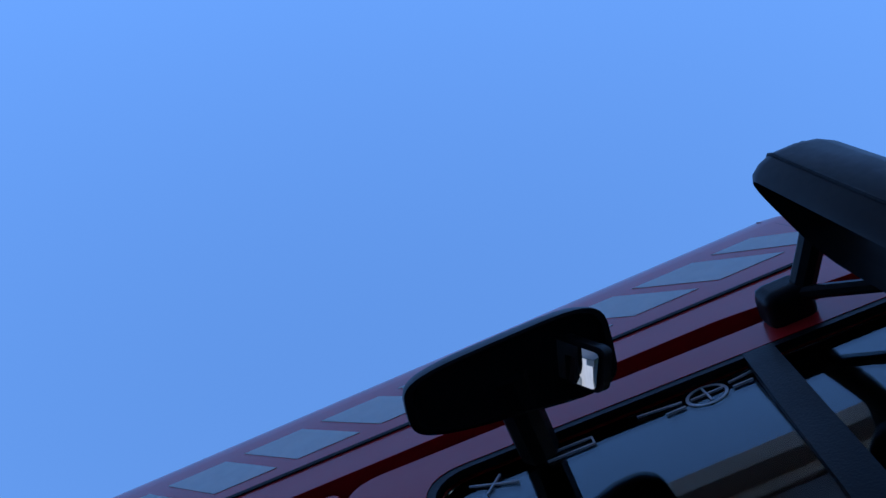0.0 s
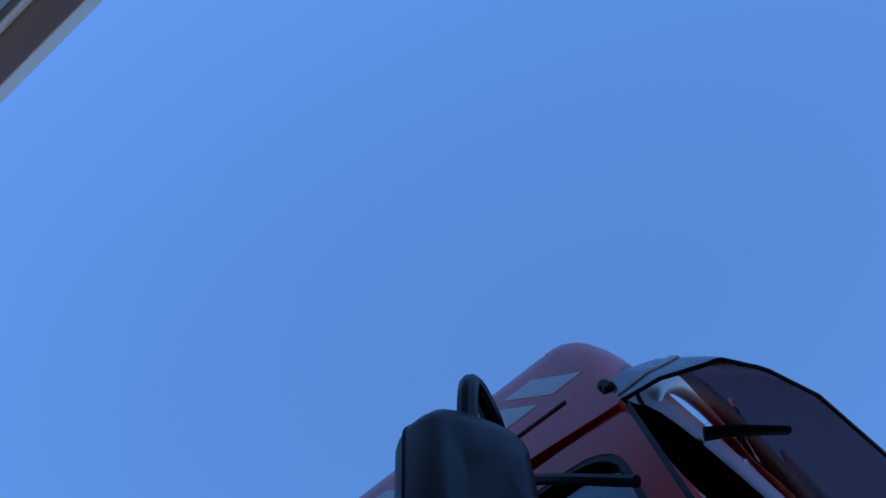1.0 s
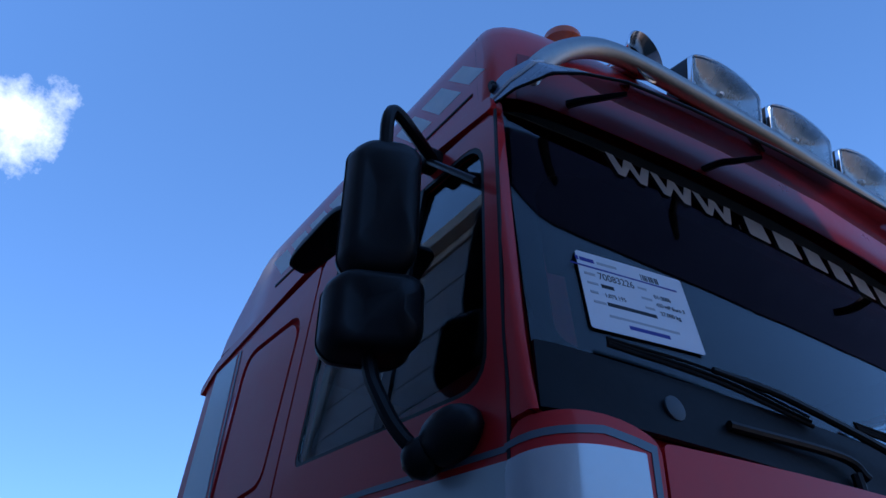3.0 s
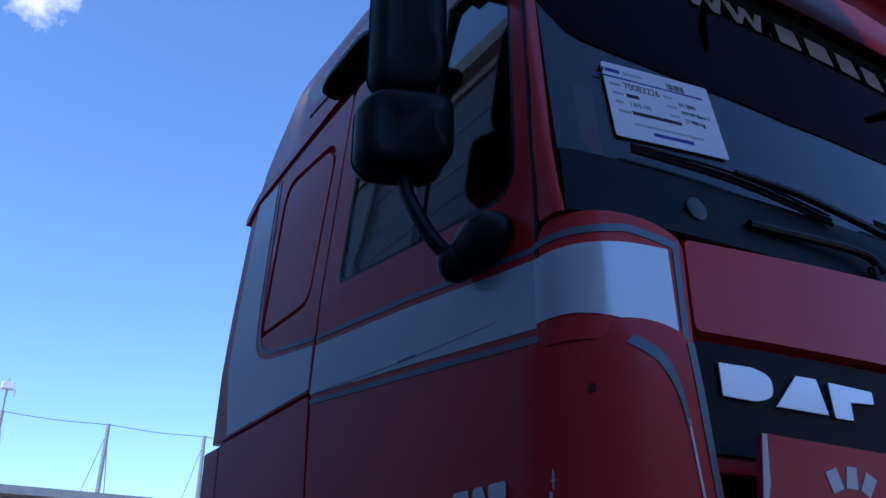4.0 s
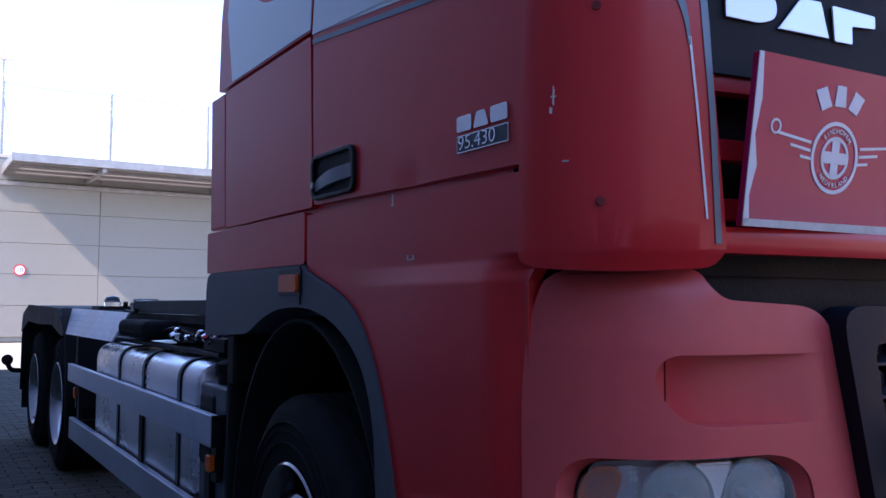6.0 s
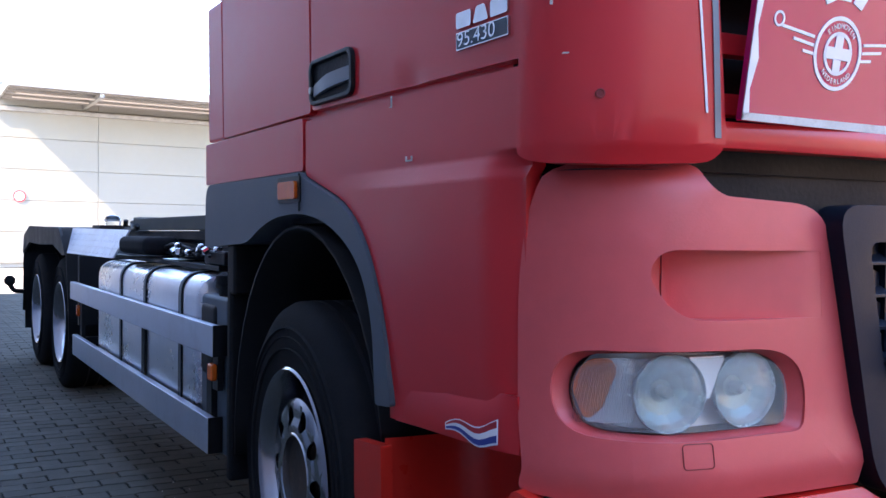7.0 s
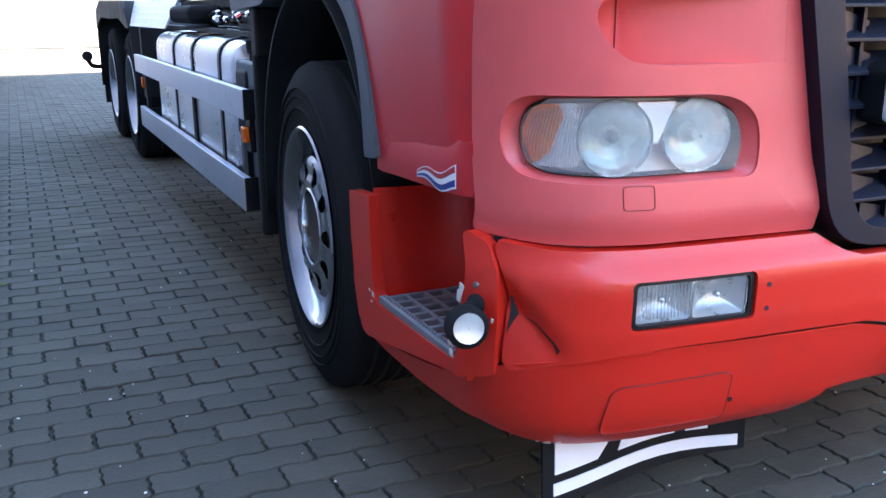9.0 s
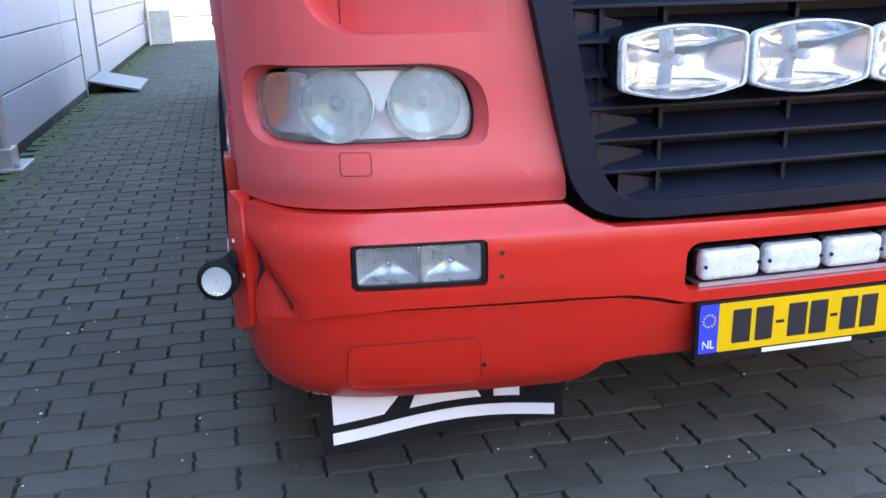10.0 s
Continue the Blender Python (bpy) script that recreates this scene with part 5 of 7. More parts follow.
for m in (1, -1):
    S = lambda o: [(m * u, v) for u, v in o]
    cu = [m * u for u in HU]
    o = rounded([(1.204, 0.703), (1.207, 1.12), (1.170, 1.284), (0.905, 1.282), (0.875, 1.228), (0.655, 1.217), (0.605, 1.17), (0.516, 0.695), (0.80, 0.6975), (1.05, 0.6975)], [0.02, 0.12, 0.07, 0.03, 0.03, 0.05, 0.1, 0.01, 0, 0])
    hp = part("headlamp_panel", sheet(S(o), HL, 0.03, du=cu, dv=[0.72, 0.74, 0.76, 0.8, 0.83, 0.9, 0.96, 1.0, 1.1, 1.15, 1.19, 1.23, 1.25, 1.265, 1.28], holes=[S(grow(HEAD, HC, 1.12, 1.14)), S(SCOOP)]), REDP, truck, "faded red panel round the headlamp", bevel=0.009, segs=3)
    # sloping surround between panel and lamp
    bm = bmesh.new()
    r0 = [bm.verts.new(HL(u, v, 0.004)) for u, v in S(grow(HEAD, HC, 1.125, 1.15))]
    r1 = [bm.verts.new(HL(u, v, 0.030)) for u, v in S(grow(HEAD, HC, 1.01, 1.02))]
    for i in range(len(r0)):
        bm.faces.new((r0[i - 1], r0[i], r1[i], r1[i - 1]))
    part("lamp_surround", bm, REDP, hp)
    bm = bmesh.new()
    r1 = [bm.verts.new(HL(u, v, 0.026)) for u, v in S(grow(HEAD, HC, 1.012, 1.025))]
    r2 = [bm.verts.new(HL(u, v, 0.075)) for u, v in S(grow(HEAD, HC, 1.0, 1.0))]
    for i in range(len(r1)):
        bm.faces.new((r1[i - 1], r1[i], r2[i], r2[i - 1]))
    part("lamp_gap", bm, DARK, hp)
    # scoop floor: deep at its rounded end, running out towards the grille
    part("scoop", sheet(S(grow(SCOOP, (0.9, 1.07), 1.02, 1.04)), lambda u, v, d: HL(u, v, d + 0.0005 + 0.078 * min(1, max(0, (abs(u) - 0.66) / 0.27)) ** 1.1), 0.006, du=[m * u for u in steps(.641, .985, 15)], dv=[1.03, 1.06, 1.1]), REDP, hp)
    fl_ = lambda u: 0.0005 + 0.078 * min(1, max(0, (abs(u) - 0.66) / 0.27)) ** 1.1
    bm = bmesh.new()
    q0 = [bm.verts.new(HL(u, v, 0.003)) for u, v in S(grow(SCOOP, (0.9, 1.07), 1.012, 1.03))]
    q1 = [bm.verts.new(HL(u, v, fl_(u) + 0.004)) for u, v in S(grow(SCOOP, (0.9, 1.07), 1.0, 1.0))]
    for i in range(len(q0)):
        bm.faces.new((q0[i - 1], q0[i], q1[i], q1[i - 1]))
    part("scoop_wall", bm, REDP, hp)
    part("scoop_joint", tube([HL(m * 0.935, v, 0.0775) for v in (1.03, 1.06, 1.125)], 0.0014, 5, per=1), SEAM, hp)
    part("cap_joint", tube([HL(u, v, -0.0002) for u, v in S(rrect(0.881, 0.764, 0.932, 0.806, 0.006, 3) + [(0.932, 0.80)])], 0.0010, 5, per=1), SEAM, hp)
    # headlamp: silvered housing, two deep bowls, fluted amber corner, hazed lens
    lp = part("headlamp", sheet(S(grow(HEAD, HC, 1.0, 1.0)), lambda u, v, d: HL(u, v, d + 0.070), 0.01, du=cu), LAMPS, truck, "hazed twin headlamp with amber corner")
    for u, r, dd in ((0.780, 0.067, 0.040), (0.939, 0.068, 0.036)):
        c = HL(m * u, 0.886, dd)
        mm = Matrix.Translation(c) @ pose(0, 0, 0, 90, 0, -m * (10 if u < 0.9 else 18))
        part("bowl", lathe([(r, 0.010), (r * 0.97, 0.0), (r * 0.85, -0.010), (r * 0.62, -0.020), (r * 0.30, -0.026)], 14, m=mm, cap=False), BOWL, lp, "faceted silvered reflector bowl", smooth=4)
        part("bowl_rim", lathe([(r - 0.001, 0.008), (r + 0.0005, 0.010), (r + 0.0015, 0.005)], 40, m=mm, cap=False), BOWL, lp)
        part("bulb", lathe([(0.010, -0.026), (0.011, -0.006), (0.008, 0.002), (0.002, 0.004)], 16, m=mm), FROST, lp, "pale bulb cap")
        part("inner_lens", lathe([(r * 0.96, 0.006), (r * 0.80, 0.012), (r * 0.50, 0.018), (r * 0.20, 0.021), (0.002, 0.0215), (0.002, 0.0185), (r * 0.20, 0.018), (r * 0.50, 0.015), (r * 0.80, 0.009), (r * 0.96, 0.003)], 32, m=mm, cap=False), CLOUD, lp, "milky domed inner lens")
    part("lamp_divider", sheet(S([(0.858, 0.874), (0.866, 0.874), (0.900, 0.948), (0.826, 0.948)]), lambda u, v, d: HL(u, v, d + 0.034), 0.02), LAMPS, lp)
    part("amber_corner", sheet(S(rounded([(1.120, 0.890), (1.098, 0.944), (1.046, 0.946), (1.034, 0.925), (1.050, 0.892), (1.060, 0.862), (1.092, 0.834)], [0.02, 0.03, 0.01, 0.02, 0.02, 0.01, 0.02])), lambda u, v, d: HL(u, v, d + 0.026), 0.006, du=cu), AMBERC, lp, "amber turn lamp")
    part("corner_reflector", sheet(S(rounded([(1.075, 0.944), (1.012, 0.946), (0.992, 0.90), (1.000, 0.834), (1.10, 0.832), (1.090, 0.875)], 0.012)), lambda u, v, d: HL(u, v, d + 0.040), 0.006, du=cu), BOWL, lp, "silvered corner reflector")
    for k in range(17):
        u = 1.008 + k * 0.0064
        part("lens_flute", tube([HL(m * (u + 0.004), 0.828 + 0.0005 * k, 0.019), HL(m * (u - 0.004), 0.886, 0.017), HL(m * (u - 0.016), 0.945 - 0.00006 * k * k, 0.019)], 0.0019, 5, per=3), LENS, lp)
    lens = part("lens", sheet(S(grow(HEAD, HC, 0.97, 0.94)), lambda u, v, d: HL(u, v, d + 0.012), 0.003, du=cu, dv=[0.86, 0.9, 0.93]), HAZED, lp, "slightly hazed clear lens", bevel=0.001)
    lens.visible_shadow = False

# bumper: upper beam and lower lip
BP = Plan([(0.45, 0.006), (0.50, 0.002), (0.54, -0.004), (0.62, -0.006), (0.640, -0.003), (0.655, 0.006), (0.672, 0.022), (0.69, 0.030), (0.72, 0.038), (0.78, 0.04)], 0.082, [(0.45, 1.14), (0.78, 1.138)], 0.25, 0.31, 0.36, 0.03)
BXA = 1.14 - 0.25
BU = steps(0, BXA, 12) + [BXA + 0.36 * i / 12 for i in range(1, 14)]
both = lambda us: [s * u for s in (1, -1) for u in us if u]
half = [(0.0, 0.478), (0.28, 0.478), (0.34, 0.494), (0.40, 0.505), (0.53, 0.509), (0.86, 0.509), (0.95, 0.501), (1.05, 0.481), (1.148, 0.455), (1.160, 0.470), (1.168, 0.56), (1.167, 0.686), (1.156, 0.699), (1.05, 0.692), (0.80, 0.690), (0.522, 0.690), (0.470, 0.656), (0.43, 0.645), (0.0, 0.640)]
full = half + [(-u, v) for u, v in half[-2:0:-1]]
fog = rrect(0.682, 0.548, 0.93, 0.64, 0.012)
slot = rrect(-0.29, 0.502, 0.29, 0.604, 0.03)
def crumple(u, v, d):
    """The bumper's face, pushed in at the passenger corner under a sharp slanting fold."""
    k = 0.0
    if u > 1.02 and v < 0.64:
        fold = 0.585 - 0.75 * (1.155 - u)
        k = 0.020 * max(0, 1 - abs(v - fold) / 0.05) * min(1, (u - 1.02) / 0.08) + 0.010 * max(0, 1 - abs(v - fold + 0.05) / 0.06) * min(1, (u - 1.02) / 0.12)
    return BP(u, v, d + k)


bumper = part("bumper", sheet(full, crumple, 0.035, du=both(BU) + steps(1.03, 1.155, 9), dv=steps(0.48, 0.64, 13) + [0.65, 0.66, 0.67, 0.68], holes=[fog, [(-u, v) for u, v in fog], slot]), REDB, truck, "red painted steel bumper with scrapes", bevel=0.011, segs=3)
LW = Plan([(0.24, 0.165), (0.275, 0.108), (0.30, 0.080), (0.325, 0.055), (0.36, 0.042), (0.42, 0.026), (0.50, 0.010)], 0.085, [(0.24, 1.10), (0.36, 1.13), (0.5, 1.145)], 0.27, 0.31, 0.36, 0.012)
LXA = 1.10 - 0.27
half = [(0.0, 0.352), (0.33, 0.352), (0.37, 0.350), (0.415, 0.343), (0.468, 0.288), (0.50, 0.280), (0.92, 0.272), (0.99, 0.279), (1.06, 0.296), (1.13, 0.308), (1.26, 0.290), (1.40, 0.277), (1.60, 0.277), (1.69, 0.286), (1.685, 0.298), (1.49, 0.328), (1.295, 0.372), (1.19, 0.406), (1.12, 0.447), (1.05, 0.474), (0.95, 0.494), (0.86, 0.5025), (0.40, 0.498), (0.34, 0.487), (0.28, 0.471), (0.0, 0.471)]
lip = part("bumper_lip", sheet(half + [(-u, v) for u, v in half[-2:0:-1]], LW, 0.03, du=both(steps(0, LXA, 10) + [LXA + 0.03 * i for i in range(1, 14)] + [1.3, 1.4, 1.5, 1.6]), dv=[0.29, 0.31, 0.33, 0.36, 0.39, 0.42, 0.46]), REDB, truck, "red lower bumper lip with a tow cover", bevel=0.010, segs=3)
for m in (1, -1):
    S = lambda o: [(m * u, v) for u, v in o]
    cv = rounded([(0.662, 0.322), (0.661, 0.433), (0.887, 0.428), (0.904, 0.316)], 0.022)
    part("tow_cover", sheet(S(cv), lambda u, v, d: LW(u, v, d - 0.002), 0.006, du=[m * u for u in steps(.7, .9, 5)], dv=[0.36, 0.39, 0.42]), REDB, lip, bevel=0.004)
    ring_ = S(cv + cv[:1])
    part("cover_joint", tube([LW(a[0] + (b[0] - a[0]) * k / 4, a[1] + (b[1] - a[1]) * k / 4, -0.001) for a, b in zip(ring_, ring_[1:]) for k in range(4)] + [LW(*ring_[0], -0.001)], 0.0017, 5, per=1), SEAM, lip)
    part("screw", lathe([(0.005, 0), (0.005, 0.003)], 8, m=Matrix.Translation(LW(m * 0.655, 0.365, 0)) @ pose(0, 0, 0, 90)), DARK, lip)
    for v in (0.612, 0.565):
        part("bolt_hole", lathe([(0.005, -0.001), (0.005, 0.0012)], 10, m=Matrix.Translation(BP(m * 0.656, v, 0)) @ pose(0, 0, 0, 90)), INK, bumper)
    # fog lamp
    FG = lambda u, v, d: BP(u, v, d + 0.006)
    fl = part("fog_lamp", sheet(S(rrect(0.684, 0.55, 0.928, 0.638, 0.01)), FG, 0.05, du=[m * u for u in steps(.7, .92, 5)], holes=[S(rrect(0.694, 0.557, 0.921, 0.632, 0.008))]), BLACK, truck, "rectangular twin fog lamp in a black frame", bevel=0.004)
    for u0, u1 in ((0.694, 0.806), (0.811, 0.921)):
        bm = bmesh.new()
        o = rrect(u0, 0.557, u1, 0.632, 0.008, 3)
        c = ((u0 + u1) / 2, 0.595)
        rr_ = [[bm.verts.new(BP(m * (c[0] + (u - c[0]) * s), c[1] + (v - c[1]) * s, dd)) for u, v in o] for s, dd in ((1.0, 0.018), (0.8, 0.036), (0.45, 0.046), (0.12, 0.05))]
        for a, b in zip(rr_, rr_[1:]):
            for i in range(len(a)):
                bm.faces.new((a[i - 1], a[i], b[i], b[i - 1]))
        bm.faces.new(rr_[-1])
        part("reflector", bm, FOGREF, fl, "dull silvered reflector")
        part("bulb", lathe([(0.006, 0.0), (0.006, 0.010), (0.002, 0.014)], 12, m=Matrix.Translation(BP(m * c[0], 0.595, 0.034)) @ pose(0, 0, 0, 90)), CHROME, fl)
    part("fog_divider", sheet(S(rrect(0.807, 0.562, 0.813, 0.628, 0.001)), lambda u, v, d: BP(u, v, d + 0.014), 0.02), REFL, fl)
    part("lens", sheet(S(rrect(0.694, 0.557, 0.921, 0.632, 0.008)), lambda u, v, d: BP(u, v, d + 0.011), 0.004, du=[m * u for u in steps(.72, .9, 4)]), HAZED, fl)
    for k in range(14):
        u = 0.815 + k * 0.0072
        part("lens_flute", tube([BP(m * u, 0.565, 0.017), BP(m * u, 0.626, 0.017)], 0.0016, 4, per=1), LENS, fl)
    # marker lamp on a rubber stalk at the bumper's end, and the bumper's end joint
    end = [BP(m * (BXA + 0.288), v, -0.001) for v in steps(0.515, 0.735, 6)]
    part("lip_joint", tube([LW(m * u, lerp(u, [(0.28, 0.4745), (0.34, 0.4905), (0.40, 0.5015), (0.86, 0.5055), (0.95, 0.4975), (1.05, 0.4775), (1.12, 0.4505), (1.19, 0.4095), (1.295, 0.3755), (1.49, 0.3315), (1.68, 0.302)]), 0.006) for u in steps(1.68, 0.30, 60)], 0.0024, 5, per=1), DARK, lip)
    PS = lambda u, v, d: BP(u, v, d - 0.006 - 0.012 * max(0, (abs(u) - 1.166) / 0.1))
    post = part("step_post", sheet(S(rounded([(1.172, 0.440), (1.174, 0.692), (1.226, 0.711), (1.248, 0.600), (1.268, 0.405)], [0.008, 0.014, 0.018, 0.02, 0.008])), PS, 0.045, du=[m * u for u in steps(1.18, 1.27, 8)], dv=[0.5, 0.55, 0.6, 0.65]), REDB, truck, "red post in front of the step", bevel=0.010, segs=3)
    part("post_seam", sheet(S([(1.150, 0.450), (1.150, 0.70), (1.180, 0.70), (1.180, 0.450)]), lambda u, v, d: BP(u, v, d + 0.016), 0.01), DARK, post)
    aim = Matrix.Rotation(radians(-m * 78), 4, "Z") @ pose(0, 0, 0, 90)
    part("screw", lathe([(0.0065, -0.002), (0.0065, 0.003), (0.003, 0.0045)], 12, m=Matrix.Translation(PS(m * 1.218, 0.612, 0)) @ aim), STEEL, post, "steel screw")
    part("stalk_grommet", lathe([(0.020, -0.002), (0.020, 0.008), (0.012, 0.016)], 16, m=Matrix.Translation(PS(m * 1.216, 0.575, 0)) @ aim), RUBBER, post, "black rubber grommet")
    st = part("marker_stalk", tube([PS(m * 1.216, 0.575, 0), PS(m * 1.216, 0.570, -0.03), (-m * 1.176, 0.262, 0.548)], lambda t: 0.013 - 0.004 * t, 10), RUBBER, truck, "black rubber stalk")
    for q, w, k in ((1.250, 0.585, 0.016), (1.256, 0.565, 0.020), (1.182, 0.545, 0.008)):
        part("paint_chip", sheet(S([(q, w), (q + k * 0.5, w + k * 0.2), (q + k * 0.4, w + k * 1.3), (q - k * 0.3, w + k)]), lambda a_, b_, d: PS(a_, b_, d - 0.0012), 0.003), WORN, post, "pale paint chip")
    mk_ = pose(-m * 1.180, 0.235, 0.545, 84, 0, -m * 12) @ Matrix.Scale(1.02, 4)
    ml = part("marker_lamp", lathe([(0.030, -0.035), (0.038, -0.02), (0.040, 0.006), (0.030, 0.014)], 24, m=mk_), RUBBER, truck, "round white marker lamp in a rubber cup")
    part("lens", lathe([(0.029, 0.012), (0.029, 0.018), (0.020, 0.024), (0.003, 0.026)], 24, m=mk_), LENS, ml, "clear white lens")
    part("reflector", lathe([(0.028, 0.0148), (0.022, 0.0145), (0.008, 0.0145), (0.001, 0.0143)], 20, m=mk_, cap=False), BOWL, ml)
# torn hole at the bumper's corner, and a scuffed fold whose shade is painted
part("torn_hole", sheet([(1.159, 0.600), (1.142, 0.566), (1.152, 0.550), (1.160, 0.528)], lambda u, v, d: crumple(u, v, d - 0.002), 0.003, du=[1.14, 1.15], dv=[0.55, 0.57]), INK, bumper, "dark torn hole")
part("scuff", sheet([(1.132, 0.563), (1.10, 0.549), (1.064, 0.522), (1.052, 0.500), (1.047, 0.510), (1.062, 0.527), (1.10, 0.553)], lambda u, v, d: crumple(u, v, d - 0.002), 0.003, du=steps(1.06, 1.13, 7), dv=steps(.51, .55, 4)), FOLD_SHADE, bumper, "scuffed fold with its shade painted dark")
for u, v, a in ((0.965, 0.272, 0.016), (0.948, 0.276, 0.012), (0.99, 0.278, 0.007)):
    part("paint_chip", sheet([(u, v), (u + a, v + 0.002), (u + a * .8, v + a * .7), (u + a * .2, v + a * .6)], lambda q, w, d: LW(q, w, d - 0.0015), 0.003), WORN, lip, "pale paint chip")

# row of frosted strobes in the slot
sb = part("strobe_bracket", sheet(rrect(-0.25, 0.503, 0.25, 0.512, 0.002), lambda u, v, d: Vector((-u, 0.02 + d * 1.0, v)), 0.06), ALU, truck, "aluminium strobe bracket")
part("slot_back", boxes(((-0.33, 0.075, 0.48), (0.33, 0.085, 0.63))), DARK, truck)
for k in range(4):
    x = -0.193 + k * 0.1395
    s_ = part("strobe_lamp", boxes(((x - 0.066, 0.03, 0.520), (x + 0.066, 0.065, 0.585))), BLACK, truck, "small frosted strobe lamp", bevel=0.01)
    part("lens", boxes(((x - 0.064, -0.004, 0.522), (x + 0.064, 0.032, 0.583))), FROST, s_, bevel=0.013, segs=3)
    part("reflector", boxes(((x - 0.05, 0.024, 0.528), (x + 0.05, 0.0285, 0.577))), REFL, s_)
    for sx_ in (-1, 1):
        part("screw", lathe([(0.004, 0), (0.004, 0.003)], 8, m=pose(x + sx_ * 0.058, -0.004, 0.553, 90)), DARK, s_)

# number plate, its digits as bars
pl = part("number_plate", sheet(rrect(-0.262, 0.352, 0.262, 0.476, 0.004), lambda u, v, d: Vector((-u, -0.002 + d, v)), 0.012), BLACK, truck, "yellow number plate in a black holder", bevel=0.003)
P0 = lambda u, v, d: Vector((-u, -0.004 + d, v))
part("plate_face", sheet(rrect(-0.256, 0.368, 0.214, 0.472, 0.004), P0, 0.003), YELLOW, pl, "yellow face")
part("plate_band", sheet(rrect(0.214, 0.368, 0.256, 0.472, 0.004), P0, 0.003), PBLUE, pl, "blue band")
words("NL", 0.026, pose(-0.235, -0.0046, 0.378, 90), WHITE, pl, "country_letters", align="CENTER", extrude=0.0004, narrow=0.85)
for i in range(12):
    a = 2 * math.pi * i / 12
    part("star", lathe([(0.0022, 0), (0.0022, 0.0008)], 5, m=pose(-0.235 + 0.013 * math.cos(a), -0.0042, 0.438 + 0.013 * math.sin(a), 90)), YELLOW, pl)
for u0, u1 in ((0.182, 0.142), (0.130, 0.092), (0.056, 0.014), (0.006, -0.034), (-0.066, -0.104), (-0.114, -0.152)):
    part("plate_bar", sheet(rrect(u1, 0.384, u0, 0.456, 0.002), lambda u, v, d: Vector((-u, -0.0052 + d, v)), 0.002), INK, pl, "dark bar")
for u0, u1 in ((0.084, 0.066), (-0.042, -0.058)):
    part("plate_dash", sheet(rrect(u1, 0.417, u0, 0.423, 0.001), lambda u, v, d: Vector((-u, -0.0052 + d, v)), 0.002), INK, pl)
part("holder_bar", sheet(rrect(-0.10, 0.355, 0.11, 0.364, 0.001), lambda u, v, d: Vector((-u, -0.0035 + d, v)), 0.002), WHITE, pl, "white bar of lettering")

# black mud flaps under the bumper with white blocks
for m in (1, -1):
    FP = lambda u, v, d: Vector((-m * u, 0.262 + 0.02 * math.sin(9 * (u - 0.45)) + 0.05 * (v - 0.13) + d, v))
    fp = part("mud_flap", sheet(rrect(0.44, 0.118, 1.0, 0.33, 0.006), FP, 0.006, du=steps(.46, .98, 9)), RUBBER, truck, "black mud flap with white blocks")
    FQ = lambda u, v, d: FP(u, v + 0.014 * math.sin(5.5 * (u - 0.5)) - 0.006, d - 0.002)
    part("flap_stripe", sheet([(0.46, 0.138), (0.975, 0.138), (0.975, 0.165), (0.46, 0.165)], FQ, 0.003, du=steps(.5, .95, 8)), WHITE, fp)
    for o in ([(0.972, 0.185), (0.972, 0.28), (0.87, 0.28), (0.825, 0.22), (0.86, 0.185)], [(0.80, 0.185), (0.755, 0.28), (0.685, 0.28), (0.63, 0.185)], [(0.60, 0.185), (0.60, 0.28), (0.46, 0.28), (0.46, 0.228), (0.54, 0.222), (0.54, 0.185)]):
        part("flap_block", sheet(o, FQ, 0.003, du=steps(.5, .95, 8)), WHITE, fp)

# radiator grille
GR = Plan([(0.6, 0.016), (1.3, 0.016)], 0.05, [(0.6, 1.1), (1.3, 1.1)], 0.2, 0.2, 0.3)
go = rounded([(-0.632, 1.218), (0.632, 1.218), (0.516, 0.705), (0.43, 0.655), (-0.43, 0.655), (-0.516, 0.705)], [0.06, 0.06, 0.08, 0.1, 0.1, 0.08])
gi = rounded([(-0.545, 1.15), (0.545, 1.15), (0.462, 0.745), (0.41, 0.69), (-0.41, 0.69), (-0.462, 0.745)], [0.03, 0.03, 0.05, 0.05, 0.05, 0.05])
gr = part("grille", sheet(go, GR, 0.06, du=steps(-.6, .6, 12), dv=[0.8, 1.0], holes=[gi]), GRILLE, truck, "dark radiator grille with louvres", bevel=0.016, segs=3)
for k in range(8):
    z = 0.690 + k * 0.0605
    hw = lerp(z, [(0.69, 0.42), (0.745, 0.463), (1.15, 0.545)])
    part("louvre", sheet([(-hw, 0.0), (hw, 0.0), (hw, 1.0), (-hw, 1.0)], lambda u, q, d, z=z: GR(u, z + 0.036 * q - d, 0.010 + 0.058 * q), 0.007, du=steps(-.5, .5, 8)), GRILLE, gr, bevel=0.002)
    for sg in (1, -1):
        part("louvre_end", sheet([(sg * hw, z), (sg * hw, z + 0.052), (sg * (hw - 0.10), z + 0.03), (sg * (hw - 0.10), z)], lambda u, v, d: GR(u, v, d + 0.02 + 0.25 * abs(abs(u) - hw)), 0.005), GRILLE, gr)
for x in (-0.335, -0.063, 0.21, 0.46, -0.46):
    part("divider", boxes(((x - 0.004, 0.05, 0.70), (x + 0.004, 0.075, 1.15))), GRILLE, gr)
part("grille_back", sheet(gi, lambda u, v, d: GR(u, v, d + 0.070), 0.01), MATT, gr)
for x in (-0.326, -0.073, 0.180):
    oblong_lamp(truck, None, 0.250, 0.132, m=pose(x, 0.004 + 0.05 * x * x - 0.028, 0.952), ring=FROST, name="driving_lamp", label="clear driving lamp with a bright rim on the grille")
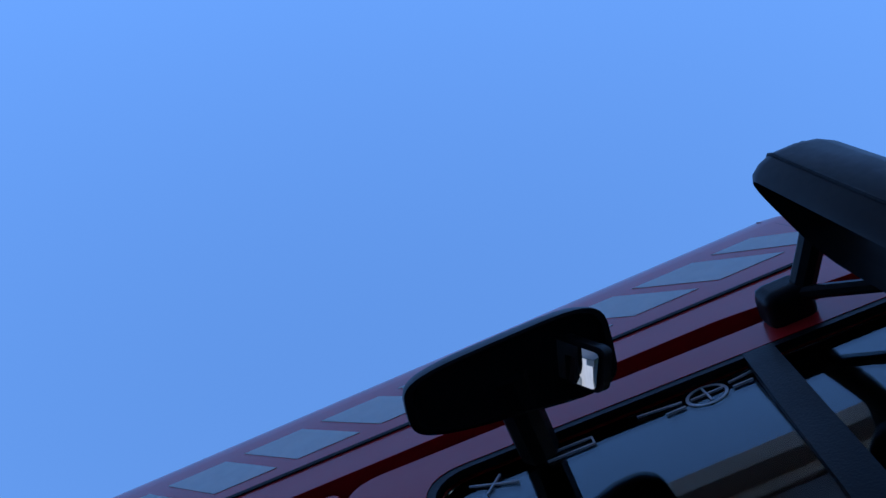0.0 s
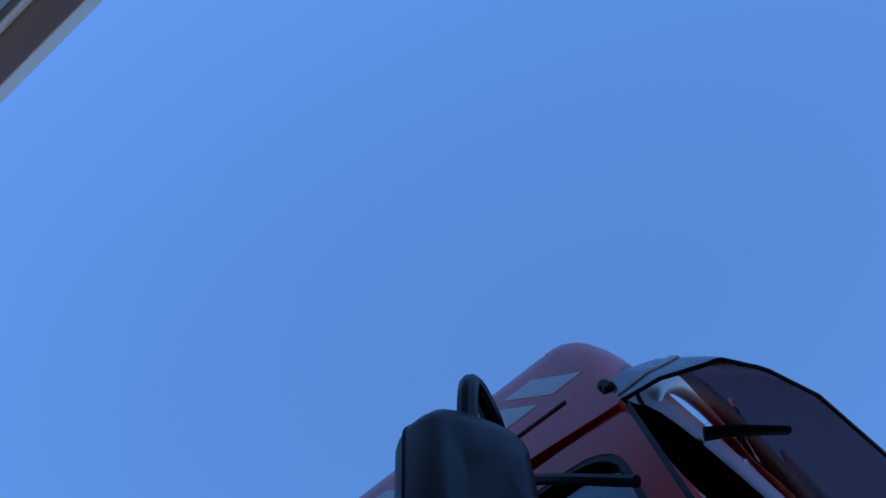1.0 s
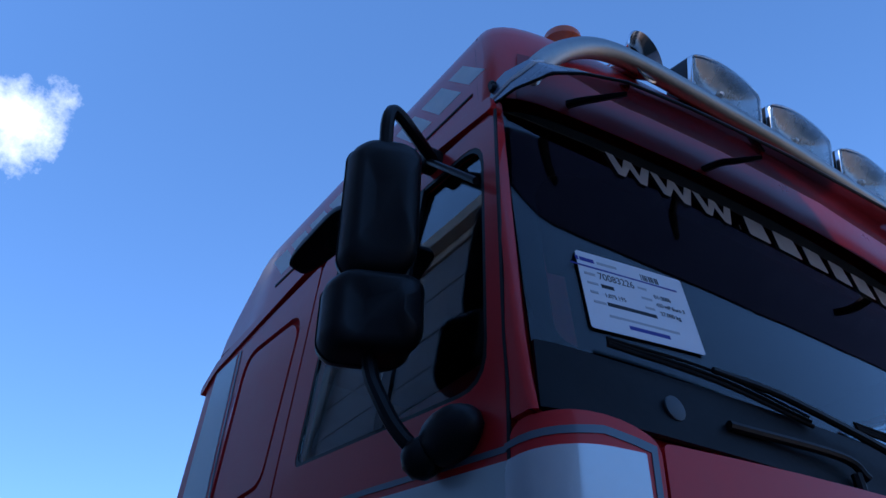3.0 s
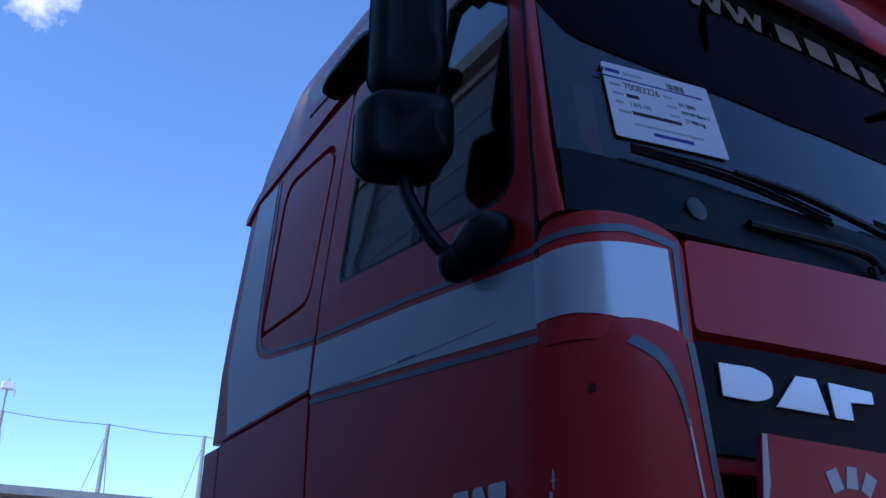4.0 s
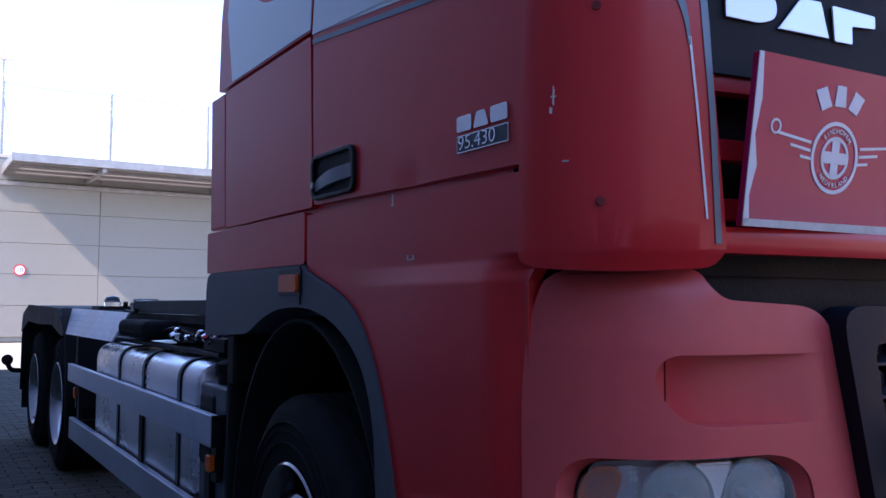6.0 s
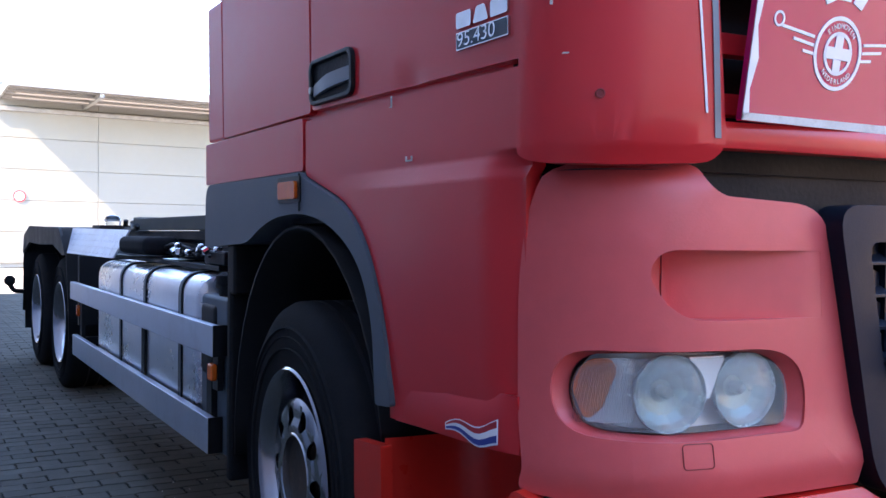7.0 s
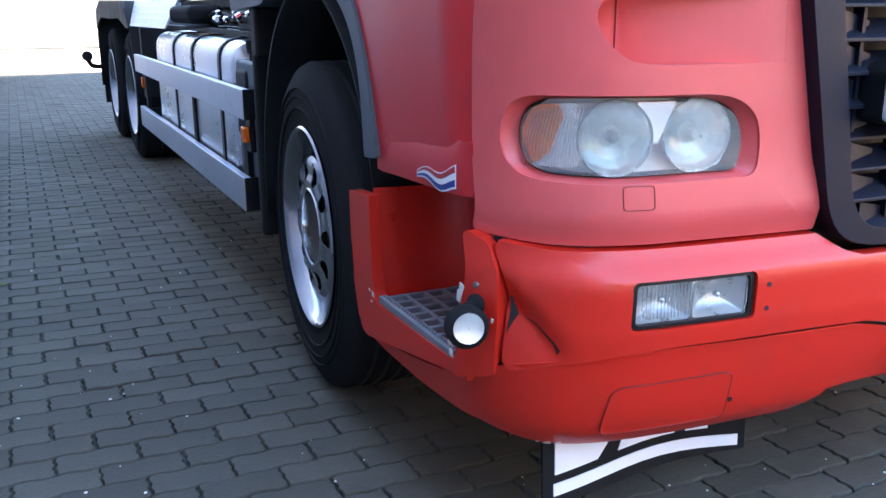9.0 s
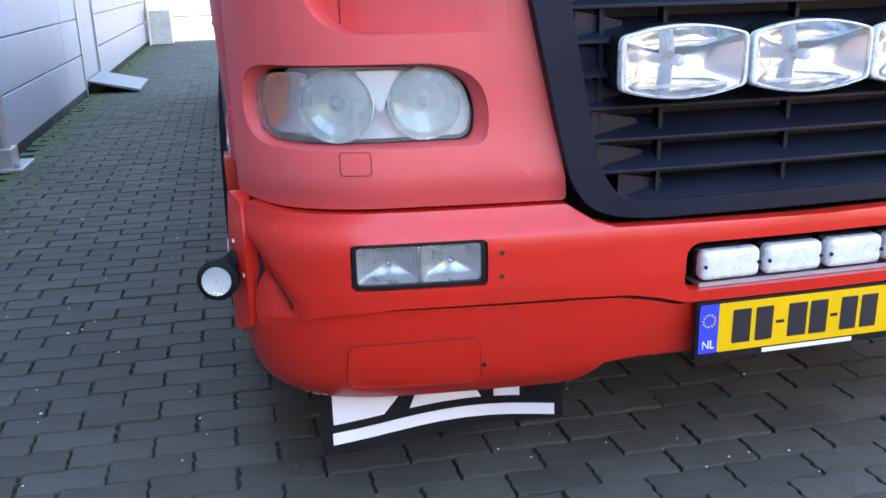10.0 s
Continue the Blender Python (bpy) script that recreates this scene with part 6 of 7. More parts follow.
part("lamp_rail", tube([(-0.45, 0.07, 0.925), (0.45, 0.07, 0.925)], 0.012, 8, per=1), DARK, truck)

# engine bay glimpsed above the grille
# dark sheet added behind the gap over the bumper, in place of its shade
part("radiator_shroud", boxes(((-0.95, 0.150, 0.56), (0.95, 0.165, 0.80))), DARK, truck)
part("radiator_top", boxes(((-0.60, 0.12, 1.05), (0.60, 0.22, 1.24)), ((-0.9, 0.24, 1.05), (0.9, 0.27, 1.27))), DARK, truck)
part("bay_hose", tube([(-0.80, 0.20, 1.25), (-0.6, 0.19, 1.262), (-0.4, 0.18, 1.255), (-0.1, 0.18, 1.27)], 0.02, 10), DARK, truck)
part("bay_fitting", tube([(-0.52, 0.15, 1.22), (-0.47, 0.14, 1.275)], 0.018, 10, per=1), STEEL, truck)

# ---------------------------------------------------------------- side skirts, steps, wheel arch
for m in (1, -1):
    sk = rounded([(0.318, 0.765), (0.310, 1.26), (0.292, 1.30), (0.292, 1.452), (1.272, 1.456), (1.276, 1.312), (1.0, 1.230), (0.88, 1.124), (0.812, 0.985), (0.775, 0.79), (0.775, 0.745)], [0.01, 0, 0, 0.01, 0.01, 0.02, 0.12, 0.1, 0.08, 0.02, 0.01])
    skirt = part("cab_skirt", sheet(sk, lambda y, z, d: side(m, 0.002 + 0.014 * min(1, max(0, (1.300 - z) / 0.040)) * min(1, max(0, (1.04 - y) / 0.40)) * min(1, max(0, (z - 0.80) / 0.30)) - 0.028 * min(1, max(0, (0.41 - y) / 0.09)) ** 1.5 * min(1, max(0, (1.31 - z) / 0.03)))(y, z, d), 0.03, du=[0.32, 0.335, 0.35, 0.37, 0.39, 0.41, 0.43, 0.48, 0.54, 0.6, 0.66, 0.72, 0.78, 0.84, 0.9, 0.96], dv=[0.85, 0.95, 1.05, 1.15, 1.2] + steps(1.225, 1.325, 20)), RED, truck, "red lower cab skirt with a paint chip", bevel=0.008)
    bm = bmesh.new()
    rows_ = []
    for y, d0 in ((0.80, 0.003), (0.68, 0.008), (0.55, 0.012), (0.42, 0.014), (0.375, 0.011), (0.345, 0.005), (0.322, -0.004)):
        zb = 0.745 + 0.02 * (0.8 - y) / 0.5
        rows_.append([bm.verts.new((-m * (1.125 + e), y, z)) for e, z in ((-0.03, zb), (d0 * 0.8, zb), (d0, zb + 0.012), (d0, zb + 0.072), (0.003, zb + 0.105 + 0.0), (-0.03, zb + 0.105))])
    for a, b in zip(rows_, rows_[1:]):
        for i in range(6):
            bm.faces.new((a[i - 1], a[i], b[i], b[i - 1]))
    bm.faces.new(rows_[0]); bm.faces.new(rows_[-1][::-1])
    part("skirt_lip", bm, RED, truck, smooth=22)
    ao = rounded([(0.768, 0.775), (0.812, 0.98), (0.88, 1.12), (1.0, 1.226), (1.268, 1.306), (1.285, 1.322), (2.15, 1.322), (2.165, 1.105), (1.72, 1.125), (1.59, 1.175), (1.455, 1.205), (1.252, 1.212), (1.071, 1.174), (0.927, 1.092), (0.858, 0.964), (0.843, 0.768)], [0.01, 0.08, 0.1, 0.12, 0.03, 0.01, 0.06, 0.02, 0.05, 0.08, 0.1, 0.12, 0.1, 0.1, 0.08, 0.01])
    arch = part("wheel_arch", sheet(ao, side(m, 0.016), 0.20, du=[1.0, 1.25, 1.5, 1.8], dv=[0.9, 1.1, 1.2]), GREY, truck, "dark grey plastic wheel arch", bevel=0.034, segs=5)
    part("arch_joint", tube([(-m * 1.1535, 1.283, 1.318), (-m * 1.1535, 1.282, 1.216)], 0.0025, 6, per=1), DARK, arch)
    mk2 = part("side_marker", sheet(rrect(1.290, 1.250, 1.415, 1.298, 0.008), side(m, 0.030), 0.02), AMBER, truck, "amber side marker lamp", bevel=0.006)
    part("marker_base", sheet(rrect(1.275, 1.240, 1.435, 1.312, 0.008), side(m, 0.021), 0.012), BLACK, mk2, bevel=0.004)
    # mud wing over and behind the wheel
    bm = bmesh.new()
    rows_ = []
    for k in range(19):
        a = radians(14 + k * 9.6)
        y, z = 1.37 - 0.545 * math.cos(a), 0.50 + 0.68 * math.sin(a)
        rows_.append([bm.verts.new((-m * x, y, z)) for x in (1.12, 0.62)])
    for a, b in zip(rows_, rows_[1:]):
        bm.faces.new((a[0], a[1], b[1], b[0]))
    w_ = part("mud_wing", bm, DARK, truck, "black wheel wing")
    so_ = w_.modifiers.new("thick", "SOLIDIFY"); so_.thickness = 0.012
    part("arch_liner", boxes(((-m * 0.64, 0.80, 0.5), (-m * 0.60, 2.1, 1.25)), ((-m * 1.08, 0.9, 1.185), (-m * 0.6, 2.1, 1.22))), DARK, truck)
    part("rear_flap", boxes(((-m * 1.13, 1.935, 0.32), (-m * 0.62, 1.975, 0.98)), ((-m * 1.13, 1.90, 0.95), (-m * 0.85, 1.975, 1.12))), DARK, truck, "black rubber flap behind the wheel", bevel=0.012)
    # step well
    sf = rounded([(0.325, 0.412), (0.325, 0.435), (0.765, 0.425), (0.785, 0.46), (0.79, 0.685), (0.925, 0.675), (0.925, 0.46), (0.875, 0.312)], [0.005, 0.01, 0.02, 0.03, 0.005, 0.005, 0.08, 0.05])
    ST = lambda y, z, d: Vector((-m * (1.152 + 0.012 * (z - 0.3) - 0.05 * max(0, 0.36 - z) - d), y, z))
    stp = part("step", sheet(sf, ST, 0.03, dv=[0.33, 0.36, 0.45]), REDB, truck, "red step well with a perforated tread", bevel=0.010, segs=3)
    bm = bmesh.new()
    wall = smooth_path([(1.140, 0.800), (1.09, 0.79), (0.99, 0.772), (0.93, 0.73), (0.905, 0.62), (0.895, 0.48), (0.92, 0.35), (0.98, 0.30)], 4)
    wv = [[bm.verts.new((-m * p[0], p[1], z)) for p in wall] for z in (0.425, 0.46, 0.60, 0.70)]
    for a, b in zip(wv, wv[1:]):
        for i in range(1, len(wall)):
            bm.faces.new((a[i - 1], a[i], b[i], b[i - 1]))
    sw = part("step_wall", bm, REDB, stp)
    part("step_floor", boxes(((-m * 1.145, 0.30, 0.405), (-m * 0.88, 0.80, 0.424))), REDB, stp)
    bm = bmesh.new()
    box(bm, (-m * 1.150, 0.36, 0.428), (-m * 1.128, 0.755, 0.447)); box(bm, (-m * 0.925, 0.36, 0.428), (-m * 0.907, 0.70, 0.447))
    for k in range(9):
        y = 0.375 + k * 0.046
        box(bm, (-m * 1.13, y - 0.007, 0.430), (-m * 0.91, y + 0.007, 0.445))
    for k in range(4):
        x = 1.085 - k * 0.05
        box(bm, (-m * x - 0.006, 0.365, 0.4295), (-m * x + 0.006, 0.742, 0.4445))
    part("tread", bm, TREAD, stp, "grey perforated plastic tread", bevel=0.003)
    bm = bmesh.new()
    for k in range(26):
        bmesh.ops.create_cone(bm, cap_ends=True, segments=6, radius1=0.004, radius2=0.002, depth=0.005, matrix=pose(-m * 1.139, 0.37 + k * 0.0148, 0.449))
    part("tread_studs", bm, TREAD, stp)
    for y, z, a in ((0.775, 0.437, 0.014), (0.80, 0.445, 0.008), (0.79, 0.42, 0.006), (0.345, 0.44, 0.016), (0.352, 0.462, 0.012)):
        part("paint_chip", sheet([(y, z), (y + a, z + a * .1), (y + a * .9, z + a * .9), (y + a * .1, z + a * .6)], lambda yy, zz, d: ST(yy, zz, d - 0.0015), 0.003), WORN, stp, "pale paint chip")
    part("step_underside", boxes(((-m * 1.07, 0.36, 0.33), (-m * 0.85, 0.86, 0.345))), DARK, stp)
# tricolour flag decal on the skirt
FD = lambda y, z, d: Vector((-(1.1262 + lerp(y, [(0.322, -0.004), (0.345, 0.005), (0.375, 0.011), (0.42, 0.014), (0.55, 0.012), (0.68, 0.008)]) - d), y, z))
for (za, zb), mm_ in (((0.027, 0.040), FLAGR), ((0.0135, 0.027), WHITE), ((0.0, 0.0135), FLAGB)):
    o = []
    n = 10
    wav = lambda t: 0.010 * math.sin(7.5 * t) * (0.4 + 0.6 * t) - 0.006 * (1 - t)
    for i in range(n + 1):
        t = i / n
        o.append((0.545 - 0.172 * t, 0.768 + wav(t) + zb * (0.25 + 0.75 * t ** 0.8) + 0.010 * (1 - t)))
    for i in range(n, -1, -1):
        t = i / n
        o.append((0.545 - 0.172 * t, 0.768 + wav(t) + za * (0.25 + 0.75 * t ** 0.8) + 0.010 * (1 - t)))
    part("flag_decal", sheet(o, FD, 0.002, du=[0.345, 0.36, 0.375, 0.40, 0.42, 0.46, 0.50]), mm_, truck, "waving tricolour decal")
rim_ = [(0.549 - 0.179 * k / 10, 0.768 + wav(k / 10) + 0.0435 * (0.25 + 0.75 * (k / 10) ** 0.8) + 0.010 * (1 - k / 10)) for k in range(11)] + [(0.549 - 0.179 * k / 10, 0.768 + wav(k / 10) - 0.0035 + 0.010 * (1 - k / 10)) for k in range(10, -1, -1)]
part("flag_border", sheet(rim_, lambda y, z, d: FD(y, z, d + 0.0008), 0.002, du=[0.345, 0.36, 0.375, 0.40, 0.42, 0.46, 0.50]), WHITE, truck, "white border of the flag decal")

# ---------------------------------------------------------------- wheels
def make_wheel(x, y, z, r, w, parent, m, front=True):
    """A truck wheel; x is its outer face. Axis along x, outside towards -x for m = 1."""
    M = Matrix.Translation((x, y, z)) @ pose(0, 0, 0, 0, 0, -3.5 if front else 0) @ pose(0, 0, 0, 0, -90 * m, 0)
    prof = [(0.292, -w + 0.02), (0.36, -w + 0.0), (r - 0.03, -w + 0.015), (r, -w + 0.045), (r, -0.05), (r - 0.012, -0.028), (r - 0.05, -0.006), (r - 0.11, 0.0), (0.335, -0.006), (0.300, -0.012), (0.285, -0.03)]
    wh = part("wheel", lathe(prof, 56, cap=False), RUBBER, parent, "black truck tyre on a steel rim", at=M)
    wh.name = "wheel"
    for k in range(4):
        zz = -w * (0.28 + 0.15 * k)
        part("tread_groove", lathe([(r + 0.0008, zz - 0.006), (r + 0.0012, zz), (r + 0.0008, zz + 0.006)], 56, cap=False), INK, wh, at=M)
    for k, rr in enumerate((r - 0.075, r - 0.10, 0.355)):
        part("sidewall_rib", lathe([(rr - 0.003, -0.004), (rr, 0.003), (rr + 0.003, -0.004)], 56, cap=False), RUBBER, wh, at=M)
    depth = -0.022 if front else -0.16
    part("rim", lathe([(0.300, -0.016), (0.303, -0.004), (0.297, 0.001), (0.289, -0.004), (0.284, -0.014), (0.276, -0.03), (0.268, -0.05), (0.262, -0.10), (0.258, -0.17)], 64, cap=False), RIM, wh, "scuffed steel rim", at=M)
    n = 10
    ro = 0.214 if front else 0.25
    ring_ = lambda r_, k: [(r_ * math.cos(2 * math.pi * i / k), r_ * math.sin(2 * math.pi * i / k)) for i in range(k)]
    holes = []
    for k in range(n):
        a = 2 * math.pi * (k + 0.5) / n
        holes.append([((0.166 + 0.031 * math.cos(e)) * math.cos(a) - 0.0245 * math.sin(e) * math.sin(a), (0.166 + 0.031 * math.cos(e)) * math.sin(a) + 0.0245 * math.sin(e) * math.cos(a)) for e in (2 * math.pi * i / 14 for i in range(14))])
    dz = lambda u, v, d: Vector((u, v, depth - 0.9 * max(0, math.hypot(u, v) - 0.204) + 0.012 * max(0, 1 - abs(math.hypot(u, v) - 0.13) / 0.03) - d))
    disc = part("wheel_disc", sheet(ring_(ro, 60), dz, 0.012, du=[-.2, -.14, 0, .14, .2], dv=[-.2, -.14, 0, .14, .2], holes=[ring_(0.112, 36)] + holes), RIM, wh, "steel wheel disc with ten hand holes", at=M, bevel=0.004)
    part("disc_wall", lathe([(0.211, depth - 0.012), (0.215, depth - 0.03), (0.226, -0.12), (0.259, -0.14)], 56, cap=False), RIM, wh, at=M)
    part("hub_lip", lathe([(0.107, depth - 0.02), (0.109, depth + 0.006), (0.115, depth + 0.009), (0.121, depth + 0.004)], 48, cap=False), CHROME, wh, at=M)
    hubm = bpy.data.materials["rusty_hub"] if "rusty_hub" in bpy.data.materials else mat("rusty_hub", (0.045, 0.028, 0.02), 0.8, var=0.4, scale=20, dirt=0.6)
    part("hub", lathe([(0.114, depth - 0.015), (0.112, depth - 0.06), (0.10, depth - 0.065), (0.085, depth - 0.05), (0.07, depth - 0.05), (0.062, depth - 0.03), (0.01, depth - 0.028)], 32), hubm, wh, "rusty dark hub", at=M)
    part("wheel_back", lathe([(0.259, -0.165), (0.02, -0.17)], 32), DARK, wh, at=M)
    return wh


for m in (1, -1):
    make_wheel(-m * 1.142, 1.37, 0.478, 0.488, 0.30, truck, m)
    for y in (6.15, 7.48):
        make_wheel(-m * 1.08, y, 0.478, 0.488, 0.55, truck, m, False)
part("axle", boxes(((-0.9, 1.30, 0.40), (0.9, 1.44, 0.52))), DARK, truck, bevel=0.02)

# ---------------------------------------------------------------- chassis
for m in (1, -1):
    part("frame_rail", boxes(((-m * 0.46, 0.6, 0.72), (-m * 0.385, 8.3, 1.0))), DARK, truck, bevel=0.006)
for y in (0.9, 2.4, 3.9, 5.4, 6.8, 8.2):
    part("cross_member", boxes(((-0.40, y, 0.76), (0.40, y + 0.08, 0.95))), DARK, truck)
part("gearbox", boxes(((-0.35, 1.6, 0.55), (0.35, 3.4, 0.95))), DARK, truck, bevel=0.05)
part("engine_block", boxes(((-0.4, 0.4, 0.6), (0.4, 1.7, 1.25))), DARK, truck, bevel=0.05)
part("cab_floor", boxes(((-1.08, 0.35, 1.22), (1.08, 2.1, 1.30))), DARK, truck)
# hooklift frame on top of the chassis
hk = part("hooklift_frame", boxes(((-0.56, 2.6, 1.01), (-0.44, 8.4, 1.16)), ((0.44, 2.6, 1.01), (0.56, 8.4, 1.16))), DARK, truck, "black hooklift frame", bevel=0.008)
part("hook_arm", boxes(((-0.18, 2.55, 1.02), (0.18, 4.9, 1.20)), ((-0.9, 2.95, 1.10), (0.9, 3.12, 1.20))), DARK, hk, bevel=0.012)
part("hook_cross", boxes(((-0.92, 2.62, 1.12), (-0.5, 4.55, 1.165))), DARK, hk, bevel=0.006)
part("hydraulic_pipe", tube([(-0.82, 2.15, 1.13), (-0.84, 2.6, 1.13), (-0.86, 3.0, 1.17), (-0.88, 3.6, 1.215), (-0.90, 4.45, 1.225), (-0.90, 4.5, 1.18)], 0.011, 10), STEEL, hk, "bare steel hydraulic pipe")
part("hydraulic_pipe", tube([(-0.80, 2.2, 1.08), (-0.85, 2.8, 1.10), (-0.88, 3.4, 1.12), (-0.88, 4.4, 1.15)], 0.014, 10), DARK, hk)
part("valve_block", boxes(((-1.02, 2.35, 1.03), (-0.86, 2.62, 1.085)), ((-0.98, 2.42, 1.08), (-0.92, 2.5, 1.11))), DARK, hk, bevel=0.008)
part("working_lamp", lathe([(0.05, 0), (0.055, 0.03), (0.04, 0.06), (0.01, 0.07)], 16, m=pose(-0.90, 5.1, 1.20)), LENS, hk, "clear working lamp")
part("lamp_plate", boxes(((-1.0, 5.0, 1.175), (-0.78, 5.25, 1.20))), DARK, hk)
for k, (x, y, z) in enumerate(((-0.86, 2.16, 1.20), (-0.80, 2.18, 1.26), (-0.72, 2.17, 1.16), (-0.64, 2.19, 1.24))):
    part("air_hose", tube([(x, y, z), (x - 0.04, y + 0.16, z + 0.03 - 0.03 * k), (x + 0.02, y + 0.34, z - 0.12), (x + 0.05, y + 0.62, 1.03)], 0.011 + 0.002 * (k % 2), 8), DARK, truck, "black air hose")
part("tank_top_rail", boxes(((-1.02, 2.42, 1.008), (-0.97, 4.95, 1.028))), DARK, truck, "black rail along the tank top", bevel=0.004)
part("frame_plate", boxes(((-0.93, 2.3, 1.168), (-0.91, 4.35, 1.235)), ((-0.90, 4.28, 1.20), (-0.80, 4.50, 1.245))), mat("olive_steel", (0.055, 0.06, 0.05), 0.7, var=0.4, scale=5, dirt=0.4), hk, "weathered olive steel plate", bevel=0.006)
part("hose_hook", tube([(-0.96, 4.40, 1.225), (-0.96, 4.40, 1.175), (-0.96, 4.15, 1.172), (-0.96, 4.10, 1.195)], 0.014, 8, per=3), DARK, hk, "black steel hook")
rnd = random.Random(21)
for k in range(9):
    y0, z0 = 2.25 + 0.11 * k, 1.045 + rnd.uniform(0, 0.03)
    hz = part("brake_hose", tube([(-1.05 + rnd.uniform(0, 0.12), y0, z0), (-1.0 + rnd.uniform(-0.05, 0.05), y0 + 0.22, z0 + rnd.uniform(0.0, 0.035)), (-0.97, y0 + 0.45, z0 + rnd.uniform(-0.01, 0.02)), (-0.90, y0 + 0.7, z0 + 0.01)], 0.006 + 0.003 * (k % 2), 7), DARK, truck, "black brake hose")
    part("hose_fitting", lathe([(0.011, -0.014), (0.015, -0.012), (0.015, 0.010), (0.010, 0.014)], 8, m=pose(-1.03 + rnd.uniform(0, 0.05), y0 + 0.1, z0 + 0.022, 90 if k % 2 else 0, 30 * k)), CHROME, hz, "bright hose fitting")
part("adblue_tank", boxes(((-1.10, 2.20, 0.62), (-0.90, 2.40, 0.90))), DARK, truck, "black additive tank", bevel=0.03, segs=3)
part("tank_cap", lathe([(0.055, -0.05), (0.055, 0.0), (0.065, 0.004), (0.065, 0.05), (0.05, 0.056), (0.005, 0.058)], 20, m=pose(-1.0, 2.30, 0.945)), DARK, truck)
part("reservoir", boxes(((-1.08, 3.42, 1.045), (-0.90, 4.02, 1.135))), RUBBER, truck, "black rubber-coated reservoir", bevel=0.035, segs=4)

for m in (1, -1):
    # fuel tank
    tp = rounded([(1.10, 0.42), (1.10, 0.99), (0.62, 1.005), (0.56, 0.95), (0.56, 0.42), (0.62, 0.37), (1.05, 0.37)], [0.07, 0.09, 0.05, 0.05, 0.05, 0.04, 0.06], 6)
    bm = bmesh.new()
    rows_ = []
    for s, y in ((0.93, 2.42), (0.985, 2.43), (1.0, 2.46), (1.0, 3.0), (1.0, 3.8), (1.0, 4.44), (0.985, 4.47), (0.93, 4.48)):
        rows_.append([bm.verts.new((-m * (0.83 + (x - 0.83) * s), y, 0.69 + (z - 0.69) * s)) for x, z in tp])
    for a, b in zip(rows_, rows_[1:]):
        for i in range(len(a)):
            bm.faces.new((a[i - 1], a[i], b[i], b[i - 1]))
    bm.faces.new(rows_[0]); bm.faces.new(rows_[-1][::-1])
    tank = part("fuel_tank", bm, TANK, truck, "dull aluminium fuel tank with black straps", smooth=50)
    for y in (2.66, 3.28, 3.82):
        bm = bmesh.new()
        rr_ = [[bm.verts.new((-m * (0.83 + (x - 0.83) * (1 + e)), yy, 0.69 + (z - 0.69) * (1 + e))) for x, z in tp] for e, yy in ((0.002, y - 0.028), (0.018, y - 0.026), (0.018, y + 0.026), (0.002, y + 0.028))]
        for a, b in zip(rr_, rr_[1:]):
            for i in range(len(a)):
                bm.faces.new((a[i - 1], a[i], b[i], b[i - 1]))
        stp_ = part("strap", bm, RUBBER, tank, "black rubber-lined strap", smooth=40)
        bm = bmesh.new()
        rr_ = [[bm.verts.new((-m * (0.83 + (x - 0.83) * (1 + e)), yy, 0.69 + (z - 0.69) * (1 + e))) for x, z in tp] for e, yy in ((0.012, y - 0.016), (0.024, y - 0.015), (0.024, y + 0.015), (0.012, y + 0.016))]
        for a, b in zip(rr_, rr_[1:]):
            for i in range(len(a)):
                bm.faces.new((a[i - 1], a[i], b[i], b[i - 1]))
        part("strap_band", bm, GREY, stp_, "grey steel band", smooth=40)
    part("tank_foot", boxes(((-m * 0.62, 2.6, 0.36), (-m * 0.46, 2.7, 0.9)), ((-m * 0.62, 4.1, 0.36), (-m * 0.46, 4.2, 0.9))), DARK, truck)
    # filler box in front of the tank
    fb = part("filler_box", boxes(((-m * 1.09, 2.09, 0.36), (-m * 0.75, 2.41, 0.925))), GREY, truck, "dark grey box in front of the tank", bevel=0.015)
    part("filler_neck", lathe([(0.085, 0.90), (0.085, 0.965), (0.095, 0.968), (0.095, 1.0), (0.08, 1.01)], 24, m=pose(-m * 0.99, 2.22, 0)), RUBBER, fb, "black filler cap")
    part("pipe_fitting", lathe([(0.014, 0), (0.018, 0.02), (0.014, 0.04)], 10, m=pose(-m * 1.09, 2.3, 0.80, 0, -90 * m, 0)), DARK, fb)
    # underrun guard rails
    for z0, z1, ya, yb_ in ((0.722, 0.832, 2.09, 5.19), (0.372, 0.500, 2.14, 5.09)):
        bm = bmesh.new()
        pr = [(1.145, z0), (1.145, z1), (1.115, z1), (1.115, z1 - 0.008), (1.137, z1 - 0.008), (1.137, z0 + 0.008), (1.115, z0 + 0.008), (1.115, z0)]
        rr_ = [[bm.verts.new((-m * x, y, z)) for x, z in pr] for y in (ya, yb_)]
        for i in range(8):
            bm.faces.new((rr_[0][i - 1], rr_[0][i], rr_[1][i], rr_[1][i - 1]))
        bm.faces.new(rr_[0][::-1]); bm.faces.new(rr_[1])
        gd = part("side_guard_rail", bm, ALU, truck, "grey anodised side guard rail", bevel=0.003)
        part("rail_end", boxes(((-m * 1.142, ya - 0.004, z0), (-m * 1.07, ya, z1))), BLACK, gd, "black end cap")
    for y in (2.2, 3.25, 4.95):
        part("guard_bracket", boxes(((-m * 1.112, y, 0.38), (-m * 1.09, y + 0.06, 0.82)), ((-m * 1.09, y, 0.44), (-m * 0.50, y + 0.05, 0.49))), DARK, truck)
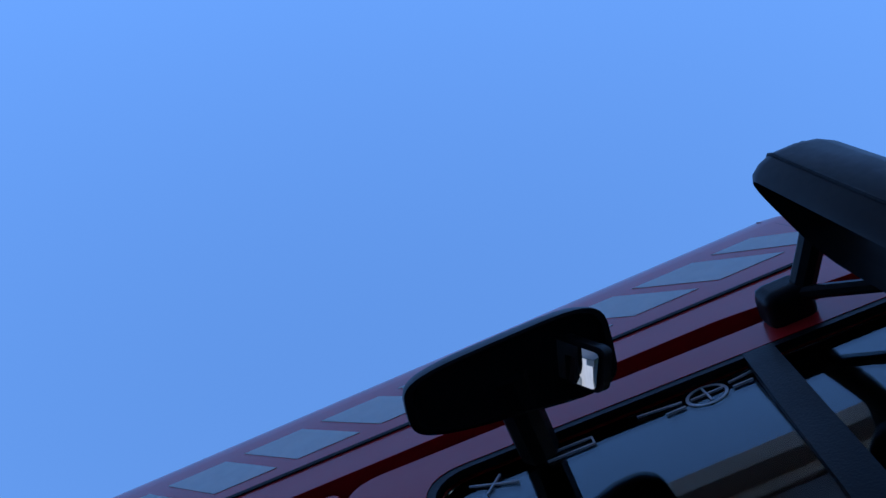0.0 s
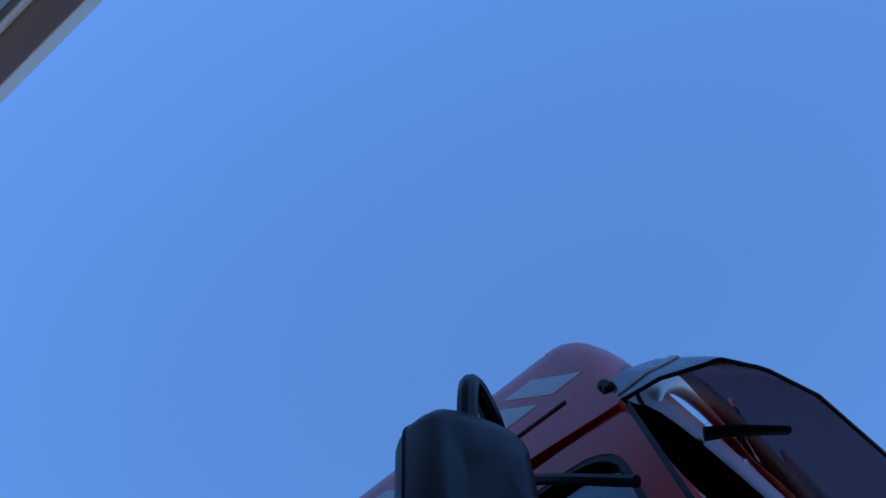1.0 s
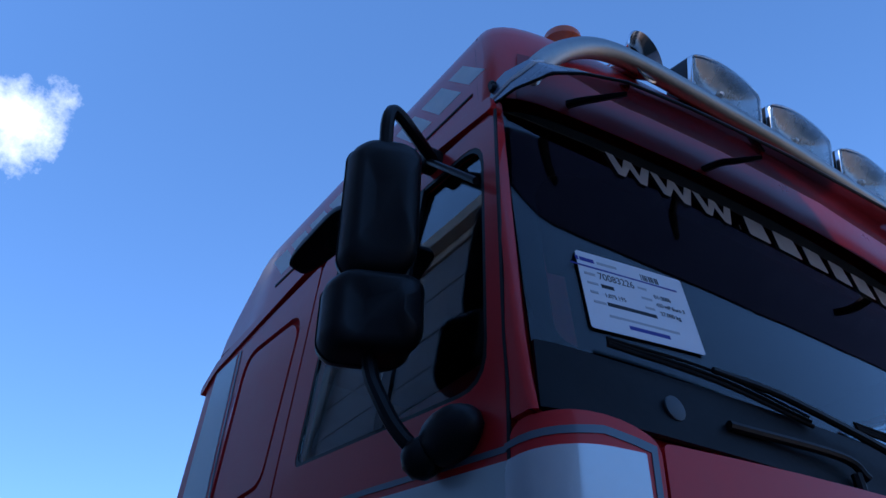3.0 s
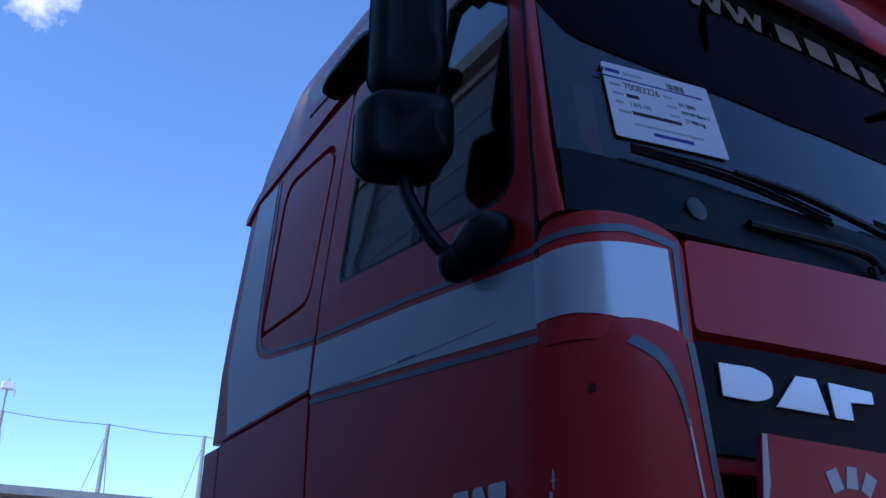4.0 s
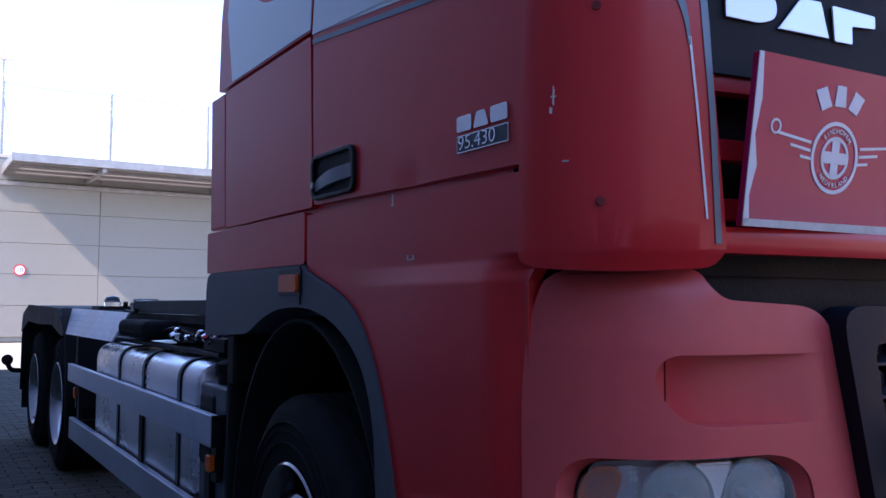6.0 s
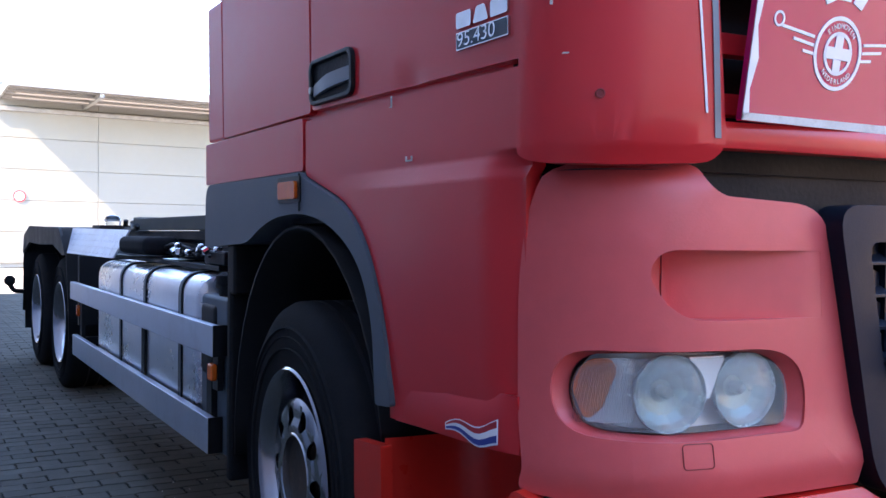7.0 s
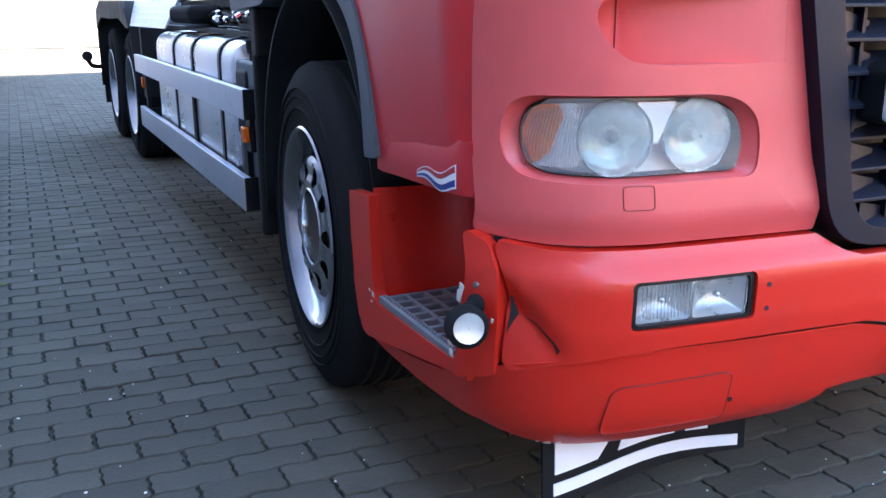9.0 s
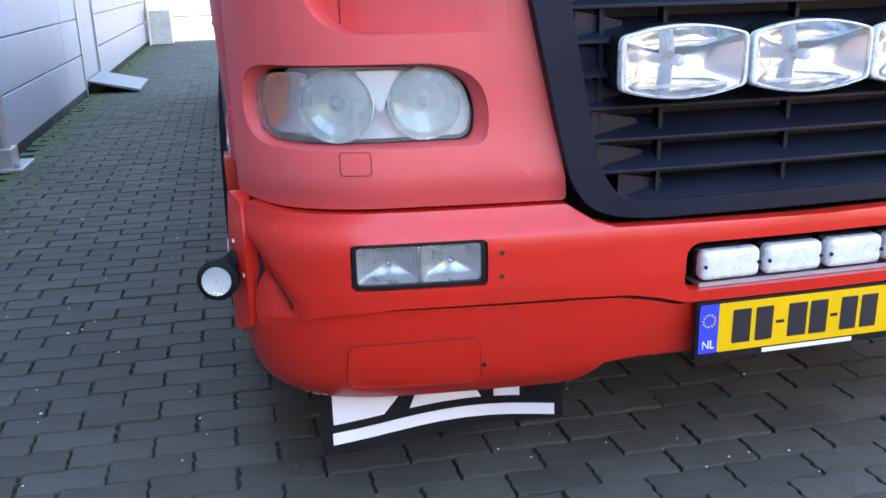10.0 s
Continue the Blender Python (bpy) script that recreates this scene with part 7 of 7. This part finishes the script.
    sm = part("side_marker", boxes(((-m * 1.145, 2.10, 0.635), (-m * 1.12, 2.15, 0.695))), AMBER, truck, "amber side marker under the rail", bevel=0.008)
    part("marker_bracket", boxes(((-m * 1.12, 2.10, 0.60), (-m * 1.10, 2.16, 0.78))), BLACK, sm)
    part("side_marker", boxes(((-m * 1.13, 5.02, 0.62), (-m * 1.11, 5.06, 0.69))), AMBER, truck, "amber side marker under the rail", bevel=0.008)
    # tandem mudguard with its checker plate
    bm = bmesh.new()
    gp = [(5.40, 0.42), (5.44, 0.70), (5.54, 1.0), (5.86, 1.180), (6.3, 1.19), (7.6, 1.20), (8.02, 1.12), (8.12, 0.85), (8.14, 0.42)]
    rr_ = [[bm.verts.new((-m * x, y, z)) for x in (1.12, 0.50)] for y, z in gp]
    for a, b in zip(rr_, rr_[1:]):
        bm.faces.new((a[0], a[1], b[1], b[0]))
    mg = part("tandem_mudguard", bm, DARK, truck, "black mudguard over both rear axles", smooth=20)
    so_ = mg.modifiers.new("thick", "SOLIDIFY"); so_.thickness = 0.02
    part("guard_skirt", sheet(rounded([(5.56, 1.0), (5.86, 1.185), (7.6, 1.205), (8.02, 1.125), (8.12, 0.95), (7.6, 1.06), (6.85, 1.05), (6.15, 1.06), (5.68, 0.99)], 0.03), lambda y, z, d: Vector((-m * (1.125 - d), y, z)), 0.02), DARK, mg)
    cp = part("checker_panel", sheet([(4.00, 1.015), (5.54, 1.010), (5.86, 1.182), (3.95, 1.168)], lambda y, z, d: Vector((-m * (1.12 - 0.5 * (z - 1.0) - d), y, z)), 0.01), CHECKER, truck, "bright checker plate panel")
    bm = bmesh.new()
    for i in range(38):
        for j in range(4):
            y, z = 4.03 + i * 0.046, 1.03 + j * 0.036
            if y > 5.50 + max(0, (z - 1.015)) * 1.7:
                continue
            s_ = 1 if (i + j) % 2 else -1
            c = Vector((-m * (1.1215 - 0.5 * (z - 1.0)), y, z))
            e = Vector((-0.5 * 0 * m, 0.012, s_ * 0.008))
            f = Vector((0, -0.003 * s_, 0.004))
            vv = [bm.verts.new(c + q) for q in (-e, f * 0.6, e, -f * 0.6)]
            bm.faces.new(vv)
    tagged(part("checker_relief", bm, CHROME, cp), "raised checker pattern", kind="stuff")
    part("guard_bracket", boxes(((-m * 1.10, 5.12, 0.55), (-m * 0.5, 5.18, 1.0))), DARK, truck)
part("rear_lamp_stalk", tube([(-1.12, 8.05, 0.60), (-1.20, 8.05, 0.61), (-1.235, 8.05, 0.66)], 0.022, 10), RUBBER, truck, "black rubber stalk with a round lamp")
part("rear_lamp", lathe([(0.03, -0.03), (0.05, 0), (0.045, 0.03), (0.01, 0.04)], 16, m=pose(-1.24, 8.04, 0.70, 90)), RUBBER, truck, "small round rear outline lamp")
for m in (1, -1):
    part("tail_flap", boxes(((-m * 1.10, 8.13, 0.25), (-m * 0.55, 8.15, 0.9))), RUBBER, truck, "rubber tail flap")

# ---------------------------------------------------------------- paving, last
def paver_mesh(seed):
    r = random.Random(seed)
    a, b, h = 0.0972, 0.0472, 0.012
    o = []
    wave = lambda t: 0.0040 * math.sin(t * 2 * math.pi * 2)
    for i in range(12):
        o.append((-a + 2 * a * i / 12, -b + wave(i / 12)))
    for i in range(5):
        o.append((a + wave(i / 5) * 0.8, -b + 2 * b * i / 5))
    for i in range(12):
        o.append((a - 2 * a * i / 12, b - wave(i / 12)))
    for i in range(5):
        o.append((-a - wave(i / 5) * 0.8, b - 2 * b * i / 5))
    n = len(o)
    v = [(x * 0.978, y * 0.958, 0.0 + r.uniform(-.0006, .0006)) for x, y in o] + [(x, y, -h * 0.4) for x, y in o] + [(x, y, -h - 0.003) for x, y in o]
    f = [tuple(range(n))] + [(k * n + i, (k + 1) * n + i, (k + 1) * n + (i + 1) % n, k * n + (i + 1) % n) for k in range(2) for i in range(n)]
    return v, f


kinds = [paver_mesh(s) for s in range(5)]
pm = []
for v, f in kinds:
    me = bpy.data.meshes.new("paver")
    me.from_pydata(v, [], f)
    me.materials.append(PAVER)
    pm.append(me)
rnd = random.Random(3)
restv, restf = [], []
count = 0
for j in range(-48, 172):
    y = j * 0.1005
    for i in range(-10, 42):
        x = -2.50 + i * 0.2015 + (0.1007 if j % 2 else 0)
        if x > 5.5 or (x > 1.3 and y > 9) or x < WX + 0.08:
            continue
        dx, dy, dz, tw = rnd.gauss(0, 0.0014), rnd.gauss(0, 0.0012), rnd.gauss(0, 0.0012), rnd.gauss(0, 0.006)
        k = rnd.randrange(5)
        if -2.2 < x < -1.2 and 0.5 < y < 3.4 and count < 300:
            ob = new("paver", pm[k])
            ob.parent = pavement
            ob.matrix_basis = pose(x + dx, y + dy, dz, 0, 0, math.degrees(tw))
            count += 1
            continue
        v, f = kinds[k]
        o = len(restv)
        restv += [(x + dx + p[0] - tw * p[1], y + dy + p[1] + tw * p[0], p[2] + dz) for p in v]
        restf += [tuple(o + q for q in face) for face in f]
me = bpy.data.meshes.new("far_pavers")
me.from_pydata(restv, [], restf)
me.materials.append(PAVER)
fp_ = new("far_pavers", me)
fp_.parent = pavement
tagged(fp_, "dark grey concrete paving blocks", kind="stuff")


# sand grains and small chips lying on the paving
rnd = random.Random(77)
gv, gf = [], []
for _ in range(380):
    gx, gy = rnd.uniform(-2.4, 1.6), rnd.uniform(-1.3, 3.2)
    r = rnd.choice((0.0016, 0.002, 0.003, 0.0045)) * rnd.uniform(0.7, 1.3)
    a = rnd.uniform(0, math.tau)
    o = len(gv)
    gv += [(gx + r * rnd.uniform(0.7, 1.5) * math.cos(a + math.tau * i / 4), gy + r * math.sin(a + math.tau * i / 4), 0.0) for i in range(4)] + [(gx, gy, r * 0.8)]
    gf += [(o + i, o + (i + 1) % 4, o + 4) for i in range(4)]
me = bpy.data.meshes.new("grit")
me.from_pydata(gv, [], gf)
me.materials.append(WORN)
tagged(new("grit", me), "pale sand grains and chips scattered on the paving", "grit", kind="stuff")
